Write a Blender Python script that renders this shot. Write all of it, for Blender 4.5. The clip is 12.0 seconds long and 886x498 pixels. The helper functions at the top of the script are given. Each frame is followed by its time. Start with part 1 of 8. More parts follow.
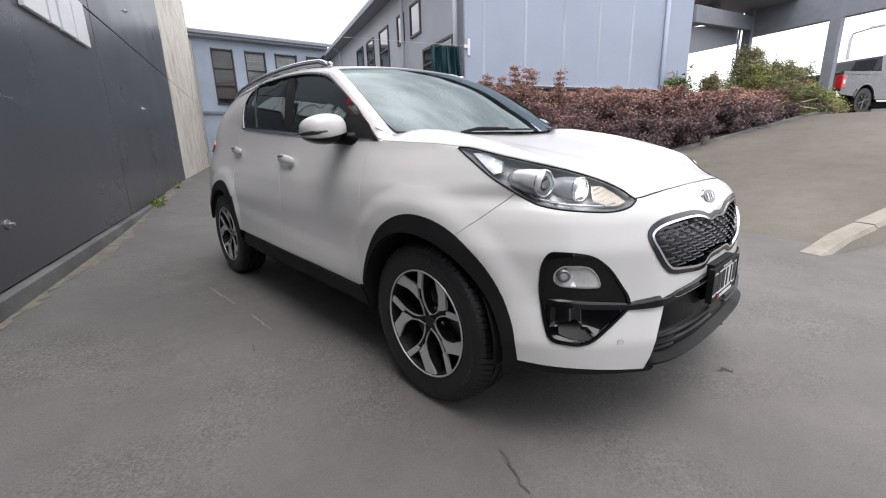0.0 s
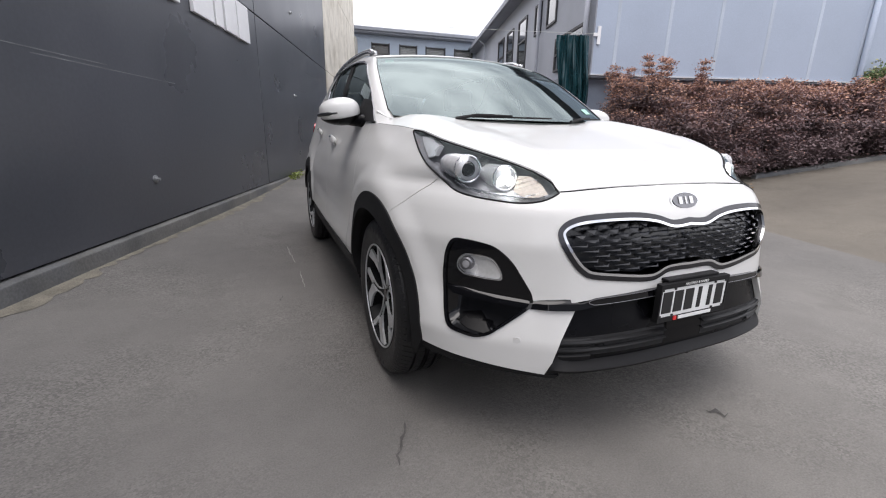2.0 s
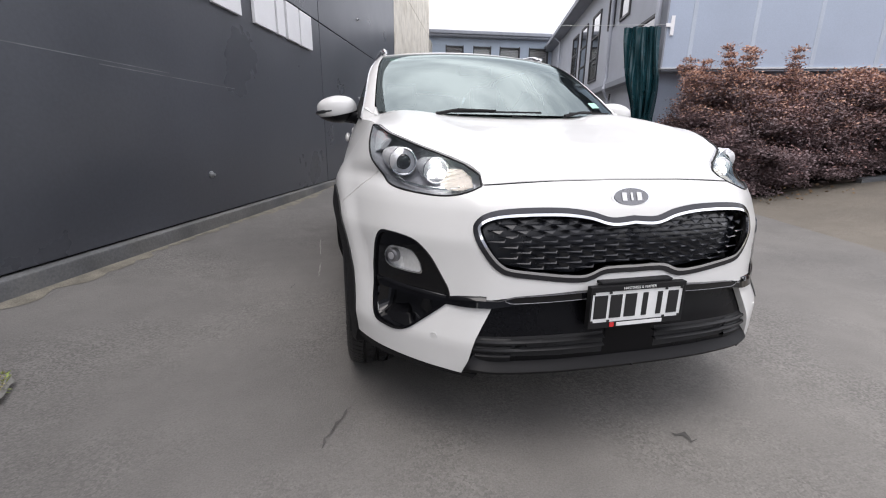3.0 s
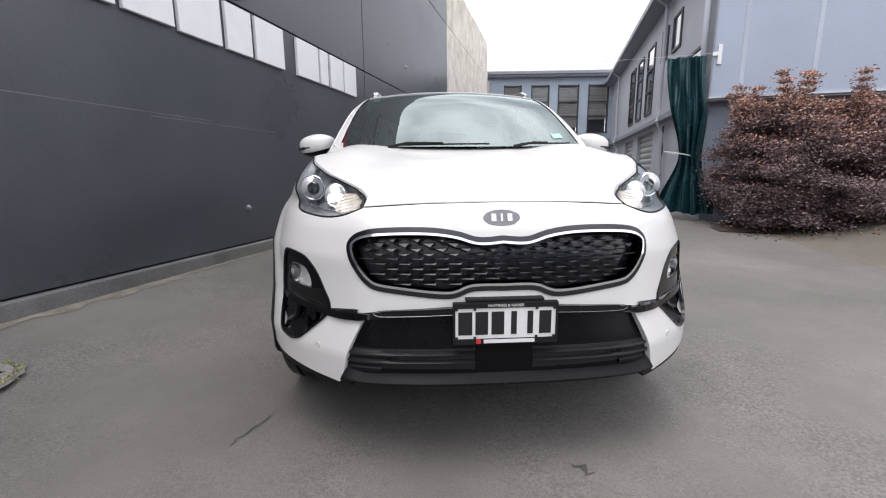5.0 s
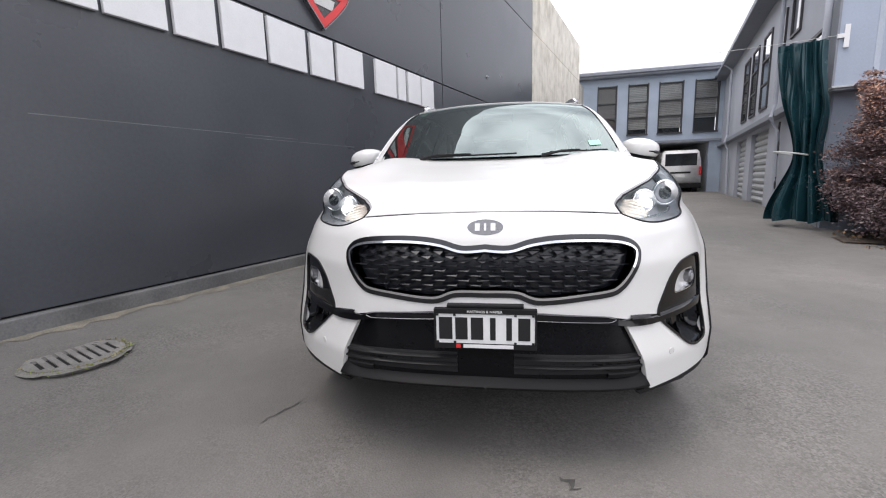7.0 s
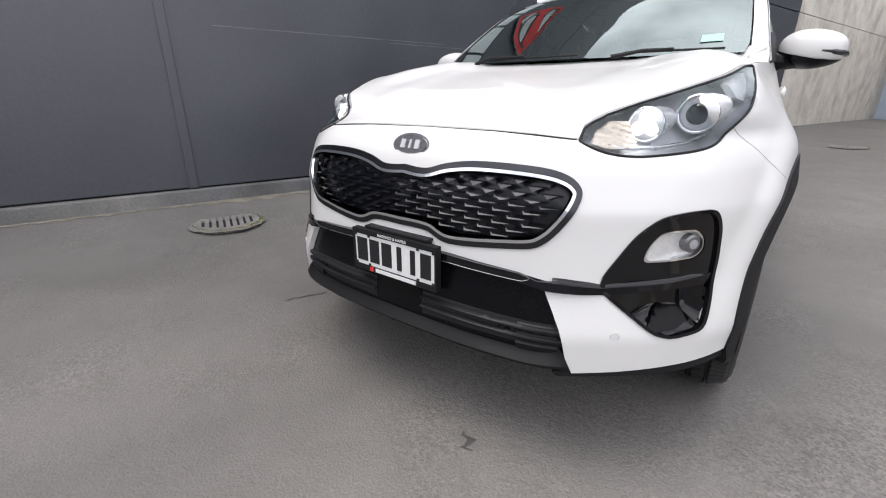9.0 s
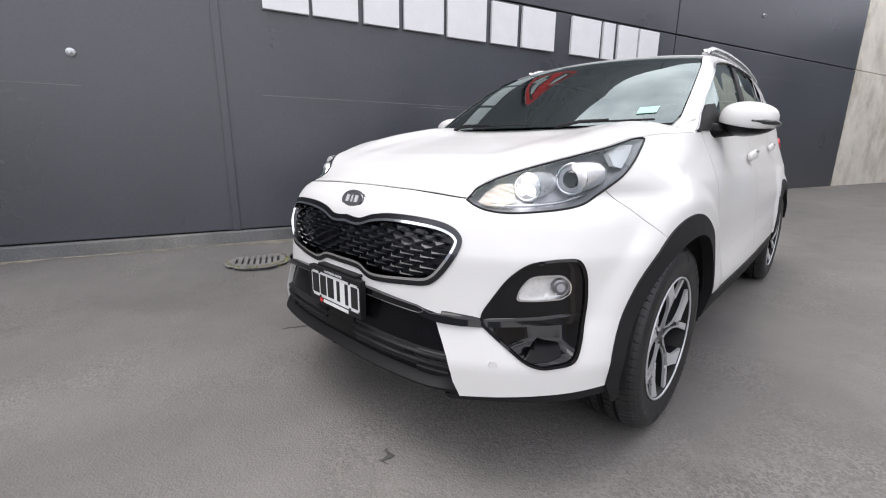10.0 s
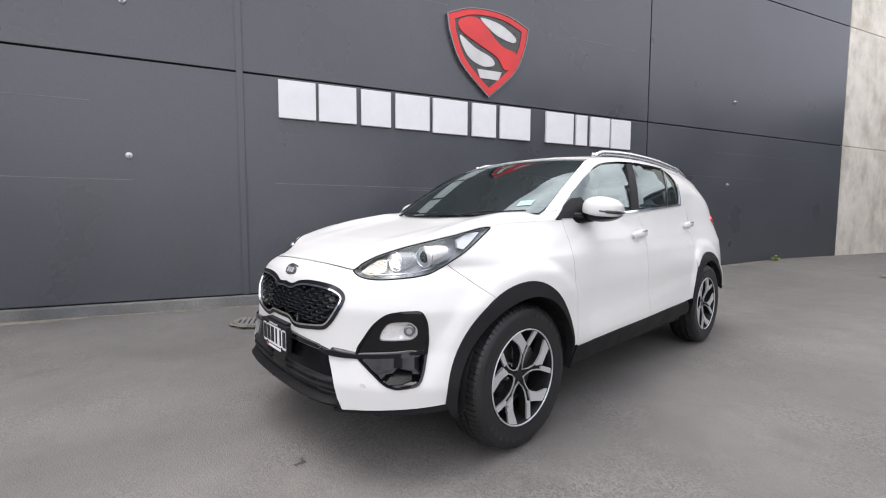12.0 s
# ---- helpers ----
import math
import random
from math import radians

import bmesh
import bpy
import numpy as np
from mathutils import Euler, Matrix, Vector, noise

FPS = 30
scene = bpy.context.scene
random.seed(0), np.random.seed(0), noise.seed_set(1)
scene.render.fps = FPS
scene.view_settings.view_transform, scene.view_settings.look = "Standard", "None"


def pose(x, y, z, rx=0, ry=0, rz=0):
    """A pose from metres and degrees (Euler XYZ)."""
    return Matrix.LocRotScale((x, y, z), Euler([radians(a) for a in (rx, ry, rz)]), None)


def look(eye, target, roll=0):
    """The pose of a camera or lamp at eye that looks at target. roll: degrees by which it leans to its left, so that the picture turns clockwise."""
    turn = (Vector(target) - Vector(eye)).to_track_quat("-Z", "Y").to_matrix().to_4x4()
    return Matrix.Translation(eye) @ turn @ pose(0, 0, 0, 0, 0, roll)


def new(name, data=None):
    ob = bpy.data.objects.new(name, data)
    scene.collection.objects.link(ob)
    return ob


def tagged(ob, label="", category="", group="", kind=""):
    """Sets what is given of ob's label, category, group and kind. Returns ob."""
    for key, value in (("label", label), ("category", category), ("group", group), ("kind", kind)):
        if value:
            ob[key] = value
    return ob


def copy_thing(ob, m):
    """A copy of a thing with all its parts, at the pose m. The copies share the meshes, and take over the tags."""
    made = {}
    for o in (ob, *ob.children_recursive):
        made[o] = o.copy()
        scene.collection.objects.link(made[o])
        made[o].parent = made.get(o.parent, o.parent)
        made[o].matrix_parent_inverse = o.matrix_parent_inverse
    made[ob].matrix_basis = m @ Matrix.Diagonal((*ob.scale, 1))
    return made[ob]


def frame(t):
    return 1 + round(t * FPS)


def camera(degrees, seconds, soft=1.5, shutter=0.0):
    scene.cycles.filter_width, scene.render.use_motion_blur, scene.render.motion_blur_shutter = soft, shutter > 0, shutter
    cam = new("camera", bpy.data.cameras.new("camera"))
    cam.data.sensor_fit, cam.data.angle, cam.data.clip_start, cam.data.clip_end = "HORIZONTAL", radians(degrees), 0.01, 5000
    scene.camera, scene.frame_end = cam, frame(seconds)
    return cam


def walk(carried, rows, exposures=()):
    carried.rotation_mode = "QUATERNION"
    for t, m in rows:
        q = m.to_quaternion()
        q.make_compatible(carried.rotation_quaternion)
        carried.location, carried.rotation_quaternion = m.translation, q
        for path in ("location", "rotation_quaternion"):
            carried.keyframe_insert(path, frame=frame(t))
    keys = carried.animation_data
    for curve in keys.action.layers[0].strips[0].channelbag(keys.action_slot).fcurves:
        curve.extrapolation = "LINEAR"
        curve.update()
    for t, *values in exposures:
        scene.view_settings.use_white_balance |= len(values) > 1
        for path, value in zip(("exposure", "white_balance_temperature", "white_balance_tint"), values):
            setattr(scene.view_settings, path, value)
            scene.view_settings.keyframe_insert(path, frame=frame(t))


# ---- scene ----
cam = camera(92.7, 12.0, soft=1.1)
PATH = [
    (0, (-1.924, -1.317, 1.102), (-0.615, 0.111, 0.604), -1.6),
    (0.5, (-1.842, -1.46, 1.094), (-0.549, -0.02, 0.589), -1.5),
    (1, (-1.708, -1.682, 1.088), (-0.574, -0.114, 0.58), -0.3),
    (1.5, (-1.545, -1.762, 1.06), (-0.6, -0.074, 0.552), 0.9),
    (2, (-1.331, -1.786, 1.062), (-0.554, -0.019, 0.537), 1.0),
    (2.5, (-1.09, -1.886, 1.058), (-0.483, -0.055, 0.529), 0.9),
    (3, (-0.866, -1.945, 1.039), (-0.427, -0.066, 0.516), 0.6),
    (3.5, (-0.662, -1.903, 1.012), (-0.279, -0.002, 0.519), 1.3),
    (3.7, (-0.648, -1.906, 1.001), (-0.226, -0.005, 0.543), 1.7),
    (5.3, (-0.215, -2.223, 1.007), (-0.142, -0.252, 0.678), -0.7),
    (5.5, (-0.198, -2.264, 1.009), (-0.139, -0.288, 0.707), -0.7),
    (6, (-0.153, -2.277, 1.003), (-0.121, -0.294, 0.743), -0.6),
    (6.5, (-0.105, -2.248, 1.004), (-0.109, -0.266, 0.737), -0.9),
    (7, (0.08, -2.208, 1.014), (-0.231, -0.258, 0.697), -1.6),
    (7.2, (0.161, -2.178, 1.028), (-0.305, -0.269, 0.656), -2.0),
    (8.8, (0.743, -1.767, 0.983), (-0.344, -0.234, 0.298), 0.0),
    (9, (0.822, -1.742, 0.988), (-0.305, -0.237, 0.308), 0.2),
    (9.5, (1.048, -1.731, 0.994), (-0.21, -0.274, 0.451), 0.8),
    (10, (1.286, -1.652, 1.032), (-0.075, -0.261, 0.572), 0.5),
    (10.5, (1.535, -1.57, 1.082), (0.079, -0.233, 0.78), 0.4),
    (11, (1.744, -1.629, 1.089), (0.261, -0.305, 0.87), 0.4),
    (11.5, (1.936, -1.681, 1.115), (0.44, -0.366, 0.933), 0.1),
    (12, (2.103, -1.631, 1.115), (0.607, -0.312, 0.972), 0.1),
]
walk(cam, [(t, look(eye, target, roll)) for t, eye, target, roll in PATH], [(0, 1.47, 6500, 14), (1, 1.35, 6500, 14), (3, 1.43, 6500, 14), (6.5, 1.42, 6500, 14), (9.5, 1.48, 6500, 14), (12, 1.55, 6500, 14)])

# ---- light: bright overcast sky, faint wide sun ----
world = bpy.data.worlds.new("overcast_sky")
scene.world = world
world.use_nodes = True
wn, wl = world.node_tree.nodes, world.node_tree.links
wn.clear()
w_out = wn.new("ShaderNodeOutputWorld")
w_bg = wn.new("ShaderNodeBackground")
w_sky = wn.new("ShaderNodeTexSky")
w_sky.sky_type, w_sky.sun_disc = "NISHITA", False
w_sky.sun_elevation, w_sky.sun_rotation = radians(71), radians(225)
w_co = wn.new("ShaderNodeTexCoord")
w_map = wn.new("ShaderNodeMapping")
w_map.inputs["Scale"].default_value = (1.0, 1.0, 2.6)
w_noise = wn.new("ShaderNodeTexNoise")
w_noise.inputs["Scale"].default_value, w_noise.inputs["Detail"].default_value = 2.2, 7.0
w_noise.inputs["Roughness"].default_value = 0.55
w_ramp = wn.new("ShaderNodeValToRGB")
w_ramp.color_ramp.elements[0].position, w_ramp.color_ramp.elements[0].color = 0.38, (4.6, 4.75, 5.1, 1)
w_ramp.color_ramp.elements[1].position, w_ramp.color_ramp.elements[1].color = 0.64, (11.2, 11.3, 11.5, 1)
w_mix = wn.new("ShaderNodeMix")
w_mix.data_type = "RGBA"
w_mix.inputs[0].default_value = 0.9
wl.new(w_co.outputs["Generated"], w_map.inputs["Vector"])
wl.new(w_map.outputs["Vector"], w_noise.inputs["Vector"])
wl.new(w_noise.outputs["Fac"], w_ramp.inputs["Fac"])
wl.new(w_sky.outputs["Color"], w_mix.inputs[6])
wl.new(w_ramp.outputs["Color"], w_mix.inputs[7])
# a thin bright overcast: somewhat brighter overhead than at the horizon
w_sep = wn.new("ShaderNodeSeparateXYZ")
w_rise = wn.new("ShaderNodeMapRange")
w_rise.inputs["To Min"].default_value, w_rise.inputs["To Max"].default_value = 0.82, 1.00
w_scale = wn.new("ShaderNodeVectorMath")
w_scale.operation = "SCALE"
wl.new(w_co.outputs["Generated"], w_sep.inputs["Vector"])
wl.new(w_sep.outputs["Z"], w_rise.inputs["Value"])
wl.new(w_mix.outputs[2], w_scale.inputs[0])
wl.new(w_rise.outputs["Result"], w_scale.inputs["Scale"])
wl.new(w_scale.outputs["Vector"], w_bg.inputs["Color"])
w_bg.inputs["Strength"].default_value = 0.1
wl.new(w_bg.outputs["Background"], w_out.inputs["Surface"])
sun = new("sun", bpy.data.lights.new("sun", "SUN"))
sun.data.energy, sun.data.angle, sun.data.color = 0.6, radians(40), (1.0, 0.96, 0.90)
sun.matrix_world = look((-3.0, -3, 12), (0, 0, 0))

# ---- materials ----
def mat(name, color, rough=0.5, metal=0.0, vary=0.12, scale=6.0, fine=0.06, fine_scale=90.0, bump=0.0, bump_scale=60.0,
        coat=0.0, tint=None, spec=0.5, per_piece=0.0, rough_vary=0.08, stretch=(1, 1, 1), leak=0.0):
    """A plain surface with colour variation at two scales, uneven gloss and fine relief."""
    m = bpy.data.materials.new(name)
    m.use_nodes = True
    n, l = m.node_tree.nodes, m.node_tree.links
    b = n["Principled BSDF"]
    b.inputs["Metallic"].default_value = metal
    b.inputs["Specular IOR Level"].default_value = spec
    b.inputs["Coat Weight"].default_value = coat
    b.inputs["Coat Roughness"].default_value = 0.03
    co = n.new("ShaderNodeTexCoord")
    mp = n.new("ShaderNodeMapping")
    mp.inputs["Scale"].default_value = stretch
    l.new(co.outputs["Object"], mp.inputs["Vector"])
    big = n.new("ShaderNodeTexNoise")
    big.inputs["Scale"].default_value, big.inputs["Detail"].default_value = scale, 6.0
    small = n.new("ShaderNodeTexNoise")
    small.inputs["Scale"].default_value, small.inputs["Detail"].default_value = fine_scale, 3.0
    l.new(mp.outputs["Vector"], big.inputs["Vector"])
    l.new(mp.outputs["Vector"], small.inputs["Vector"])

    def span(src, lo, hi):
        r = n.new("ShaderNodeMapRange")
        r.inputs["From Min"].default_value, r.inputs["From Max"].default_value = 0.3, 0.7
        r.inputs["To Min"].default_value, r.inputs["To Max"].default_value = lo, hi
        l.new(src, r.inputs["Value"])
        return r.outputs["Result"]

    def times(a, c):
        x = n.new("ShaderNodeMath")
        x.operation = "MULTIPLY"
        l.new(a, x.inputs[0])
        l.new(c, x.inputs[1])
        return x.outputs[0]
    f = times(span(big.outputs["Fac"], 1 - vary, 1 + vary), span(small.outputs["Fac"], 1 - fine, 1 + fine))
    if per_piece:
        info = n.new("ShaderNodeObjectInfo")
        r = n.new("ShaderNodeMapRange")
        r.inputs["To Min"].default_value, r.inputs["To Max"].default_value = 1 - per_piece, 1 + per_piece
        l.new(info.outputs["Random"], r.inputs["Value"])
        f = times(f, r.outputs["Result"])
    mul = n.new("ShaderNodeVectorMath")
    mul.operation = "SCALE"
    if tint:
        mx = n.new("ShaderNodeMix")
        mx.data_type = "RGBA"
        mx.inputs[6].default_value, mx.inputs[7].default_value = (*color, 1), (*tint, 1)
        tn = n.new("ShaderNodeTexNoise")
        tn.inputs["Scale"].default_value, tn.inputs["Detail"].default_value = scale * 0.45, 8.0
        l.new(mp.outputs["Vector"], tn.inputs["Vector"])
        l.new(span(tn.outputs["Fac"], 0, 1), mx.inputs[0])
        l.new(mx.outputs[2], mul.inputs[0])
    else:
        mul.inputs[0].default_value = color
    l.new(f, mul.inputs["Scale"])
    l.new(mul.outputs["Vector"], b.inputs["Base Color"])
    l.new(span(big.outputs["Fac"], max(0.0, rough - rough_vary), min(1.0, rough + rough_vary)), b.inputs["Roughness"])
    if bump:
        bn = n.new("ShaderNodeTexNoise")
        bn.inputs["Scale"].default_value, bn.inputs["Detail"].default_value = bump_scale, 4.0
        l.new(mp.outputs["Vector"], bn.inputs["Vector"])
        bp = n.new("ShaderNodeBump")
        bp.inputs["Strength"].default_value, bp.inputs["Distance"].default_value = bump, 0.01
        l.new(bn.outputs["Fac"], bp.inputs["Height"])
        l.new(bp.outputs["Normal"], b.inputs["Normal"])
    return m


def glass(name, color=(0.9, 0.95, 0.93), rough=0.0, clear=0.5, ior=1.5):
    """Thin tinted glass: what passes straight through takes the tint, the rest mirrors by Fresnel."""
    m = bpy.data.materials.new(name)
    m.use_nodes = True
    n, l = m.node_tree.nodes, m.node_tree.links
    n.clear()
    out = n.new("ShaderNodeOutputMaterial")
    tr = n.new("ShaderNodeBsdfTransparent")
    tr.inputs["Color"].default_value = tuple(c * clear for c in color) + (1,)
    gl = n.new("ShaderNodeBsdfGlossy")
    gl.inputs["Roughness"].default_value = rough
    gl.inputs["Color"].default_value = (0.80, 0.92, 0.90, 1)
    fr = n.new("ShaderNodeFresnel")
    fr.inputs["IOR"].default_value = ior
    mx = n.new("ShaderNodeMixShader")
    l.new(fr.outputs["Fac"], mx.inputs["Fac"])
    l.new(tr.outputs["BSDF"], mx.inputs[1])
    l.new(gl.outputs["BSDF"], mx.inputs[2])
    l.new(mx.outputs["Shader"], out.inputs["Surface"])
    return m


def glow(name, color, strength):
    m = bpy.data.materials.new(name)
    m.use_nodes = True
    b = m.node_tree.nodes["Principled BSDF"]
    b.inputs["Base Color"].default_value = (*color, 1)
    b.inputs["Emission Color"].default_value = (*color, 1)
    b.inputs["Emission Strength"].default_value = strength
    return m


def ground_mat(name, color, tint, stone=0.5, patch=0.5):
    """Weathered asphalt: aggregate, stains at metre scale, cracks."""
    m = mat(name, color, 0.82, vary=0.16, scale=0.7, fine=0.13, fine_scale=170, tint=tint, spec=0.35, rough_vary=0.1)
    n, l = m.node_tree.nodes, m.node_tree.links
    b = n["Principled BSDF"]
    co = n.new("ShaderNodeTexCoord")
    vo = n.new("ShaderNodeTexVoronoi")
    vo.inputs["Scale"].default_value = 130
    no = n.new("ShaderNodeTexNoise")
    no.inputs["Scale"].default_value, no.inputs["Detail"].default_value = 45, 6
    ad = n.new("ShaderNodeMath")
    bp = n.new("ShaderNodeBump")
    bp.inputs["Strength"].default_value, bp.inputs["Distance"].default_value = stone, 0.006
    l.new(co.outputs["Object"], vo.inputs["Vector"])
    l.new(co.outputs["Object"], no.inputs["Vector"])
    l.new(vo.outputs["Distance"], ad.inputs[0])
    l.new(no.outputs["Fac"], ad.inputs[1])
    l.new(ad.outputs[0], bp.inputs["Height"])
    l.new(bp.outputs["Normal"], b.inputs["Normal"])
    # darker stains with ragged edges
    st = n.new("ShaderNodeTexNoise")
    st.inputs["Scale"].default_value, st.inputs["Detail"].default_value, st.inputs["Roughness"].default_value = 1.3, 9, 0.65
    l.new(co.outputs["Object"], st.inputs["Vector"])
    r = n.new("ShaderNodeMapRange")
    r.inputs["From Min"].default_value, r.inputs["From Max"].default_value = 0.58, 0.72
    r.inputs["To Min"].default_value, r.inputs["To Max"].default_value = 1.0, 1.0 - 0.35 * patch
    l.new(st.outputs["Fac"], r.inputs["Value"])
    chip = n.new("ShaderNodeTexVoronoi")
    chip.inputs["Scale"].default_value = 120
    l.new(co.outputs["Object"], chip.inputs["Vector"])
    bw = n.new("ShaderNodeSeparateColor")
    l.new(chip.outputs["Color"], bw.inputs["Color"])
    cr = n.new("ShaderNodeMapRange")
    cr.inputs["To Min"].default_value, cr.inputs["To Max"].default_value = -0.5, 0.5
    l.new(bw.outputs[0], cr.inputs["Value"])
    # bare stones show in worn patches, elsewhere fines fill them in
    worn = n.new("ShaderNodeTexNoise")
    worn.inputs["Scale"].default_value, worn.inputs["Detail"].default_value, worn.inputs["Roughness"].default_value = 1.1, 7, 0.6
    l.new(co.outputs["Object"], worn.inputs["Vector"])
    wr = n.new("ShaderNodeMapRange")
    wr.inputs["From Min"].default_value, wr.inputs["From Max"].default_value = 0.44, 0.62
    wr.inputs["To Min"].default_value, wr.inputs["To Max"].default_value = 0.05, 0.55
    l.new(worn.outputs["Fac"], wr.inputs["Value"])
    cm = n.new("ShaderNodeMath")
    cm.operation = "MULTIPLY_ADD"
    cm.inputs[2].default_value = 1.0
    l.new(cr.outputs["Result"], cm.inputs[0])
    l.new(wr.outputs["Result"], cm.inputs[1])
    mid = n.new("ShaderNodeTexNoise")
    mid.inputs["Scale"].default_value, mid.inputs["Detail"].default_value, mid.inputs["Roughness"].default_value = 3.2, 9, 0.68
    l.new(co.outputs["Object"], mid.inputs["Vector"])
    mr = n.new("ShaderNodeMapRange")
    mr.inputs["From Min"].default_value, mr.inputs["From Max"].default_value = 0.3, 0.7
    mr.inputs["To Min"].default_value, mr.inputs["To Max"].default_value = 0.90, 1.10
    l.new(mid.outputs["Fac"], mr.inputs["Value"])
    m1 = n.new("ShaderNodeMath")
    m1.operation = "MULTIPLY"
    l.new(cm.outputs[0], m1.inputs[0])
    l.new(mr.outputs["Result"], m1.inputs[1])
    m2 = n.new("ShaderNodeMath")
    m2.operation = "MULTIPLY"
    l.new(m1.outputs[0], m2.inputs[0])
    l.new(r.outputs["Result"], m2.inputs[1])
    old = b.inputs["Base Color"].links[0].from_socket
    sc = n.new("ShaderNodeVectorMath")
    sc.operation = "SCALE"
    l.new(old, sc.inputs[0])
    l.new(m2.outputs[0], sc.inputs["Scale"])
    l.new(sc.outputs["Vector"], b.inputs["Base Color"])
    return m


def streaked(name, color, tint, amount=0.35, vscale=0.25, hscale=3.5):
    """A wall with stains that run down it."""
    m = mat(name, color, 0.85, vary=0.1, scale=3, fine=0.08, fine_scale=60, bump=0.25, bump_scale=30, spec=0.3)
    n, l = m.node_tree.nodes, m.node_tree.links
    b = n["Principled BSDF"]
    co = n.new("ShaderNodeTexCoord")
    mp = n.new("ShaderNodeMapping")
    mp.inputs["Scale"].default_value = (hscale, hscale, vscale)
    no = n.new("ShaderNodeTexNoise")
    no.inputs["Scale"].default_value, no.inputs["Detail"].default_value, no.inputs["Roughness"].default_value = 1.6, 9, 0.65
    l.new(co.outputs["Object"], mp.inputs["Vector"])
    l.new(mp.outputs["Vector"], no.inputs["Vector"])
    r = n.new("ShaderNodeMapRange")
    r.inputs["From Min"].default_value, r.inputs["From Max"].default_value = 0.47, 0.72
    r.inputs["To Max"].default_value = amount
    l.new(no.outputs["Fac"], r.inputs["Value"])
    mx = n.new("ShaderNodeMix")
    mx.data_type = "RGBA"
    l.new(r.outputs["Result"], mx.inputs[0])
    l.new(b.inputs["Base Color"].links[0].from_socket, mx.inputs[6])
    mx.inputs[7].default_value = (*tint, 1)
    l.new(mx.outputs[2], b.inputs["Base Color"])
    return m


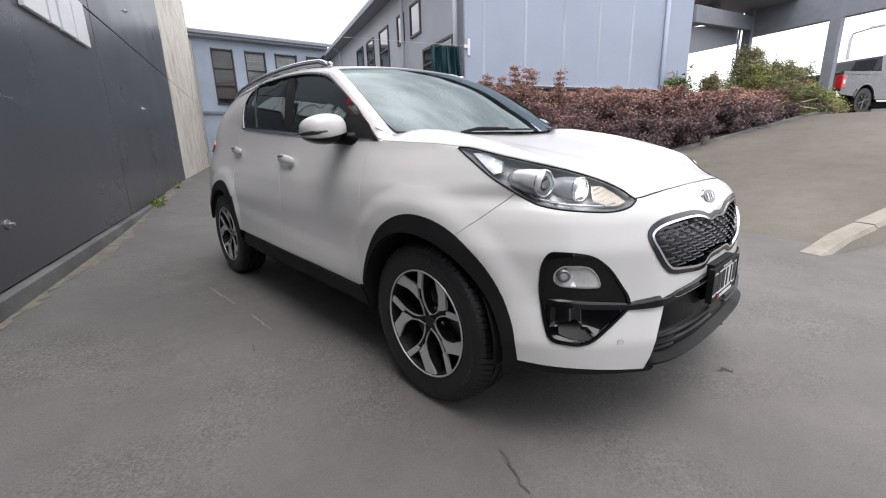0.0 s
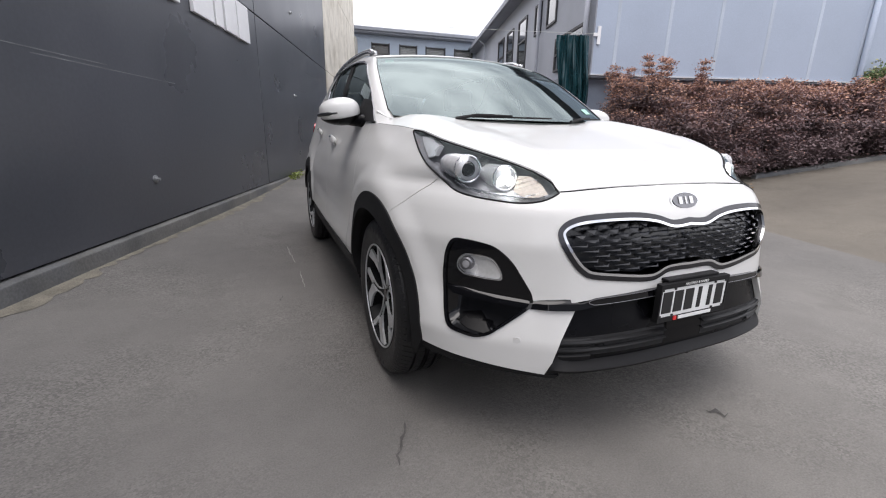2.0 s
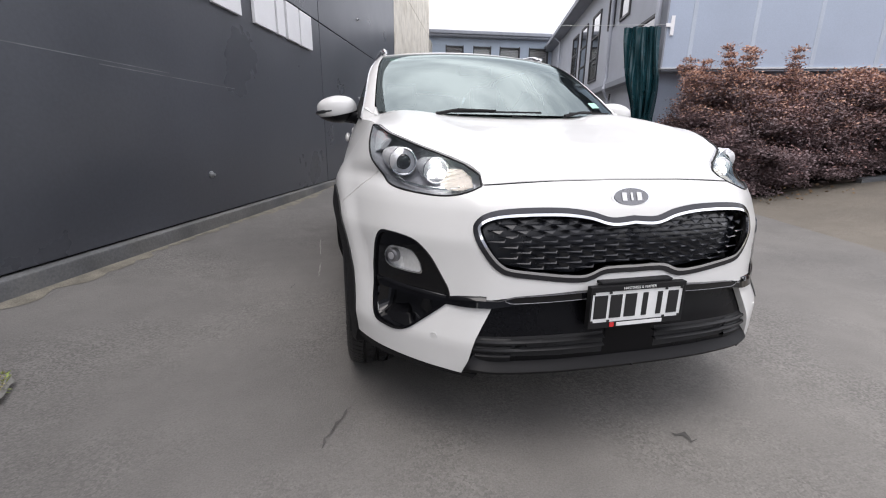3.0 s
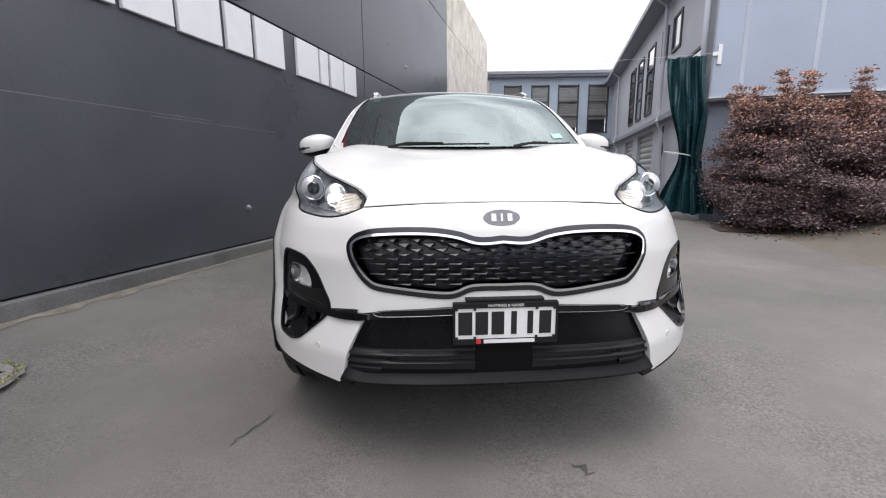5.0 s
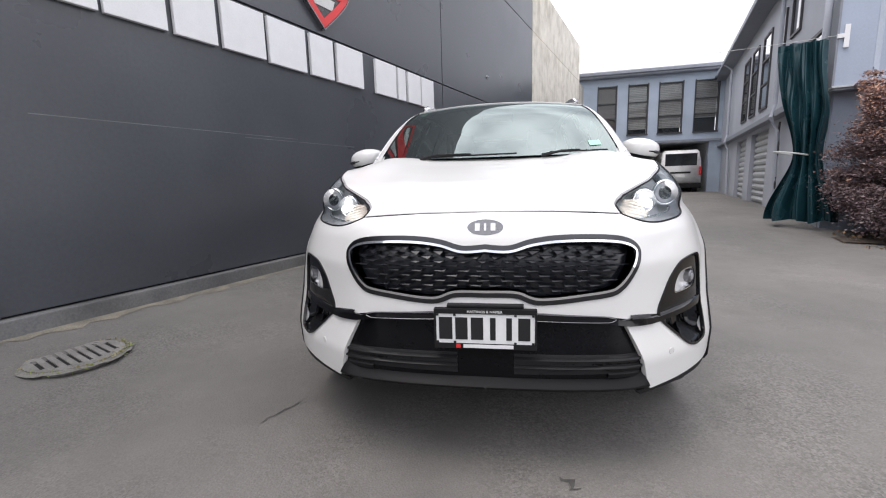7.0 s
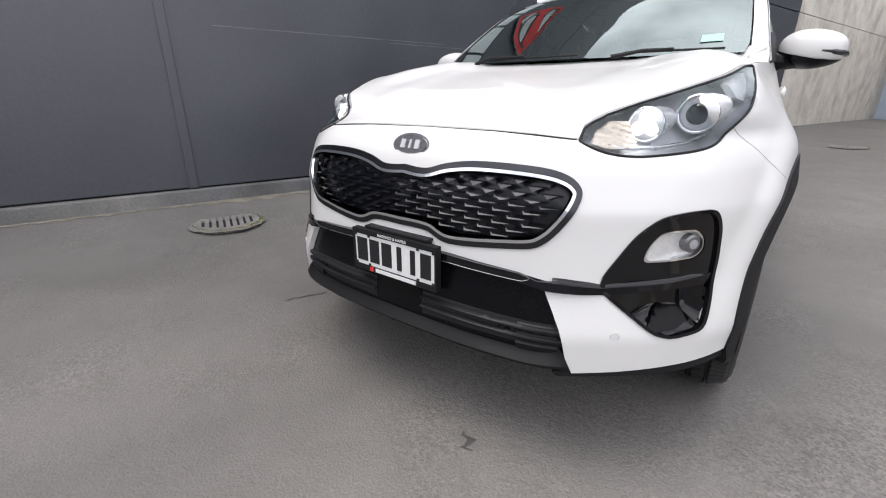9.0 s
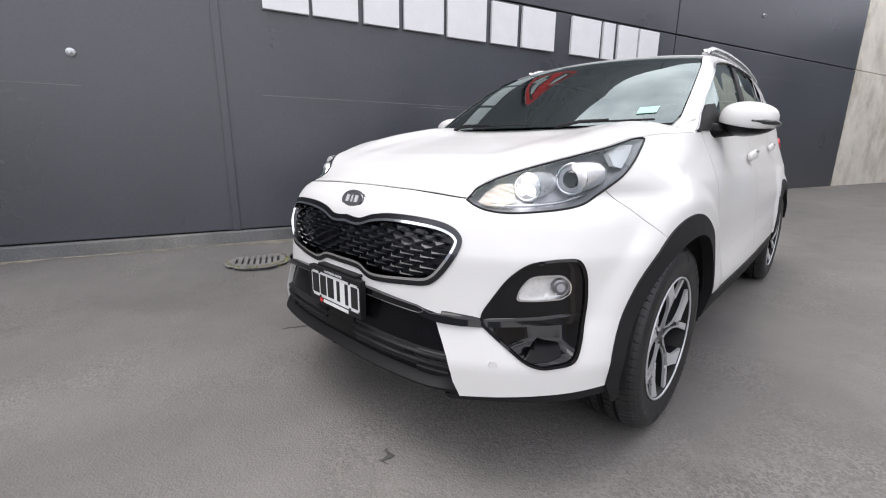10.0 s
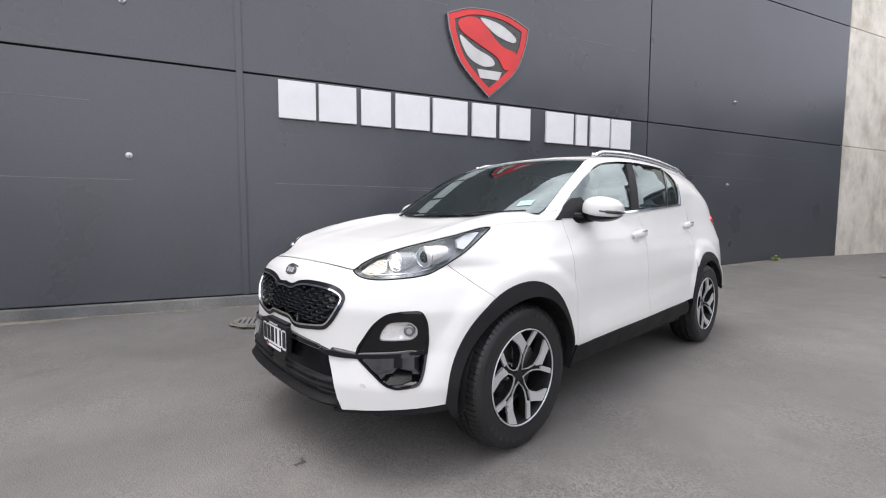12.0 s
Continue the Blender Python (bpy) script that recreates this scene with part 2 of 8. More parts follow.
M = {
    "white_paint": mat("white_paint", (0.715, 0.712, 0.695), 0.34, vary=0.01, fine=0.012, fine_scale=900, coat=0.5, spec=0.35, rough_vary=0.02),
    "black_plastic": mat("black_plastic", (0.013, 0.013, 0.014), 0.6, spec=0.22, vary=0.1, fine=0.15, fine_scale=400, bump=0.12, bump_scale=500),
    "grille_black": mat("grille_black", (0.009, 0.010, 0.014), 0.24, spec=0.5, vary=0.05),
    "gloss_black": mat("gloss_black", (0.004, 0.004, 0.005), 0.08, spec=0.2, vary=0.05, fine=0.02, coat=0.45, rough_vary=0.02),
    "chrome": mat("chrome", (0.82, 0.83, 0.85), 0.09, 1.0, vary=0.03, fine=0.02, rough_vary=0.03),
    "satin_chrome": mat("satin_chrome", (0.60, 0.61, 0.62), 0.26, 1.0, vary=0.03, fine=0.02, rough_vary=0.03),
    "dark_chrome": mat("dark_chrome", (0.07, 0.07, 0.075), 0.25, 1.0, vary=0.03, fine=0.02, rough_vary=0.03),
    "rim_face": mat("rim_face", (0.66, 0.67, 0.68), 0.34, 0.55, vary=0.03, fine=0.04, fine_scale=300),
    "rim_dark": mat("rim_dark", (0.010, 0.010, 0.011), 0.5, spec=0.2, vary=0.08, fine=0.05),
    "brake": mat("brake", (0.16, 0.155, 0.15), 0.4, 1.0, vary=0.2, fine=0.15, fine_scale=120),
    "rubber": mat("rubber", (0.013, 0.013, 0.014), 0.46, vary=0.25, fine=0.15, fine_scale=120, bump=0.15, bump_scale=250, scale=8),
    "sidewall_grey": mat("sidewall_grey", (0.030, 0.030, 0.031), 0.5, vary=0.1),
    "under": mat("under", (0.012, 0.012, 0.013), 0.8, vary=0.2),
    "windscreen": glass("windscreen", (0.80, 0.97, 0.93), 0.0, 0.62, 3.0),
    "tinted_glass": glass("tinted_glass", (0.7, 0.72, 0.75), 0.0, 0.09, 1.8),
    "clear_glass": glass("clear_glass", (0.84, 0.97, 0.95), 0.0, 0.75, 2.5),
    "lens": glass("lens", (0.97, 0.98, 1.0), 0.0, 0.96, 1.34),
    "pane_glass": glass("pane_glass", (0.98, 0.99, 1.0), 0.0, 0.98, 1.3),
    "seat": mat("seat", (0.02, 0.02, 0.022), 0.6, vary=0.15, bump=0.1, bump_scale=200),
    "dash": mat("dash", (0.025, 0.025, 0.027), 0.65, vary=0.1, bump=0.15, bump_scale=300),
    "lining": mat("lining", (0.30, 0.30, 0.29), 0.9, vary=0.05, fine=0.05),
    "lamp_body": mat("lamp_body", (0.42, 0.42, 0.44), 0.32, 0.25, vary=0.1),
    "lamp_silver": mat("lamp_silver", (0.74, 0.74, 0.75), 0.25, 0.35, vary=0.06),
    "badge_grey": mat("badge_grey", (0.20, 0.20, 0.21), 0.3, 0.7, vary=0.05),
    "lip_grey": mat("lip_grey", (0.010, 0.010, 0.011), 0.50, spec=0.16, vary=0.12, fine=0.12, fine_scale=400),
    "panel_black": mat("panel_black", (0.004, 0.004, 0.005), 0.25, spec=0.16, vary=0.05),
    "intake_grey": mat("intake_grey", (0.015, 0.015, 0.016), 0.40, spec=0.24, vary=0.08),
    "fog_white": mat("fog_white", (0.66, 0.66, 0.65), 0.22, 0.25, vary=0.08),
    "lamp_lit": glow("lamp_lit", (1.0, 0.985, 0.95), 3.6),
    "amber": mat("amber", (0.72, 0.63, 0.54), 0.2, vary=0.15, fine=0.1, fine_scale=120),
    "collar": mat("collar", (0.17, 0.165, 0.15), 0.9, vary=0.2, scale=8, fine=0.2, bump=0.6, bump_scale=40),
    "red_lens": mat("red_lens", (0.55, 0.02, 0.025), 0.12, vary=0.1, coat=0.5),
    "plate_white": mat("plate_white", (0.80, 0.81, 0.80), 0.4, vary=0.02, fine=0.02),
    "ink": mat("ink", (0.012, 0.012, 0.013), 0.5, vary=0.05),
    "sticker": mat("sticker", (0.36, 0.62, 0.50), 0.6, vary=0.05),
    "dark_wall": mat("dark_wall", (0.066, 0.070, 0.081), 0.31, vary=0.12, scale=0.9, fine=0.07, fine_scale=40, bump=0.05, bump_scale=25, spec=0.62, rough_vary=0.05),
    "wall_scratch": mat("wall_scratch", (0.16, 0.165, 0.17), 0.6, vary=0.3),
    "joint": mat("joint", (0.012, 0.012, 0.013), 0.7),
    "plinth": mat("plinth", (0.105, 0.110, 0.118), 0.75, vary=0.25, scale=3, fine=0.15, fine_scale=60, bump=0.3, bump_scale=30, tint=(0.20, 0.195, 0.18)),
    "concrete": streaked("concrete", (0.78, 0.735, 0.645), (0.36, 0.31, 0.225), 0.65, 0.75, 1.1),
    "concrete_pale": streaked("concrete_pale", (0.52, 0.50, 0.46), (0.30, 0.28, 0.24), 0.5),
    "sign_white": mat("sign_white", (0.80, 0.80, 0.81), 0.4, vary=0.03, fine=0.03),
    "sign_edge": mat("sign_edge", (0.6, 0.6, 0.61), 0.5, vary=0.03),
    "shield_red": mat("shield_red", (0.70, 0.045, 0.045), 0.35, vary=0.12, scale=2, coat=0.1, spec=0.3),
    "shield_dark": mat("shield_dark", (0.05, 0.05, 0.05), 0.3, vary=0.2),
    "shield_silver": mat("shield_silver", (0.55, 0.55, 0.54), 0.35, 0.3, vary=0.15, scale=3),
    "galv": mat("galv", (0.5, 0.51, 0.52), 0.4, 0.9, vary=0.15, fine=0.1),
    "asphalt": ground_mat("asphalt", (0.138, 0.132, 0.126), (0.176, 0.167, 0.154), 0.4, 0.55),
    "ramp_asphalt": ground_mat("ramp_asphalt", (0.142, 0.126, 0.105), (0.176, 0.158, 0.132), 0.8, 0.5),
    "kerb": streaked("kerb", (0.33, 0.305, 0.26), (0.20, 0.17, 0.125), 0.6, 1.0),
    "iron": mat("iron", (0.19, 0.183, 0.172), 0.75, 0.0, vary=0.25, fine=0.2, bump=0.3, bump_scale=120),
    "pit": mat("pit", (0.01, 0.01, 0.01), 0.9),
    "dust": mat("dust", (0.195, 0.178, 0.142), 0.9, vary=0.3, scale=9, fine=0.25, fine_scale=120),
    "mark_pale": mat("mark_pale", (0.30, 0.29, 0.27), 0.8, vary=0.3, scale=30),
    "mark_dark": mat("mark_dark", (0.075, 0.071, 0.067), 0.8, vary=0.35, scale=25),
    "dry_weed": mat("dry_weed", (0.30, 0.27, 0.14), 0.8, vary=0.3, scale=20),
    "weed": mat("weed", (0.20, 0.24, 0.06), 0.6, vary=0.3, per_piece=0.2),
    "grey_wall": mat("grey_wall", (0.385, 0.405, 0.455), 0.7, vary=0.08, scale=1.5, fine=0.06, fine_scale=60, bump=0.15, bump_scale=80),
    "blue_rib": mat("blue_rib", (0.40, 0.45, 0.52), 0.5, vary=0.2, scale=2, stretch=(1, 1, 0.3)),
    "blue_wall": mat("blue_wall", (0.365, 0.420, 0.515), 0.55, vary=0.06, scale=0.8, fine=0.04, fine_scale=50, bump=0.05, bump_scale=30, spec=0.4),
    "blue_back": mat("blue_back", (0.41, 0.48, 0.57), 0.7, vary=0.09, scale=1.2, fine=0.05, fine_scale=50, bump=0.1, bump_scale=60),
    "trim_grey": mat("trim_grey", (0.23, 0.245, 0.28), 0.6, vary=0.1),
    "roof_pale": mat("roof_pale", (0.55, 0.57, 0.60), 0.5, 0.2, vary=0.08),
    "frame_grey": mat("frame_grey", (0.055, 0.055, 0.06), 0.55, vary=0.1),
    "blind": mat("blind", (0.36, 0.335, 0.315), 0.6, vary=0.1, per_piece=0.14),
    "blind_brown": mat("blind_brown", (0.17, 0.135, 0.125), 0.6, vary=0.1, per_piece=0.14),
    "garage_wall": mat("garage_wall", (0.50, 0.51, 0.52), 0.8, vary=0.15),
    "dim": mat("dim", (0.05, 0.05, 0.055), 0.85, vary=0.2),
    "shutter": mat("shutter", (0.42, 0.435, 0.45), 0.55, vary=0.12, per_piece=0.06),
    "tarp": mat("tarp", (0.014, 0.056, 0.068), 0.24, vary=0.2, scale=3, fine=0.08, bump=0.1, bump_scale=30, tint=(0.009, 0.040, 0.050)),
    "rope": mat("rope", (0.6, 0.62, 0.6), 0.7, vary=0.1),
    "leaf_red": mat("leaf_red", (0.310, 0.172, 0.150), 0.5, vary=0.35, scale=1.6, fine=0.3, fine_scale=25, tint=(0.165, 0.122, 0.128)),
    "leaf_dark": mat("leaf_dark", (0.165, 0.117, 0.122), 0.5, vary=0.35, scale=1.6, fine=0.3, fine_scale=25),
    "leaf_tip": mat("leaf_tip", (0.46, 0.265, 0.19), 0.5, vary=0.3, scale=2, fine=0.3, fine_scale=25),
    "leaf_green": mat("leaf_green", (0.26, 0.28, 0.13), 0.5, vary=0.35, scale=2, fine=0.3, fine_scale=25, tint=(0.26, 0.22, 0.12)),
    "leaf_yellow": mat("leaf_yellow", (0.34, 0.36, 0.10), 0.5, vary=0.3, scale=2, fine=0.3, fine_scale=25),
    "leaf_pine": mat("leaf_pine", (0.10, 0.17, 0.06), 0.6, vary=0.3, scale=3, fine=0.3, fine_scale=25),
    "bark": mat("bark", (0.09, 0.07, 0.055), 0.85, vary=0.25, bump=0.5, bump_scale=60),
    "soil": mat("soil", (0.075, 0.058, 0.045), 0.95, vary=0.35, scale=5, fine=0.3, bump=0.8, bump_scale=40),
    "litter": mat("litter", (0.20, 0.13, 0.07), 0.8, vary=0.4, scale=9),
    "truck_paint": mat("truck_paint", (0.060, 0.062, 0.068), 0.3, 0.4, vary=0.03, coat=1.0),
    "van_white": mat("van_white", (0.82, 0.82, 0.82), 0.3, vary=0.03, coat=0.6),
    "dark_glass": mat("dark_glass", (0.02, 0.022, 0.025), 0.05, vary=0.1, coat=0.5, rough_vary=0.02),
    "red_paint": mat("red_paint", (0.45, 0.03, 0.03), 0.3, vary=0.05, coat=0.8),
    "cable": mat("cable", (0.05, 0.05, 0.052), 0.6),
    "hill": mat("hill", (0.16, 0.17, 0.16), 0.95, vary=0.25, scale=0.2),
}

# ---- building helpers ----
from mathutils.geometry import delaunay_2d_cdt


def thing(name, label, category, group="", kind="", at=None):
    ob = tagged(new(name), label, category, group, kind)
    if at is not None:
        ob.matrix_world = at
    return ob


def part(name, bm, material, parent=None, label="", smooth=False):
    """Links a bmesh as one mesh object under a thing or a part."""
    me = bpy.data.meshes.new(name)
    bm.to_mesh(me)
    bm.free()
    for m in (material if isinstance(material, (list, tuple)) else [material]):
        me.materials.append(M[m])
    if smooth:
        me.polygons.foreach_set("use_smooth", [True] * len(me.polygons))
    ob = new(name, me)
    if parent:
        ob.parent = parent
    if label:
        ob["label"] = label
    return ob


def raw(name, verts, faces, material, parent=None, label="", smooth=False):
    """The same from lists of vertices and faces."""
    me = bpy.data.meshes.new(name)
    me.from_pydata([tuple(v) for v in verts], [], faces)
    me.materials.append(M[material])
    if smooth:
        me.polygons.foreach_set("use_smooth", [True] * len(me.polygons))
    me.update()
    ob = new(name, me)
    if parent:
        ob.parent = parent
    if label:
        ob["label"] = label
    return ob


def share(ob, m, parent=None):
    """One more object on ob's mesh, at pose m."""
    o = new(ob.name.split(".")[0], ob.data)
    o.matrix_basis = m
    if parent:
        o.parent = parent
    return o


def add_box(bm, lo, hi, m=None, bevel=0.0):
    r = bmesh.ops.create_cube(bm, size=1.0)
    vs = r["verts"]
    c = [(a + b) / 2 for a, b in zip(lo, hi)]
    s = [b - a for a, b in zip(lo, hi)]
    for v in vs:
        v.co = Vector((c[0] + v.co.x * s[0], c[1] + v.co.y * s[1], c[2] + v.co.z * s[2]))
    if bevel:
        es = list({e for v in vs for e in v.link_edges})
        vs = list({v for f in bmesh.ops.bevel(bm, geom=es, offset=bevel, segments=2, affect="EDGES", profile=0.6)["faces"] for v in f.verts} | {v for v in vs if v.is_valid})
    if m is not None:
        for v in vs:
            v.co = m @ v.co
    return vs


def box(lo, hi, m=None, bevel=0.0):
    bm = bmesh.new()
    add_box(bm, lo, hi, m, bevel)
    return bm


def add_tube(bm, pts, r, sides=8, cap=True, radii=None):
    """A round bar along a line of points."""
    pts = [Vector(p) for p in pts]
    rings = []
    up = Vector((0.13, 0.21, 1)).normalized()
    for i, p in enumerate(pts):
        d = (pts[min(i + 1, len(pts) - 1)] - pts[max(i - 1, 0)]).normalized()
        a = d.cross(up)
        if a.length < 0.05:
            a = d.cross(Vector((1, 0, 0)))
        a.normalize()
        b = d.cross(a)
        k = radii[i] if radii else r
        rings.append([bm.verts.new(p + (a * math.cos(2 * math.pi * j / sides) + b * math.sin(2 * math.pi * j / sides)) * k) for j in range(sides)])
    for r0, r1 in zip(rings, rings[1:]):
        for j in range(sides):
            bm.faces.new((r0[j], r0[(j + 1) % sides], r1[(j + 1) % sides], r1[j]))
    if cap:
        bm.faces.new(rings[0][::-1])
        bm.faces.new(rings[-1])
    return bm


def tube(pts, r, sides=8, radii=None):
    return add_tube(bmesh.new(), pts, r, sides, True, radii)


def prism(outline, depth, m=None, bevel=0.0, holes=()):
    """A plate of that outline in x and z, from y = 0 to y = depth."""
    bm = bmesh.new()
    loops = [outline, *holes]
    tris, flat = fill([list(o) for o in loops])
    vs0 = [bm.verts.new((p[0], 0, p[1])) for p in flat]
    vs1 = [bm.verts.new((p[0], depth, p[1])) for p in flat]
    for t in tris:
        bm.faces.new([vs0[i] for i in t])
        bm.faces.new([vs1[i] for i in reversed(t)])
    edges = {}
    for t in tris:
        for a, b in ((t[0], t[1]), (t[1], t[2]), (t[2], t[0])):
            edges[(a, b)] = True
    for a, b in edges:
        if (b, a) not in edges:
            bm.faces.new((vs0[b], vs0[a], vs1[a], vs1[b]))
    bmesh.ops.recalc_face_normals(bm, faces=bm.faces)
    if m is not None:
        bmesh.ops.transform(bm, matrix=m, verts=bm.verts)
    return bm


def inside(pts, loop):
    """Which of the points lie inside a closed outline."""
    pts = np.asarray(pts, float)
    x, y = pts[:, 0], pts[:, 1]
    r = np.zeros(len(pts), bool)
    n = len(loop)
    for i in range(n):
        x0, y0 = loop[i]
        x1, y1 = loop[(i + 1) % n]
        c = (y0 > y) != (y1 > y)
        with np.errstate(divide="ignore", invalid="ignore"):
            r ^= c & (x < (x1 - x0) * (y - y0) / (y1 - y0 if y1 != y0 else 1e-12) + x0)
    return r


def fill(loops, step=None, lines=()):
    """Triangles over an outline with holes; step: a grid of inner points."""
    pts, segs = [], []
    for lp in loops:
        k = len(pts)
        pts += [tuple(map(float, p)) for p in lp]
        segs += [(k + i, k + (i + 1) % len(lp)) for i in range(len(lp))]
    if step:
        a = np.array(loops[0])
        lo, hi = a.min(0), a.max(0)
        gx, gy = np.meshgrid(np.arange(lo[0] + step * 0.5, hi[0], step), np.arange(lo[1] + step * 0.5, hi[1], step))
        g = np.stack([gx.ravel(), gy.ravel()], 1)
        g = g[inside(g, loops[0])]
        for lp in loops[1:]:
            g = g[~inside(g, lp)]
        edge = np.concatenate([np.array(lp, float) for lp in loops])
        far = np.ones(len(g), bool)
        for i in range(0, len(g), 2000):
            d = np.abs(g[i:i + 2000, None, :] - edge[None]).max(2).min(1)
            far[i:i + 2000] = d > step * 0.42
        pts += [tuple(p) for p in g[far]]
    vo, _, fo, _, _, _ = delaunay_2d_cdt([Vector(p) for p in pts], segs, [], 0, 1e-6)
    v = np.array([tuple(p) for p in vo])
    f = [tuple(t) for t in fo if len(t) == 3]
    c = np.array([v[list(t)].mean(0) for t in f])
    keep = inside(c, loops[0])
    for lp in loops[1:]:
        keep &= ~inside(c, lp)
    f = [t for t, k in zip(f, keep) if k]
    return f, [tuple(p) for p in v]


def smooth_loop(pts, n=8, closed=True):
    """A Catmull-Rom curve through points."""
    p = [np.array(q, float) for q in pts]
    out = []
    m = len(p)
    for i in range(m if closed else m - 1):
        q = [p[(i + k) % m] if closed else p[min(max(i + k, 0), m - 1)] for k in (-1, 0, 1, 2)]
        for j in range(n):
            t = j / n
            out.append(0.5 * (2 * q[1] + (q[2] - q[0]) * t + (2 * q[0] - 5 * q[1] + 4 * q[2] - q[3]) * t * t + (3 * q[1] - q[0] - 3 * q[2] + q[3]) * t ** 3))
    if not closed:
        out.append(p[-1])
    return [tuple(o) for o in out]


def resample(pts, step, closed=True):
    """Points at even steps along straight edges, corners kept."""
    out = []
    n = len(pts)
    for i in range(n if closed else n - 1):
        a, b = np.array(pts[i], float), np.array(pts[(i + 1) % n], float)
        k = max(1, int(np.ceil(np.linalg.norm(b - a) / step)))
        out += [tuple(a + (b - a) * j / k) for j in range(k)]
    if not closed:
        out.append(tuple(pts[-1]))
    return out


def round_loop(pts, r, n=5):
    """An outline with its corners rounded."""
    out = []
    m = len(pts)
    for i in range(m):
        a, b, c = (np.array(pts[(i + k) % m], float) for k in (-1, 0, 1))
        la, lc = np.linalg.norm(a - b), np.linalg.norm(c - b)
        k = min(r, la * 0.45, lc * 0.45)
        p, q = b + (a - b) / la * k, b + (c - b) / lc * k
        for j in range(n + 1):
            t = j / n
            out.append(tuple((1 - t) ** 2 * p + 2 * t * (1 - t) * b + t * t * q))
    return out


def skin(name, fn, loops, material, parent, step=0.03, thick=0.0, off=0.0, label="", mirror=None, both=False):
    """A surface over an outline in (a, b), laid on fn(a, b, offset), with its edges turned in by thick.
    mirror=True builds the other side; both joins the two sides into one mesh."""
    tris, flat = fill(loops, step)
    v = [fn(p[0], p[1], off) for p in flat]
    f = [tuple(t) for t in tris]
    if thick:
        edges = {}
        for t in tris:
            for a, b in ((t[0], t[1]), (t[1], t[2]), (t[2], t[0])):
                edges[(a, b)] = True
        rim = [(a, b) for a, b in edges if (b, a) not in edges and not (both and abs(v[a][0]) < 1e-3 and abs(v[b][0]) < 1e-3)]
        ids = {}
        for a, b in rim:
            for k in (a, b):
                if k not in ids:
                    ids[k] = len(v)
                    v.append(fn(flat[k][0], flat[k][1], off - thick))
        f += [(b, a, ids[a], ids[b]) for a, b in rim]
    v = np.array(v)
    if both:
        w = v * (-1, 1, 1)
        k = len(v)
        v = np.concatenate([v, w])
        f = f + [tuple(i + k for i in reversed(t)) for t in f]
    elif mirror:
        v = v * (-1, 1, 1)
        f = [tuple(reversed(t)) for t in f]
    ob = raw(name, v, f, material, parent, label, smooth=True)
    if material == "white_paint":
        sheet_normals(ob.data, fn, flat, len(tris), off, both, mirror)
        return ob
    bm = bmesh.new()
    bm.from_mesh(ob.data)
    bmesh.ops.remove_doubles(bm, verts=bm.verts, dist=0.0004)
    if thick:
        for e in bm.edges:
            if len(e.link_faces) == 2 and e.calc_face_angle(0) > 0.7:
                e.smooth = False
    bm.to_mesh(ob.data)
    bm.free()
    return ob

# ---- the car's shape: x across, y back from the front axle, z up ----
def sheet_normals(me, fn, flat, nt, off, both, mirror):
    """Shade a sheet by the true slope of the form that it lies on; its turned-in rim stays crisp."""
    e = 0.004
    nrm = []
    for p in flat:
        c = np.cross(fn(p[0] + e, p[1], off) - fn(p[0] - e, p[1], off), fn(p[0], p[1] + e, off) - fn(p[0], p[1] - e, off))
        nrm.append(c / (np.linalg.norm(c) + 1e-12))
    half = len(me.vertices) // 2 if both else len(me.vertices)
    faces = len(me.polygons) // 2 if both else len(me.polygons)
    loops = [(0.0, 0.0, 0.0)] * len(me.loops)
    for i, poly in enumerate(me.polygons):
        second = both and i >= faces
        for k in poly.loop_indices:
            vi = me.loops[k].vertex_index
            if (i % faces) >= nt:
                loops[k] = tuple(poly.normal)
                continue
            n = nrm[vi - half if second else vi]
            if second or mirror:
                n = n * (-1, 1, 1)
            d = float(n @ np.array(poly.normal))
            n = n if d > 0 else -n
            loops[k] = tuple(n) if abs(d) > 0.8 else tuple(poly.normal)
    me.normals_split_custom_set(loops)


def table(pairs):
    k = np.array(pairs, float)
    return lambda t: np.interp(t, k[:, 0], k[:, 1])


def ease(t, lo, hi):
    t = min(1.0, max(0.0, (t - lo) / (hi - lo)))
    return t * t * (3 - 2 * t)


PLAN = [(0, -0.862), (0.15, -0.860), (0.30, -0.850), (0.457, -0.820), (0.573, -0.752), (0.690, -0.657), (0.775, -0.555), (0.845, -0.410),
        (0.886, -0.250), (0.902, 0.0), (0.905, 0.4), (0.906, 1.2), (0.890, 1.95), (0.868, 2.67), (0.840, 3.05), (0.778, 3.31), (0.66, 3.44), (0.40, 3.49), (0, 3.50)]
_line = np.array(smooth_loop([(-0.15, -0.860)] + PLAN + [(-0.40, 3.49)], 24, closed=False))[24:-24]
_arc = np.concatenate([[0], np.cumsum(np.linalg.norm(np.diff(_line, axis=0), axis=1))])
A_END = float(_arc[-1])
_tan = np.gradient(_line, axis=0)
_tan /= np.linalg.norm(_tan, axis=1)[:, None]
INSET_NOSE = table([(0.18, 0.10), (0.24, 0.02), (0.30, -0.03), (0.42, -0.035), (0.56, 0.0), (0.65, 0.008), (0.73, 0.012), (0.78, 0.028), (0.83, 0.045),
                    (0.866, 0.072), (0.885, 0.105), (0.90, 0.138), (0.93, 0.160), (1.0, 0.178), (1.1, 0.20)])
INSET_WING = table([(0.18, 0.07), (0.30, 0.03), (0.45, 0.004), (0.60, 0.0), (0.74, 0.0), (0.85, 0.018), (0.92, 0.044), (1.0, 0.096), (1.07, 0.150), (1.14, 0.19)])
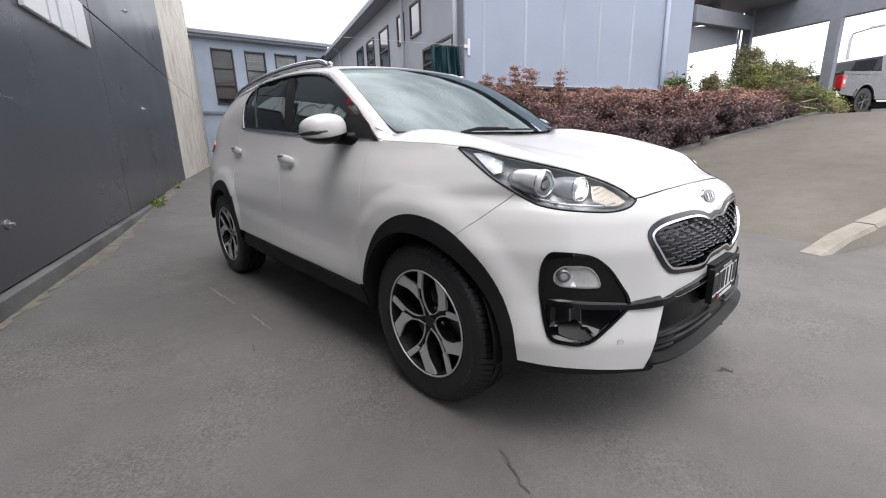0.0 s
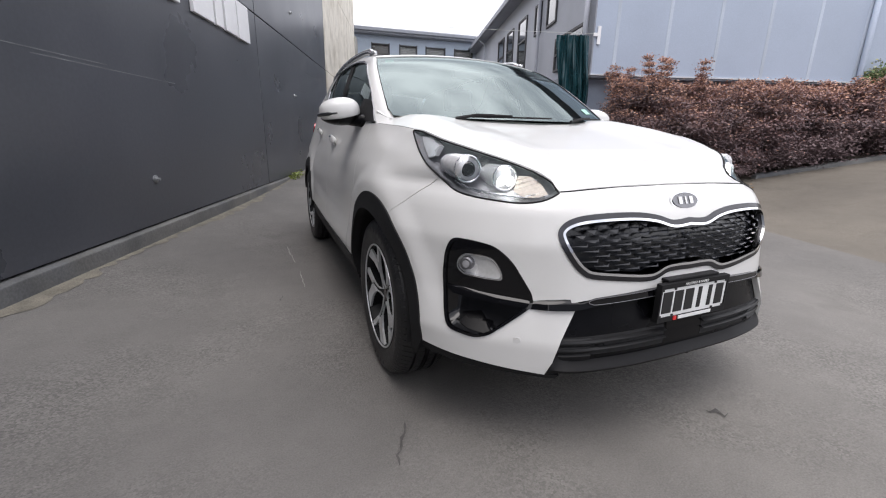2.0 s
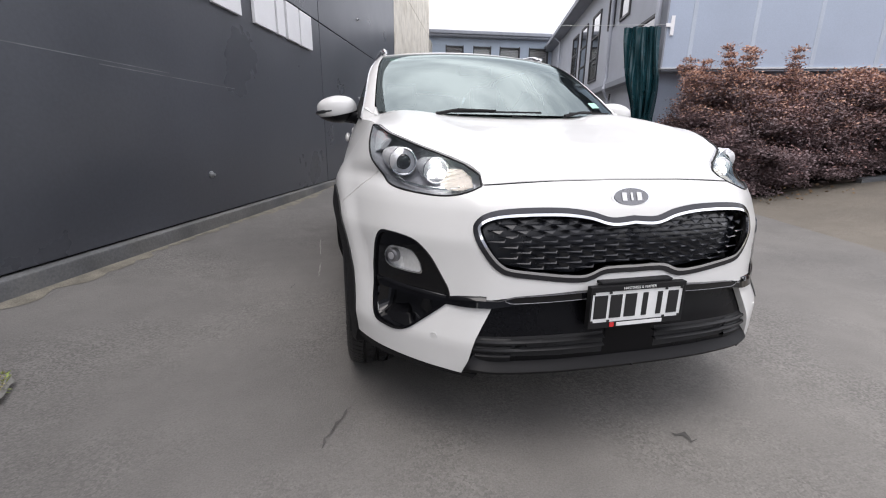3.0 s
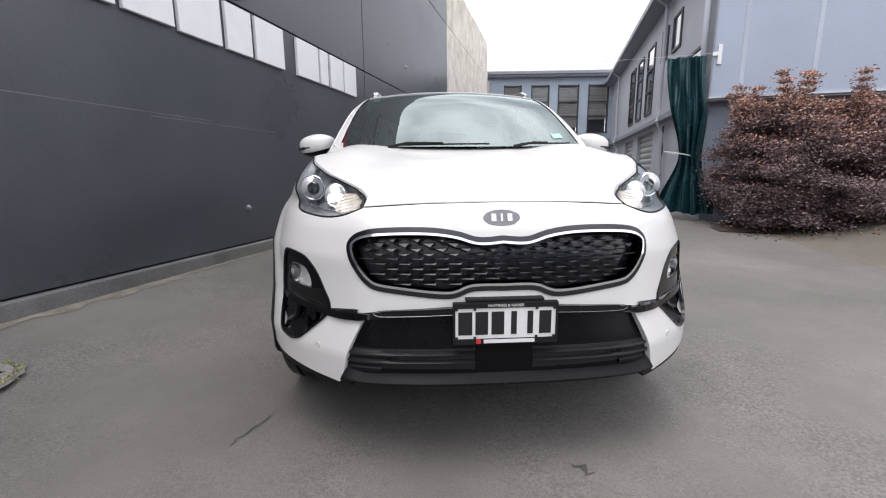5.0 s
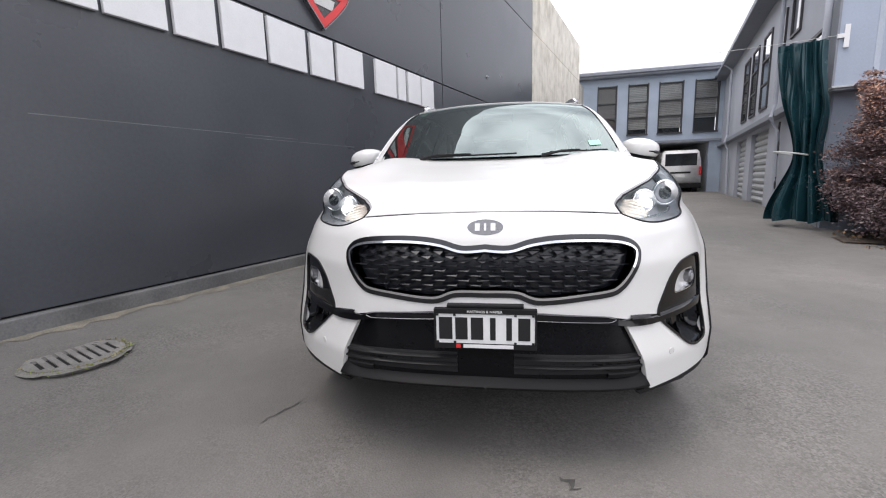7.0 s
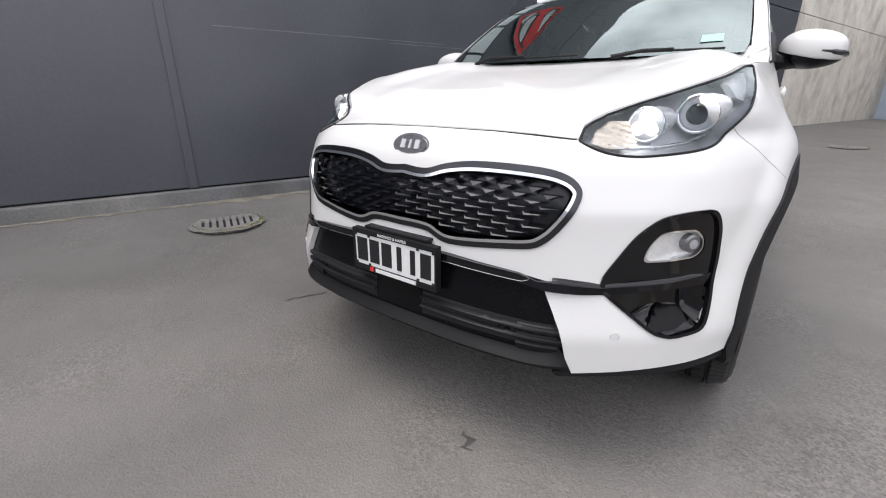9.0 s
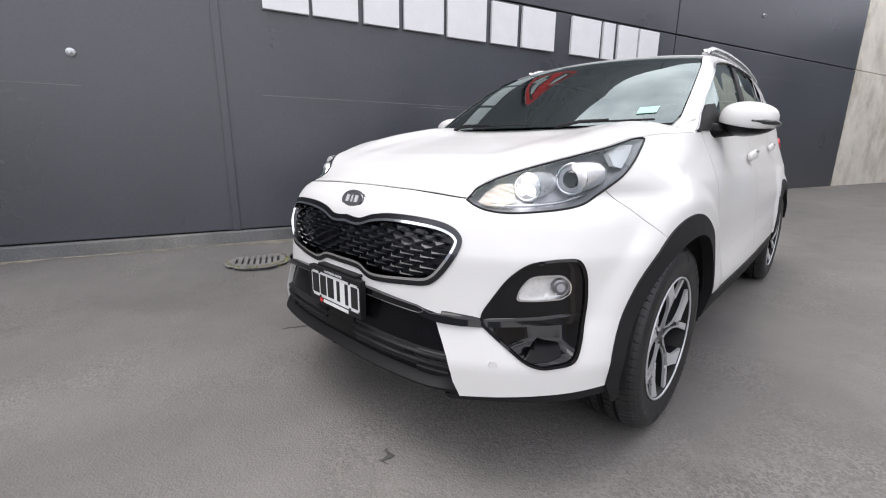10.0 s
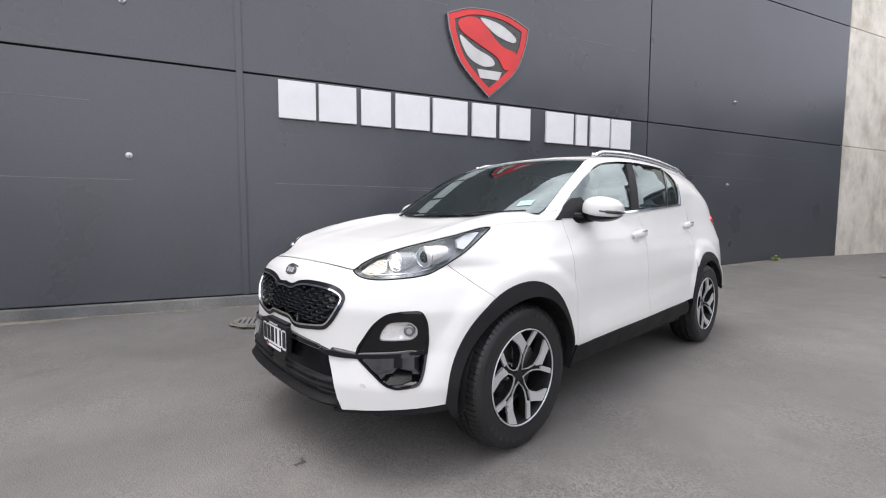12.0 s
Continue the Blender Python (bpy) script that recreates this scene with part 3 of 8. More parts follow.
TOP = table([(0, 0.906), (0.25, 0.903), (0.44, 0.894), (0.525, 0.891), (0.537, 0.913), (0.60, 0.946), (0.69, 0.973), (0.79, 0.996), (0.92, 1.015), (1.05, 1.038), (1.26, 1.075), (1.46, 1.092), (1.86, 1.112),
             (2.3, 1.138), (2.7, 1.159), (3.3, 1.199), (3.95, 1.244), (4.5, 1.262), (5.0, 1.25), (6.5, 1.22)])

# the headlamps: their lower edge, and how far their upper edge leans back
LAMP_FOOT = [(0.519, 0.886), (0.58, 0.863), (0.65, 0.855), (0.74, 0.859), (0.85, 0.869), (0.92, 0.882), (0.98, 0.906), (1.04, 0.937), (1.115, 0.973), (1.215, 1.022), (1.318, 1.071)]
FOOT = table(LAMP_FOOT)
LEAN = table([(0.50, 0.0), (0.56, 0.035), (0.62, 0.055), (0.95, 0.055), (1.10, 0.035), (1.25, 0.020), (1.45, 0.0)])


def on_plan(a):
    i = np.searchsorted(_arc, a)
    i = min(max(i, 1), len(_arc) - 1)
    t = (a - _arc[i - 1]) / (_arc[i] - _arc[i - 1])
    p = _line[i - 1] * (1 - t) + _line[i] * t
    d = _tan[i - 1] * (1 - t) + _tan[i] * t
    return p, d


_zs = np.linspace(0.15, 1.35, 241)
_ker = np.exp(-np.linspace(-2, 2, 13) ** 2)
_ker /= _ker.sum()


def _soften(tab):
    v = np.array([tab(z) for z in _zs])
    v = np.convolve(np.pad(v, 6, mode="edge"), _ker, mode="valid")
    return lambda z: np.interp(z, _zs, v)


NOSE, WING = _soften(INSET_NOSE), _soften(INSET_WING)


DOOR_BLUR = np.linspace(-0.03, 0.03, 7)


def door_inset(y, z):
    """The doors: hollow above a crease that rises to the rear, and swelling out from it to the sill."""
    y = min(max(y, 0.4), 2.3)
    zc, zb = 0.552 + 0.058 * (y - 0.62), 0.645 + 0.125 * (y - 0.80)
    return float(np.mean(np.interp(z + DOOR_BLUR, [0.18, 0.30, 0.40, 0.45, zc - 0.008, zc + 0.006, zb + 0.02, zb + 0.10, 0.90, 0.97, 1.04, 1.10, 1.20, 1.30],
                           [0.09, 0.050, 0.012, -0.002, 0.012, 0.019, 0.028, 0.030, 0.030, 0.048, 0.075, 0.095, 0.122, 0.15])))


def body(a, z, off=0.0):
    """The wrapped lower body: a metres round the outline from the nose, height z."""
    p, d = on_plan(a)
    # the lamps stand more upright than the nose between them
    up = ease(z, 0.82, 0.96)
    wn, wd = (1 - up) * (1 - ease(p[1], -0.45, -0.02)) + up * float(np.interp(p[1], [-0.84, -0.73, -0.62, -0.45, -0.30, -0.15, 0.0], [1.0, 0.64, 0.42, 0.33, 0.25, 0.12, 0.0])), ease(p[1], -0.05, 0.75)
    wn = wn if p[1] < 1 else 0.0
    k = wn * NOSE(z) + (1 - wn) * ((1 - wd) * WING(z) + wd * door_inset(p[1], z))
    # swell over the wheels
    for yw in (0.0, 2.67):
        r = math.hypot(p[1] - yw, z - 0.36)
        k -= 0.015 * (1 - ease(r, 0.495, 0.585)) * ease(z, 0.36, 0.6)
    if 0.5 < a < 1.45:
        foot = float(FOOT(a))
        k += float(LEAN(a)) * min(1.2, max(0.0, (z - foot) / max(0.02, float(TOP(a)) - foot))) ** 2.2
    k += 0.034 * ease(z, 0.72, 0.98) * ease(p[1], 0.05, 1.00) * (1 + 0.7 * ease(p[1], 1.2, 2.5)) * (1 - 0.7 * ease(p[1], 2.55, 3.3))
    k -= off
    return np.array((p[0] - d[1] * k, p[1] + d[0] * k, z))


_ys = _line[:, 1]


def a_of_y(y):
    """The place along the side that has this y."""
    return float(np.interp(y, _ys, _arc))


def A_Y(a):
    return float(np.interp(a, _arc, _ys))


def side(y, z, off=0.0):
    return body(a_of_y(y), z, off)


# roof, pillars and glass: stations along the middle (y, z) and along the side edge (x, y, z)
MID = [(0.10, 1.125), (0.37, 1.285), (0.66, 1.445), (0.90, 1.538), (1.25, 1.590), (1.7, 1.614), (2.2, 1.608), (2.7, 1.577), (3.12, 1.512), (3.30, 1.36), (3.44, 1.20)]
EDGE = [(0.735, 0.34, 1.128), (0.703, 0.58, 1.285), (0.660, 0.83, 1.432), (0.610, 1.03, 1.515), (0.590, 1.32, 1.556), (0.582, 1.7, 1.576), (0.575, 2.2, 1.572), (0.562, 2.7, 1.534), (0.545, 3.08, 1.465), (0.55, 3.24, 1.34), (0.60, 3.36, 1.20)]
_midc = np.array(smooth_loop(MID, 10, closed=False))
_edgec = np.array(smooth_loop(EDGE, 10, closed=False))


def _at(c, t):
    t = min(max(t * 10, 0), len(c) - 1.001)
    i = int(t)
    return c[i] * (1 - t + i) + c[i + 1] * (t - i)


def top(w, t, off=0.0):
    """The windscreen and roof: w from -1 to 1 across, t from 0 (cowl) over 3 (top of the screen) to 10."""
    def q(w, t):
        m, e = _at(_midc, t), _at(_edgec, t)
        k = abs(w) ** 2.3
        return np.array((w * e[0], m[0] + (e[1] - m[0]) * w * w, m[1] + (e[2] - m[1]) * k))
    p = q(w, t)
    if off:
        n = np.cross(q(w + 0.01, t) - q(w - 0.01, t), q(w, t + 0.05) - q(w, t - 0.05))
        p = p + n / np.linalg.norm(n) * off
    return p


def edge_at_y(y):
    e = _edgec
    i = np.argsort(e[:, 1])
    return np.array([np.interp(y, e[i, 1], e[i, k]) for k in range(3)])


def flank(y, h, off=0.0):
    """The side of the cabin: h from 0 (belt) to 1 (roof edge)."""
    def q(y, h):
        a = a_of_y(y)
        b = body(a, float(TOP(a)))
        e = edge_at_y(y)
        p = b + (e - b) * h
        p[0] += 0.018 * math.sin(math.pi * min(max(h, 0), 1)) * min(1, max(0, (e[2] - b[2]) / 0.3))
        p[1] = y
        return p
    p = q(y, h)
    if off:
        n = np.cross(q(y + 0.01, h) - q(y - 0.01, h), q(y, h + 0.02) - q(y, h - 0.02))
        n = n / (np.linalg.norm(n) + 1e-9)
        p = p + n * (off if n[0] > 0 else -off)
    return p


def quarter(y, h, off=0.0):
    """The rear quarter: the cabin's side rounding over the belt into the body below."""
    def q(h):
        if h >= 0:
            return flank(y, h, off)
        a = a_of_y(y)
        return body(a, float(TOP(a)) + h * 0.30, off)
    w = 0.34 * (1 - ease(abs(h), 0.10, 0.45)) * ease(y, 2.46, 2.62)
    return sum(q(h + w * k) for k in (-1.0, -0.66, -0.33, 0.0, 0.33, 0.66, 1.0)) / 7 if w > 0.01 else q(h)


def bonnet(x, y, off=0.0):
    """The bonnet: a crowned sheet between its edges."""
    xe = float(np.interp(y, BON_Y, BON_X))
    ze = float(np.interp(y, BON_Y, BON_Z))
    zc = float(np.interp(y, [BON_Y[0], BON_Y[0] + 0.03, BON_Y[0] + 0.08, -0.55, -0.42, -0.25, 0.0, 0.15, 0.3], [0.906, 0.923, 0.945, 0.976, 1.012, 1.045, 1.090, 1.122, 1.15]))
    w = min(1.0, abs(x) / xe) if xe > 0.05 else 1.0
    k = w ** 4 if y > -0.6 else w ** 3
    z = zc + (ze - zc) * k
    z += 0.006 * math.exp(-((abs(x) - (0.33 + 0.10 * (y + 0.8))) / 0.07) ** 2) * ease(y, -0.72, -0.35)
    z += 0.046 * math.exp(-((abs(x) - 0.60) / 0.13) ** 2) * (1 - w ** 6) * ease(y, -0.55, 0.0) * (1 - 0.5 * ease(y, 0.12, 0.35))
    return np.array((x, y, z + off))


_tops = np.array([body(a, float(TOP(a))) for a in np.linspace(0, 2.1, 120)])
BON_X, BON_Y, BON_Z = _tops[:, 0], _tops[:, 1], _tops[:, 2]


# ---- the car ----
car = thing("car", "pearl white compact SUV with black cladding and lit headlights", "car")
G = 0.0018          # half the width of a panel gap


def both_sides(name, fn, loops, material, parent=None, **k):
    for side_ in (False, True):
        skin(name, fn, loops, material, parent or car, mirror=side_, **k)


def arch(yc, z0, ry_f, ry_r, rz, a0, a1, n=24):
    """Points along a wheel arch from angle a0 to a1 (degrees; 0 is forward, 90 is up)."""
    out = []
    for i in range(n + 1):
        t = radians(a0 + (a1 - a0) * i / n)
        ry = ry_f if math.cos(t) > 0 else ry_r
        out.append((yc - math.cos(t) * ry, z0 + math.sin(t) * rz))
    return out


GRILLE = smooth_loop([(0, 0.805), (0.076, 0.801), (0.146, 0.820), (0.225, 0.831), (0.325, 0.833), (0.425, 0.828), (0.482, 0.816), (0.513, 0.797), (0.523, 0.772), (0.508, 0.733), (0.472, 0.681),
                      (0.440, 0.650), (0.405, 0.634), (0.32, 0.622), (0.225, 0.611), (0.172, 0.609), (0.140, 0.616), (0.105, 0.630), (0.060, 0.633), (0, 0.632)], 5, closed=False)
FOG = round_loop([(0.589, 0.579), (0.657, 0.679), (0.714, 0.723), (0.790, 0.735), (0.868, 0.737), (0.892, 0.690), (0.896, 0.610), (0.876, 0.497), (0.856, 0.434), (0.763, 0.420), (0.718, 0.433),
                  (0.648, 0.489), (0.582, 0.543)], 0.03, 4)
LAMP_LOW = smooth_loop(LAMP_FOOT, 4, closed=False)
LAMP_TOP = [(a, float(TOP(a)) - 0.004) for a in np.linspace(1.31, 0.545, 24)]
low_front = [p for p in LAMP_LOW if p[0] < 1.0]
low_back = [p for p in LAMP_LOW if p[0] >= 1.0]
arch_front = [(a_of_y(y), z) for y, z in arch(-0.035, 0.36, 0.448, 0.400, 0.463, 8, 62, 14)]
arch_back = [(a_of_y(y), z) for y, z in arch(-0.035, 0.36, 0.448, 0.400, 0.463, 62, 170, 26)]

# front bumper: one white shell with openings for grille, fog lamps and intake
bumper = [(a, float(TOP(a)) - 0.0035) for a in np.linspace(0, 0.515, 14)] + [(p[0], p[1] - G) for p in low_front[1:]] + [(1.0026, 0.915)] + [(1.0026 + (arch_front[-1][0] - 0.002 - 1.0026) * k, 0.915 + (arch_front[-1][1] - 0.915) * k) for k in (0.35, 0.7)]
bumper += [(p[0] - 0.002, p[1]) for p in arch_front[::-1]] + [(0.955, 0.352), (0.88, 0.346), (0.766, 0.337), (0.64, 0.326), (0.534, 0.319), (0.514, 0.365), (0.506, 0.40), (0.495, 0.44), (0.479, 0.48), (0.454, 0.535)]
k0 = max(range(len(FOG)), key=lambda i: -abs(FOG[i][0] - 0.583) - abs(FOG[i][1] - 0.55))
loop_f = FOG[k0:] + FOG[:k0]
bumper += [(0.53, 0.532)] + loop_f[::-1] + [(0.53, 0.553), (0.458, 0.558), (0.394, 0.567), (0.187, 0.580), (0.0, 0.581)] + GRILLE[::-1]
skin("front_bumper", body, [resample(bumper, 0.02)], "white_paint", car, step=0.018, thick=0.02, both=True)
# dark valance below the bumper and the splitter lip
both_sides("bumper_valance", body, [resample([(0.49, 0.317), (0.766, 0.336), (0.88, 0.345), (0.985, 0.352), (1.012, 0.326), (0.80, 0.312), (0.50, 0.302)], 0.03)], "black_plastic", step=0.03, thick=0.02, off=-0.006)


def lip(a, z, o):
    """A shelf that comes forward to a sharp edge and rolls under."""
    k = np.interp(z, [0.306, 0.320, 0.329, 0.3345, 0.339, 0.352, 0.372, 0.40], [-0.060, -0.035, -0.004, 0.013, 0.011, -0.012, -0.040, -0.046])
    return body(a, z, o + float(k) * (1 - 0.75 * ease(a, 0.44, 0.53)))


skin("splitter_lip", lip, [resample(smooth_loop([(0, 0.378), (0.30, 0.377), (0.44, 0.377), (0.500, 0.384)], 6, False) + [(0.513, 0.365), (0.531, 0.322), (0.48, 0.317), (0.30, 0.316), (0.0, 0.317)], 0.012)],
     "lip_grey", car, step=0.010, thick=0.03, off=0.004, both=True, label="satin dark grey splitter lip")
skin('under_valance', body, [resample([(0, 0.335), (0.50, 0.330), (0.53, 0.295), (0.0, 0.300)], 0.03)], 'under', car, step=0.04, off=-0.05, both=True)
# trim bar that runs from fog lamp to fog lamp
skin("trim_bar", lambda a, z, o: body(a, z, o - 0.008 * ease(a, 0.52, 0.62)), [resample([(0, 0.583), (0.187, 0.582), (0.385, 0.570), (0.435, 0.558), (0.49, 0.5595), (0.591, 0.550), (0.756, 0.561), (0.877, 0.576), (0.87, 0.562), (0.849, 0.549), (0.593, 0.533), (0.460, 0.537), (0.39, 0.548), (0.187, 0.558), (0, 0.560)], 0.015)],
     "gloss_black", car, step=0.012, thick=0.040, off=0.011, both=True, label="gloss black trim bar")
BAR_TOP = table([(0, 0.583), (0.187, 0.582), (0.385, 0.570), (0.435, 0.558), (0.49, 0.5595), (0.591, 0.550), (0.756, 0.561), (0.877, 0.576)])
for s_ in (1, -1):
    stops_ = np.linspace(0.47, 0.862, 40)
    v = [body(a, float(BAR_TOP(a)) + dz * min(1.0, (0.866 - a) / 0.05), o - 0.008 * ease(a, 0.52, 0.62)) * (s_, 1, 1) for a in stops_ for dz, o in ((-0.001, 0.0120), (0.005, 0.0085), (0.009, 0.003), (0.010, -0.004))]
    f_ = [(4 * i + k, 4 * i + k + 1, 4 * i + k + 5, 4 * i + k + 4) for i in range(39) for k in range(3)]
    raw("trim_chamfer", v, f_ if s_ < 0 else [q[::-1] for q in f_], "gloss_black", car, smooth=True)
for s_ in (1, -1):
    bm = bmesh.new()
    ln = [(0.165, 0.5600), (0.37, 0.5535), (0.405, 0.556), (0.415, 0.563), (0.40, 0.5705), (0.36, 0.5735), (0.165, 0.5815)]
    add_tube(bm, [Vector(body(a, z, 0.013)) for a, z in smooth_loop(ln, 5, closed=False)], 0.0011, 5)
    bmesh.ops.scale(bm, vec=(s_, 1, 1), verts=bm.verts)
    part("trim_line", bm, "badge_grey", car, "thin silver line")
# lower intake
skin("intake_panel", body, [resample([(0, 0.573), (0.39, 0.564), (0.458, 0.552), (0.522, 0.42), (0.518, 0.34), (0, 0.34)], 0.03)], "panel_black", car, step=0.03, off=-0.022, both=True)
for z, a1 in ((0.430, 0.497), (0.404, 0.503)):
    both_sides("intake_slat", lambda a, zz, o, z=z: body(a, zz, o - 0.014 * ease(zz, z + 0.002, z + 0.007)), [resample([(0.094, z), (a1, z - 0.004), (a1, z + 0.003), (0.094, z + 0.007)], 0.012)], "intake_grey", step=0.006, thick=0.03, off=-0.008, label="satin black louvre")
both_sides("intake_shade", body, [resample([(0.094, 0.376), (0.506, 0.380), (0.498, 0.442), (0.094, 0.446)], 0.03)], "under", step=0.03, off=-0.0215)
for s_ in (1, -1):
    for z in (0.437, 0.411, 0.386):
        v = [body(a, zz, o) * (s_, 1, 1) for a in np.linspace(0.394, 0.497, 8) for zz, o in ((z - 0.021, -0.017), (z - 0.006, -0.013), (z, -0.020), (z, -0.04))]
        f_ = [(4 * i + k, 4 * i + k + 1, 4 * i + k + 5, 4 * i + k + 4) for i in range(7) for k in range(3)]
        raw("intake_end", v, f_ if s_ > 0 else [q[::-1] for q in f_], "intake_grey", car)
part("radar_panel", box((-0.088, -0.872, 0.372), (0.088, -0.835, 0.50), bevel=0.006), "panel_black", car)

# grille
def inner(loop, d):
    """The outline drawn in by d (half outline, open at a = 0)."""
    p = np.array(loop)
    t = np.gradient(p, axis=0)
    t /= np.linalg.norm(t, axis=1)[:, None] + 1e-9
    q = p + np.stack([t[:, 1], -t[:, 0]], 1) * d
    q[0, 0] = q[-1, 0] = 0
    q[:, 0] = np.maximum(q[:, 0], 0)
    return [tuple(v) for v in q]


g1, g2, g3 = inner(GRILLE, 0.0145), inner(GRILLE, 0.0155), inner(GRILLE, 0.0235)
skin("grille_frame", body, [GRILLE + g1[::-1]], "dark_chrome", car, step=0.01, thick=0.02, off=0.004, both=True, label="dark chrome grille surround")
skin("grille_trim", body, [g2 + g3[::-1]], "chrome", car, step=0.01, thick=0.008, off=0.006, both=True, label="bright chrome inner grille ring")
skin("grille_backing", body, [inner(GRILLE, 0.02)], "grille_black", car, step=0.03, off=-0.040, both=True)
bm = bmesh.new()
def gp(x, zz, off):
    q = body(abs(x), zz, off)
    return Vector((q[0] * (1 if x >= 0 else -1), q[1], q[2]))


row = 0
z = 0.618
hold = inner(GRILLE, 0.024) + [(-0.01, 0.645), (-0.01, 0.805)]
while z < 0.832:
    big = ease(z, 0.735, 0.785)
    for i in range(-8, 9):
        x0 = (i + (0.5 if row % 2 else 0.0)) * 0.0815
        sx = 1 if x0 >= 0 else -1
        if not inside([(abs(x0) + 0.012, z)], hold)[0]:
            continue
        # one scale of the mesh: a long blade with a flick at its inner end; the upper ones carry a hanging facet
        il, ol = x0 - sx * 0.026, x0 + sx * 0.031
        q = [gp(il - sx * 0.007, z + 0.0105, -0.016), gp(il, z, -0.006), gp(ol, z, -0.012), gp(ol - sx * 0.004, z + 0.0016, -0.014), gp(il + sx * 0.001, z + 0.0038, -0.0105),
             gp(il, z - 0.008, -0.038), gp(ol, z - 0.008, -0.038)]
        v = [bm.verts.new(p) for p in q]
        for f in ((1, 2, 3, 4), (0, 1, 4), (1, 5, 6, 2), (2, 6, 3)):
            bm.faces.new([v[k] for k in f])
        if big > 0.05:
            t_ = [bm.verts.new(p) for p in (gp(il + sx * 0.003, z + 0.0015, -0.0075), gp(il + sx * 0.040, z - 0.0002, -0.0105), gp(il + sx * 0.016, z - 0.003 - 0.008 * big, -0.004), gp(il + sx * 0.016, z - 0.004, -0.030))]
            for f in ((0, 1, 2), (0, 2, 3), (1, 3, 2)):
                bm.faces.new([t_[k] for k in f])
    z += 0.0163
    row += 1
bmesh.ops.recalc_face_normals(bm, faces=bm.faces)
part("grille_mesh", bm, "grille_black", car, "gloss black scaled grille mesh")
# badge: plain oval
def oval(rx, rz, n=36):
    return [(rx * math.cos(2 * math.pi * i / n), rz * math.sin(2 * math.pi * i / n)) for i in range(n)]


bz, by = 0.858, float(body(0, 0.858)[1])
badge_m = pose(0, by - 0.006, bz, -24, 0, 0)
badge = part("badge", prism(oval(0.067, 0.0335), 0.008, badge_m), "chrome", car, "oval chrome badge")
part("badge_field", prism(oval(0.060, 0.0275), 0.004, badge_m @ Matrix.Translation((0, -0.0025, 0))), "badge_grey", badge)
for x0, w in ((-0.026, 0.016), (0.0, 0.007), (0.026, 0.016)):
    part("badge_bar", box((x0 - w / 2, -0.005, -0.013), (x0 + w / 2, -0.002, 0.013), badge_m), "lamp_silver", badge)

# number plate in a dealer's frame
plate = part("number_plate", box((-0.1605, -0.893, 0.484), (0.1605, -0.887, 0.590), bevel=0.002), "plate_white", car, "white plate with black bars in a black frame")
part("plate_frame", prism([(-0.166, 0.470), (0.166, 0.470), (0.166, 0.603), (-0.166, 0.603)], 0.022, Matrix.Translation((0, -0.897, 0)), holes=[[(-0.1595, 0.487), (0.1595, 0.487), (0.1595, 0.5875), (-0.1595, 0.5875)]]), "black_plastic", plate, "black dealer frame")
for x0, w in ((-0.128, 0.044), (-0.076, 0.040), (-0.025, 0.040), (0.026, 0.018), (0.078, 0.018), (0.126, 0.038)):
    part("plate_bar", box((x0 - w / 2, -0.8952, 0.500), (x0 + w / 2, -0.8925, 0.575), bevel=0.001), "ink", plate)
for x0, z0 in ((-0.155, 0.583), (-0.098, 0.583), (0.098, 0.583), (0.154, 0.583), (-0.155, 0.491), (-0.098, 0.491), (0.098, 0.491), (0.154, 0.491)):
    part("plate_clip", box((x0 - 0.004, -0.8965, z0 - 0.003), (x0 + 0.004, -0.892, z0 + 0.003)), "ink", plate)
words = bpy.data.curves.new("frame_words", "FONT")
words.body, words.size, words.align_x, words.extrude = "HASTINGS & NAPIER", 0.0125, "CENTER", 0.0004
words_curve = bpy.data.objects.new("words_curve", words)
words_mesh = bpy.data.meshes.new_from_object(words_curve)
words_mesh.materials.clear()
words_mesh.materials.append(M["plate_white"])
bpy.data.objects.remove(words_curve)
words_ob = new("frame_words", words_mesh)
words_ob.parent = plate
words_ob.matrix_basis = pose(0.0, -0.8974, 0.5913, 90, 0, 0)
words_ob["label"] = "small white words on the frame"
part("frame_text_bar", box((-0.070, -0.8990, 0.4735), (0.092, -0.8965, 0.4850)), "plate_white", plate)
part("frame_mark", box((-0.094, -0.8990, 0.4725), (-0.079, -0.8965, 0.4865), bevel=0.003), "shield_red", plate)
part("plate_bracket", box((-0.125, -0.884, 0.604), (0.125, -0.845, 0.613), bevel=0.003), "black_plastic", plate)
part("plate_bracket", box((-0.12, -0.876, 0.47), (0.12, -0.83, 0.60)), "black_plastic", plate)

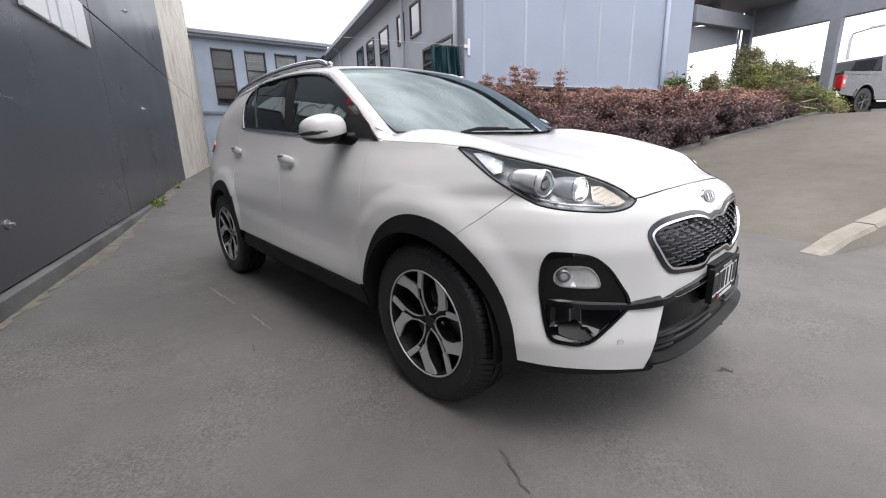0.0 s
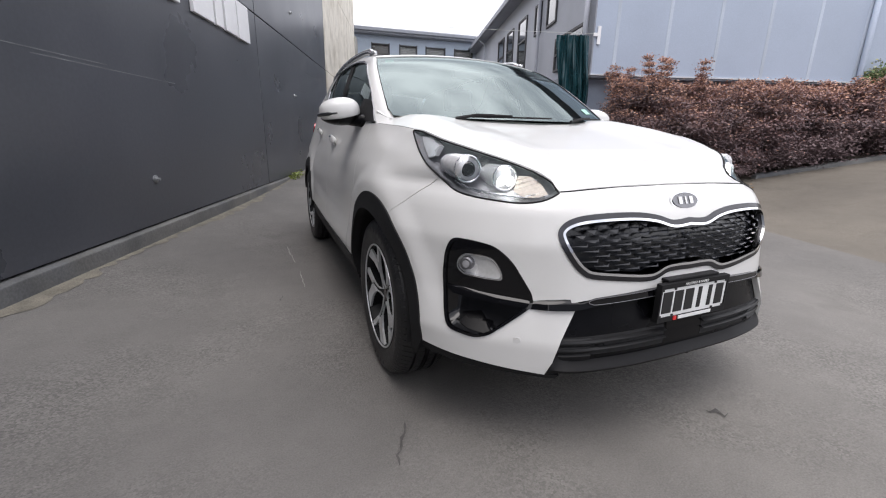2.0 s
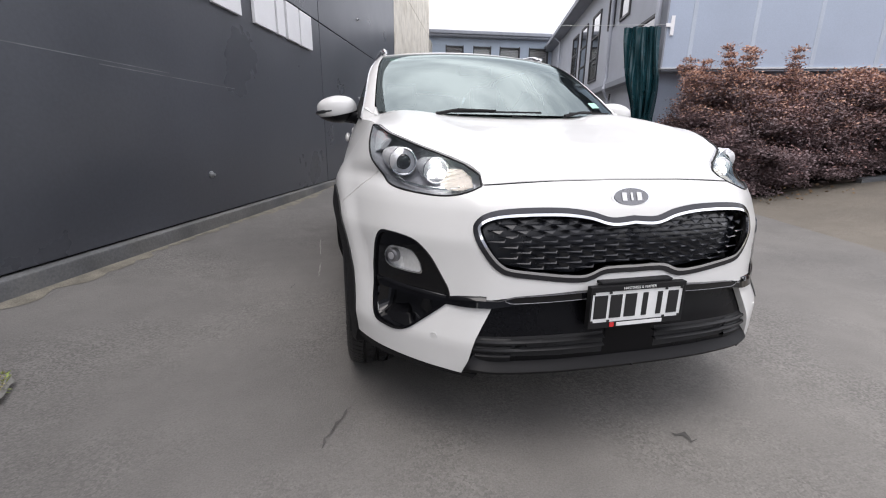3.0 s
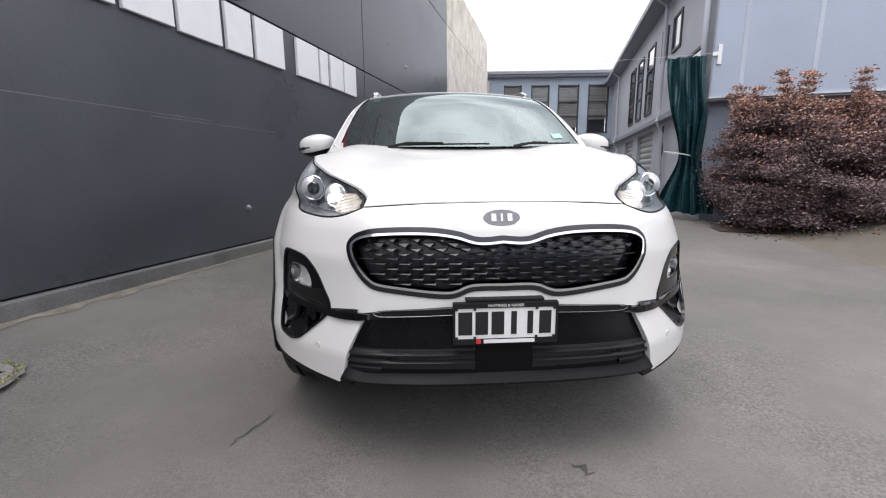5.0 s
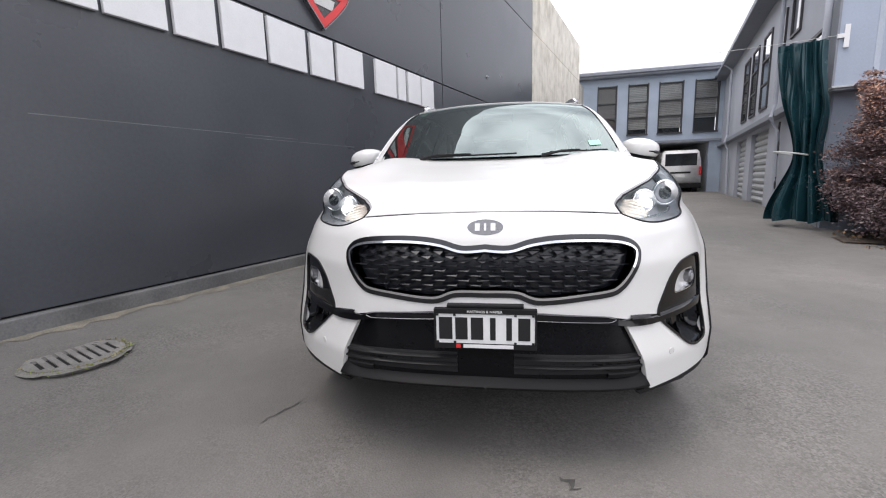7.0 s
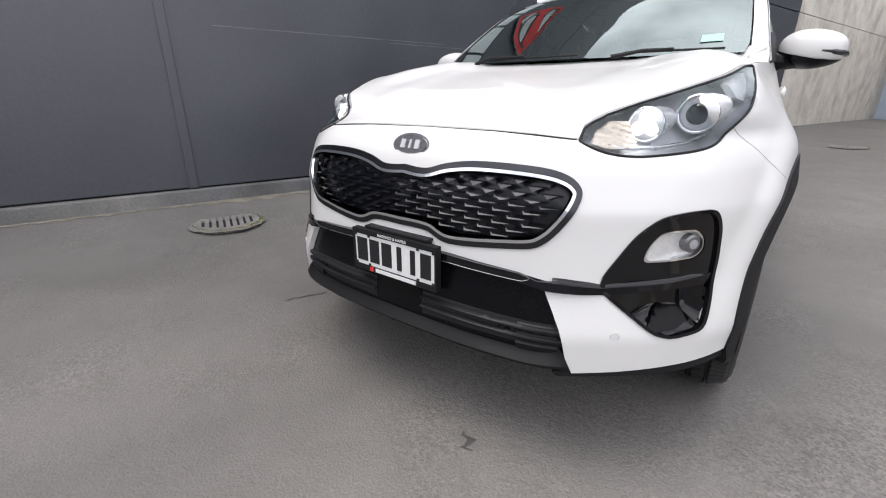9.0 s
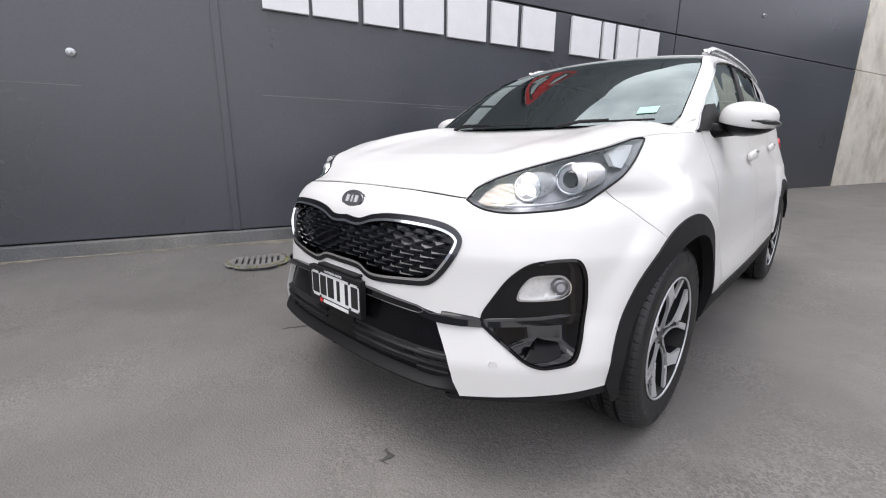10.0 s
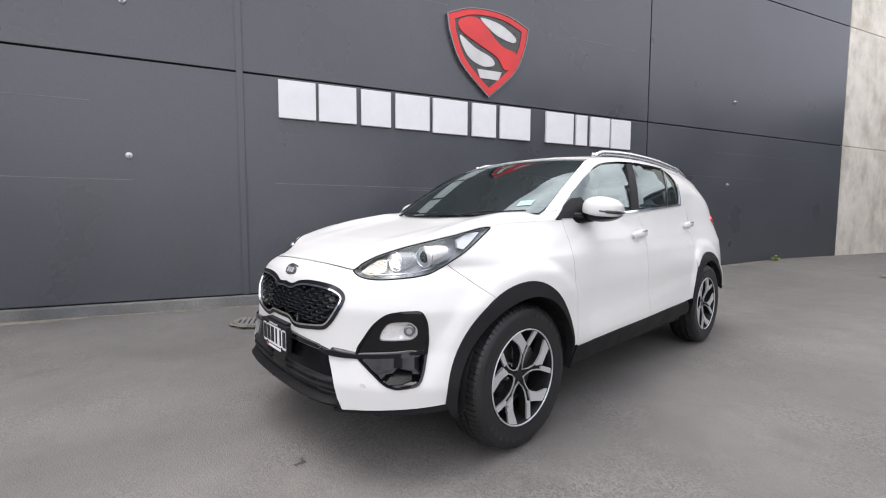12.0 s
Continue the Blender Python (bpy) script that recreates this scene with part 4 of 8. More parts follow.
# fog lamp housings
for s_ in (False, True):
    sg = -1 if s_ else 1

    def dish(a, z, o):
        """The surround falls back behind its rim, deepest in the lower vent."""
        d = 0.052 * ease(0.562 - z, 0.0, 0.016) * ease(z, 0.428, 0.475) * ease(a, 0.60, 0.74) * ease(0.885 - a, 0, 0.045)
        return body(a, z, o - d)
    lens_o = round_loop([(0.682, 0.610), (0.694, 0.650), (0.722, 0.682), (0.755, 0.688), (0.820, 0.689), (0.847, 0.664), (0.848, 0.634), (0.822, 0.616), (0.745, 0.610)], 0.02, 4)
    fh = skin("fog_surround", dish, [resample(FOG, 0.012), resample(lens_o, 0.01)], "gloss_black", car, step=0.012, off=-0.002, mirror=s_, label="gloss black fog lamp surround")
    rim_in = [(0.742 + (p[0] - 0.742) * 0.93, 0.578 + (p[1] - 0.578) * 0.95) for p in FOG]
    skin("surround_rim", body, [resample(FOG, 0.02), resample(rim_in, 0.02)], "gloss_black", fh, step=0.012, thick=0.012, off=0.005, mirror=s_)
    lens_i = [(0.777 + (p[0] - 0.777) * 0.93, 0.652 + (p[1] - 0.652) * 0.87) for p in lens_o]
    fl = skin("fog_lamp", body, [resample(lens_o, 0.01), resample(lens_i, 0.01)], "chrome", fh, step=0.01, thick=0.02, off=-0.004, mirror=s_, label="chrome-ringed fog lamp")
    skin("fog_bowl", lambda a, z, o: body(a, z, o - 0.014 * ease(a, 0.70, 0.79)), [resample(lens_i, 0.012)], "fog_white", fl, step=0.012, off=-0.007, mirror=s_)
    p = body(0.812, 0.652, -0.002)
    n_ = body(0.812, 0.652, 0.02) - p
    n_ /= np.linalg.norm(n_)
    ring = bmesh.new()
    add_tube(ring, [Vector(p) - Vector(n_) * 0.03, Vector(p) - Vector(n_) * 0.004, Vector(p)], 0.020, 20, True, [0.024, 0.023, 0.018])
    bmesh.ops.scale(ring, vec=(sg, 1, 1), verts=ring.verts)
    bmesh.ops.recalc_face_normals(ring, faces=ring.faces)
    part("fog_bulb", ring, "badge_grey", fl, smooth=False)
    eye_ = bmesh.new()
    add_tube(eye_, [Vector(p) - Vector(n_) * 0.004, Vector(p) + Vector(n_) * 0.002], 0.012, 16)
    bmesh.ops.scale(eye_, vec=(sg, 1, 1), verts=eye_.verts)
    bmesh.ops.recalc_face_normals(eye_, faces=eye_.faces)
    part("fog_eye", eye_, "lamp_body", fl)
    # a ledge low in the vent
    skin("vent_ledge", lambda a, z, o: body(a, z, o - 0.050 * max(0.0, (z - 0.437) / 0.052)), [resample([(0.703, 0.438), (0.760, 0.489), (0.779, 0.483), (0.824, 0.476), (0.823, 0.453), (0.787, 0.441), (0.721, 0.436)], 0.01)], "panel_black", fh, step=0.01, thick=0.01, off=-0.004, mirror=s_)
    # parking sensor
    c = body(0.626, 0.430, 0.001)
    m_ = body(0.626, 0.430, 0.02) - c
    m_ /= np.linalg.norm(m_)
    sn = bmesh.new()
    add_tube(sn, [Vector(c) - Vector(m_) * 0.004, Vector(c) + Vector(m_) * 0.0005], 0.0105, 18)
    bmesh.ops.scale(sn, vec=(sg, 1, 1), verts=sn.verts)
    bmesh.ops.recalc_face_normals(sn, faces=sn.faces)
    so = part("parking_sensor", sn, "white_paint", car)
    sr = bmesh.new()
    pts = []
    e1 = Vector(m_).cross(Vector((0, 0, 1))).normalized()
    e2 = Vector(m_).cross(e1)
    add_tube(sr, [Vector(c) + (e1 * math.cos(t * math.pi / 10) + e2 * math.sin(t * math.pi / 10)) * 0.0118 for t in range(21)], 0.0005, 5, False)
    bmesh.ops.scale(sr, vec=(sg, 1, 1), verts=sr.verts)
    part("sensor_ring", sr, "sign_edge", so)

    # headlamp: bowl, projectors, reflectors, clear cover
    cover = LAMP_LOW + LAMP_TOP
    lamp = skin("headlamp", body, [resample(cover, 0.012)], "lamp_body", car, step=0.02, off=-0.078, mirror=s_, label="headlamp with two projectors, lit")
    cin = resample(cover, 0.012)
    v = [body(p[0], p[1], -0.003) * (sg, 1, 1) for p in cin] + [body(p[0], p[1], -0.080) * (sg, 1, 1) for p in cin]
    n0 = len(cin)
    raw("lamp_wall", v, [(i, (i + 1) % n0, n0 + (i + 1) % n0, n0 + i) for i in range(n0)], "lamp_body", lamp, smooth=True)

    def drawn_in(loop, d):
        """The lamp's outline moved towards its middle line by d."""
        out = []
        for a, z in loop:
            am = min(max(a, 0.59), 1.22)
            q = np.array((am, (float(FOOT(am)) + float(TOP(am))) / 2))
            w = q - (a, z)
            l_ = np.linalg.norm(w)
            out.append(tuple(np.array((a, z)) + w / l_ * min(d, l_ * 0.6)))
        return out
    bm = bmesh.new()
    seal_ = [Vector(body(p[0], p[1], -0.0005)) for p in drawn_in(cin, 0.001)]
    add_tube(bm, seal_ + seal_[:1], 0.0034, 6, False)
    bmesh.ops.scale(bm, vec=(sg, 1, 1), verts=bm.verts)
    bmesh.ops.recalc_face_normals(bm, faces=bm.faces)
    part("lamp_border", bm, "black_plastic", lamp, smooth=True)
    skin("lamp_cover", body, [cin], "lens", lamp, step=0.025, off=0.001, mirror=s_, label="clear lens cover")
    AHEAD = Vector((0.18, -1.0, 0.02)).normalized()
    E1 = AHEAD.cross(Vector((0, 0, 1))).normalized()
    E2 = E1.cross(AHEAD)

    def lamp_part(name, bm, material, parent, smooth=True):
        bmesh.ops.scale(bm, vec=(sg, 1, 1), verts=bm.verts)
        bmesh.ops.recalc_face_normals(bm, faces=bm.faces)
        return part(name, bm, material, parent, smooth=smooth)

    def drum(name, c, r0, r1, back, ahead, material, parent):
        """A disc or cone that looks ahead."""
        return lamp_part(name, tube([c - AHEAD * back, c + AHEAD * ahead], r0, 28, [r0, r1]), material, parent, False)

    def hoop(name, c, r, t, material, parent):
        bm = bmesh.new()
        add_tube(bm, [c + (E1 * math.cos(k * math.pi / 16) + E2 * math.sin(k * math.pi / 16)) * r for k in range(33)], t, 8, False)
        return lamp_part(name, bm, material, parent)

    def bullet(name, c, length, r, material, parent):
        """The silver shroud that sweeps back from a lamp under the cover."""
        run_ = Vector(body(1.02, 0.965)) - Vector(body(0.90, 0.950))
        run_.normalize()
        out_ = run_.cross(Vector((0, 0, 1))).normalized()
        bm = bmesh.new()
        pts_ = [c - AHEAD * 0.004, c + run_ * 0.18 * length - out_ * 0.008, c + run_ * 0.5 * length - out_ * 0.013, c + run_ * 0.8 * length - out_ * 0.018, c + run_ * length - out_ * 0.026]
        add_tube(bm, pts_, r, 24, True, [r, r * 0.98, r * 0.90, r * 0.72, r * 0.35])
        return lamp_part(name, bm, material, parent)
    # outer projector (dark), inner lamp (lit, three cells)
    PROJ, CELL = Vector((0.666, -0.473, 0.948)), Vector((0.567, -0.556, 0.922))
    j = bullet("outer_projector", PROJ, 0.125, 0.046, "lamp_silver", lamp)
    hoop("projector_ring", PROJ, 0.0445, 0.0045, "chrome", j)
    hoop("projector_ring", PROJ - AHEAD * 0.002, 0.034, 0.0035, "satin_chrome", j)
    drum("projector_lens", PROJ, 0.043, 0.036, 0.004, 0.002, "lamp_body", j)
    drum("projector_eye", PROJ, 0.028, 0.020, 0.0, 0.008, "dark_glass", j)
    j = bullet("inner_lamp", CELL, 0.105, 0.042, "lamp_silver", lamp)
    hoop("lamp_ring", CELL, 0.041, 0.004, "chrome", j)
    drum("lamp_plate", CELL, 0.040, 0.039, 0.004, 0.002, "lamp_body", j)
    for t in (90, 210, 330):
        drum("lamp_cell", CELL + (E1 * math.cos(radians(t)) + E2 * math.sin(radians(t))) * 0.0185, 0.0165, 0.0145, 0.0, 0.006, "lamp_lit", j)
    # silver strip at the rear tip, ribbed indicator at the inner tip
    skin("lamp_strip", body, [resample([(1.075, 0.985), (1.085, 1.018), (1.19, 1.050), (1.245, 1.052), (1.185, 1.020), (1.105, 0.978)], 0.012)], "lamp_silver", lamp, step=0.015, thick=0.02, off=-0.016, mirror=s_)
    skin("indicator", lambda a, z, o: body(a, z, o + 0.003 * math.sin((z - 0.87 + (a - 0.6) * 0.25) * 480)), [resample([(0.560, 0.880), (0.585, 0.908), (0.625, 0.930), (0.672, 0.930), (0.680, 0.885), (0.640, 0.870), (0.590, 0.870)], 0.006)], "amber", lamp, step=0.005, thick=0.01, off=-0.022, mirror=s_)
    bm = bmesh.new()
    add_tube(bm, [Vector(body(a, float(FOOT(a)) + 0.014, -0.03)) for a in np.linspace(0.60, 0.95, 12)], 0.005, 6)
    lamp_part("lamp_light_guide", bm, "satin_chrome", lamp)

# white side panels
fender = [(1.0062, 0.916)] + [(p[0], p[1] - 0.002) for p in low_back] + [(a, float(TOP(a)) - 0.003) for a in np.linspace(1.335, 1.885, 14)] + [(1.875, 1.0), (1.855, 0.85), (1.848, 0.65), (1.845, 0.440)]
fender += [(p[0] - 0.004 if p[1] < 0.5 else p[0], p[1]) for p in arch_back[::-1]] + [(1.0062 + (arch_front[-1][0] + 0.0016 - 1.0062) * k, 0.916 + (arch_front[-1][1] - 0.916) * k) for k in (0.7, 0.35)]
both_sides("fender", body, [resample(fender, 0.015)], "white_paint", step=0.015, thick=0.015)
fd = [(1.889, 1.121)] + [(a, float(TOP(a)) - 0.002) for a in np.linspace(1.95, 2.87, 20)] + [(2.872, 1.0), (2.815, 0.86), (2.770, 0.66), (2.778, 0.455), (2.3, 0.445), (1.848, 0.430), (1.851, 0.65), (1.858, 0.85), (1.878, 1.0)]
both_sides("front_door", body, [resample(fd, 0.02)], "white_paint", step=0.018, thick=0.015)
RW = 2.65
r_arch = [(a_of_y(y), z) for y, z in arch(RW, 0.36, 0.50, 0.43, 0.462, 14, 165, 30)]
ra_door = [p for p in r_arch if p[0] < 3.76]
ra_q = [p for p in r_arch if p[0] >= 3.76]
rd = [(a, float(TOP(a)) - 0.002) for a in np.linspace(2.8745, 3.95, 20)] + [(3.94, 1.08), (3.86, 0.92), (3.772, 0.79)] + ra_door[::-1] + [(3.46, 0.466), (3.1, 0.462), (2.781, 0.455), (2.773, 0.66), (2.818, 0.86), (2.875, 1.0)]
both_sides("rear_door", body, [resample(rd, 0.02)], "white_paint", step=0.02, thick=0.015)
qp = [(a, float(TOP(a)) - 0.135) for a in np.linspace(4.00, 5.0, 16)] + [(5.0, 0.52), (4.6, 0.47)] + ra_q[::-1] + [(3.775, 0.79), (3.863, 0.92), (3.943, 1.08), (3.945, 1.106)]
both_sides("rear_quarter", body, [resample(qp, 0.02)], "white_paint", step=0.022, thick=0.015)
skin("tailgate", body, [resample([(5.004, 1.24), (A_END, 1.22), (A_END, 0.70), (5.004, 0.70)], 0.05)], "white_paint", car, step=0.06, thick=0.015, both=True)
skin("rear_bumper", body, [resample([(5.004, 0.695), (A_END, 0.695), (A_END, 0.525), (5.004, 0.525)], 0.05)], "white_paint", car, step=0.06, thick=0.015, both=True)
skin("rear_valance", body, [resample([(5.004, 0.515), (A_END, 0.515), (A_END, 0.40), (4.66, 0.43), (4.62, 0.465)], 0.05)], "black_plastic", car, step=0.06, thick=0.015, both=True)
both_sides("tail_lamp", body, [resample(round_loop([(4.60, 1.105), (4.64, 1.150), (5.15, 1.165), (5.15, 1.04), (4.75, 1.05)], 0.03), 0.02)], "red_lens", step=0.03, thick=0.02, off=0.012)

# wheel arch cladding and sills
def clad(outer, inn):
    return [(a_of_y(y), z) for y, z in outer] + [(a_of_y(y), z) for y, z in inn[::-1]]


both_sides("front_arch_cladding", body, [resample([(0.985, 0.29), (0.955, 0.353)] + clad(arch(-0.035, 0.36, 0.450, 0.402, 0.465, 6, 172, 40), arch(-0.02, 0.36, 0.424, 0.375, 0.390, -14, 184, 44)), 0.025)], "black_plastic", step=0.018, thick=0.04, off=0.006)
both_sides("rear_arch_cladding", body, [resample(clad(arch(RW, 0.36, 0.503, 0.433, 0.465, 12, 163, 40), arch(RW, 0.36, 0.40, 0.385, 0.385, -6, 162, 44)), 0.025)], "black_plastic", step=0.018, thick=0.04, off=0.006)
both_sides("sill_cladding", body, [resample([(1.845, 0.440), (1.852, 0.428), (2.3, 0.443), (2.778, 0.453), (3.1, 0.460), (3.50, 0.464), (3.62, 0.36), (3.58, 0.345), (2.8, 0.338), (1.84, 0.322), (1.835, 0.36)], 0.03)], "black_plastic", step=0.03, thick=0.05, off=0.006)

# bonnet
edge_b = [tuple(body(a, float(TOP(a)))[:2]) for a in np.linspace(0, 1.80, 60)]
half = [(max(0, x - 0.002) if i else 0.0, y + 0.003) for i, (x, y) in enumerate(edge_b)]
cowl = [(0.718, 0.385), (0.60, 0.305), (0.45, 0.230), (0.25, 0.185), (0.0, 0.170)]
skin("bonnet", bonnet, [resample(half + cowl, 0.03)], "white_paint", car, step=0.025, thick=0.012, both=True)
# dark seal in the gap along the bonnet's front edge
bm = bmesh.new()
seal = [Vector(body(a, float(TOP(a)) - 0.005, -0.013)) for a in np.linspace(0, 0.53, 24)]
add_tube(bm, [Vector((-p.x, p.y, p.z)) for p in seal[:0:-1]] + seal, 0.0055, 6)
part("bonnet_seal", bm, "black_plastic", car, smooth=True)
# painted corners that carry the wings up to the pillars
def corner(x, y, off=0.0):
    """A sheet between the bonnet's rear corner and the foot of the pillar."""
    zb = bonnet(min(x, 0.715), min(y, 0.36))[2]
    zs = 1.128 + (y - 0.335) * 0.62 + (0.70 - x) * 0.10
    return np.array((x, y, max(zb + 0.002, min(zs, zb + 0.05)) + off))


both_sides("cowl_corner", corner, [resample([(0.60, 0.278), (0.655, 0.318), (0.712, 0.362), (0.745, 0.41), (0.735, 0.45), (0.705, 0.43), (0.675, 0.395), (0.635, 0.345)], 0.015)], "white_paint", step=0.015, thick=0.012)
# cowl and wipers
cow = [(-0.74 + 1.48 * i / 30, 0.0) for i in range(31)]
v, fcs = [], []
for x, _ in cow:
    yb = float(np.interp(abs(x), [0, 0.25, 0.45, 0.60, 0.74], [0.085, 0.10, 0.15, 0.225, 0.335]))
    v += [(x, yb, bonnet(x, yb)[2] - 0.02), (x, yb + 0.13, bonnet(x, yb)[2] + 0.012)]
for i in range(30):
    fcs.append((2 * i, 2 * i + 2, 2 * i + 3, 2 * i + 1))
raw("cowl_panel", v, fcs, "black_plastic", car, smooth=True)
for w0, w1, t0, t1 in ((-0.50, 0.16, 0.115, 0.135), (0.40, 0.84, 0.155, 0.23)):
    bm = bmesh.new()
    add_tube(bm, [Vector(top(w0 + (w1 - w0) * k, t0 + (t1 - t0) * k, 0.012)) for k in np.linspace(0, 1, 14)], 0.0045, 6)
    wp = part("wiper", bm, "black_plastic", car)
    bm = bmesh.new()
    mid_ = Vector(top((w0 + w1) / 2, (t0 + t1) / 2, 0.02))
    add_tube(bm, [Vector(top(w0 - 0.06, 0.02, 0.01)), Vector(top(w0 + 0.08, 0.10, 0.025)), mid_], 0.006, 6, True, [0.009, 0.007, 0.004])
    part("wiper_arm", bm, "black_plastic", wp)

# windscreen, roof, cabin sides
ws = [(w, 0.12 + 0.10 * w * w) for w in np.linspace(-0.93, 0.93, 24)] + [(0.948, t) for t in np.linspace(0.45, 2.85, 14)] + [(w, 2.98 - 0.06 * w * w) for w in np.linspace(0.91, -0.91, 20)] + [(-0.948, t) for t in np.linspace(2.85, 0.45, 14)]
screen = skin("windscreen", top, [ws], "windscreen", car, step=0.09, off=-0.002, label="pale green tinted windscreen")
frit = [(w * 0.972, 1.55 + (t - 1.55) * 0.972) for w, t in ws]
skin("screen_border", top, [ws, frit], "black_plastic", screen, step=0.05, off=-0.006)
WIN_TOP = table([(0.34, 0.0), (0.375, 0.15), (0.41, 0.42), (0.47, 0.70), (0.58, 0.85), (0.72, 0.88), (0.90, 0.89), (1.10, 0.905), (1.35, 0.925), (1.70, 0.93), (2.10, 0.925), (2.30, 0.90), (3.4, 0.88)])
EDGE_W = 0.952


def shoulder(t, s, off=0.0):
    """The rounded rail that runs up the pillar and along the roof: s from 0 (screen, roof) to 1 (side windows)."""
    a, e = top(EDGE_W, t), top(1.0, t)
    c = flank(e[1], float(WIN_TOP(e[1])), 0.003)
    k = e + (e - (a + c) / 2) * 0.05
    p = a * (1 - s) ** 2 + k * 2 * s * (1 - s) + c * s * s
    n = p - np.array((0.25, p[1], 1.0))
    p[2] -= 0.035 * (1 - ease(t, 0.0, 0.35))
    return p + n / np.linalg.norm(n) * (off + 0.003)


for s_ in (False, True):
    ts = list(np.linspace(0.0, 8.05, 70))
    ss = [k / 8 for k in range(9)] + [1.0]
    v = [shoulder(t, s, -0.014 if j == 9 else 0.0) * ((-1, 1, 1) if s_ else (1, 1, 1)) for t in ts for j, s in enumerate(ss)]
    f_ = [(i * 10 + j, i * 10 + j + 1, i * 10 + j + 11, i * 10 + j + 10) for i in range(69) for j in range(9)]
    raw("pillar", v, [q[::-1] for q in f_] if s_ else f_, "white_paint", car, smooth=True)
rf = [(w * EDGE_W, 2.995 - 0.06 * w * w) for w in np.linspace(-1, 1, 24)] + [(EDGE_W, t) for t in np.linspace(3.02, 8.0, 40)] + [(w * EDGE_W, 8.05) for w in np.linspace(1, -1, 24)] + [(-EDGE_W, t) for t in np.linspace(8.0, 3.02, 40)]
skin("roof", top, [rf], "white_paint", car, step=0.07, thick=0.012, off=0.004)
rw_ = [(w, 8.2) for w in np.linspace(-0.9, 0.9, 12)] + [(w, 9.7) for w in np.linspace(0.9, -0.9, 12)]
skin("rear_window", top, [rw_], "dark_glass", car, step=0.1)
rs = [(w, 8.06) for w in np.linspace(-1, 1, 12)] + [(1.0, 9.9), (-1.0, 9.9)]
skin("tailgate_frame", top, [resample(rs, 0.1), rw_], "white_paint", car, step=0.1, off=0.004)
WIN = [(y, float(WIN_TOP(y)) - 0.004) for y in np.linspace(0.38, 2.20, 60)] + smooth_loop([(2.24, 0.895), (2.34, 0.82), (2.40, 0.66), (2.405, 0.45), (2.39, 0.22), (2.365, 0.06)], 4, closed=False)
WIN += [(y, 0.02) for y in np.linspace(2.33, 0.40, 30)]
frame_o = [(y, 0.0) for y in np.linspace(2.30, A_Y(3.953), 6)] + [(A_Y(3.953), -0.2)] + [(A_Y(a), -0.45) for a in np.linspace(3.953, a_of_y(3.25), 14)] + [(y, float(WIN_TOP(y)) + 0.01) for y in np.linspace(3.25, 2.18, 18)] + smooth_loop([(2.24, 0.892), (2.335, 0.817), (2.395, 0.66), (2.40, 0.45), (2.385, 0.22), (2.36, 0.06)], 4, closed=False)
both_sides("cabin_side", quarter, [resample(frame_o, 0.03)], "white_paint", step=0.03, thick=0.012)
wc = np.array(WIN).mean(0)
win_in = [(wc[0] + (p[0] - wc[0]) * 0.972, wc[1] + (p[1] - wc[1]) * 0.93) for p in WIN]
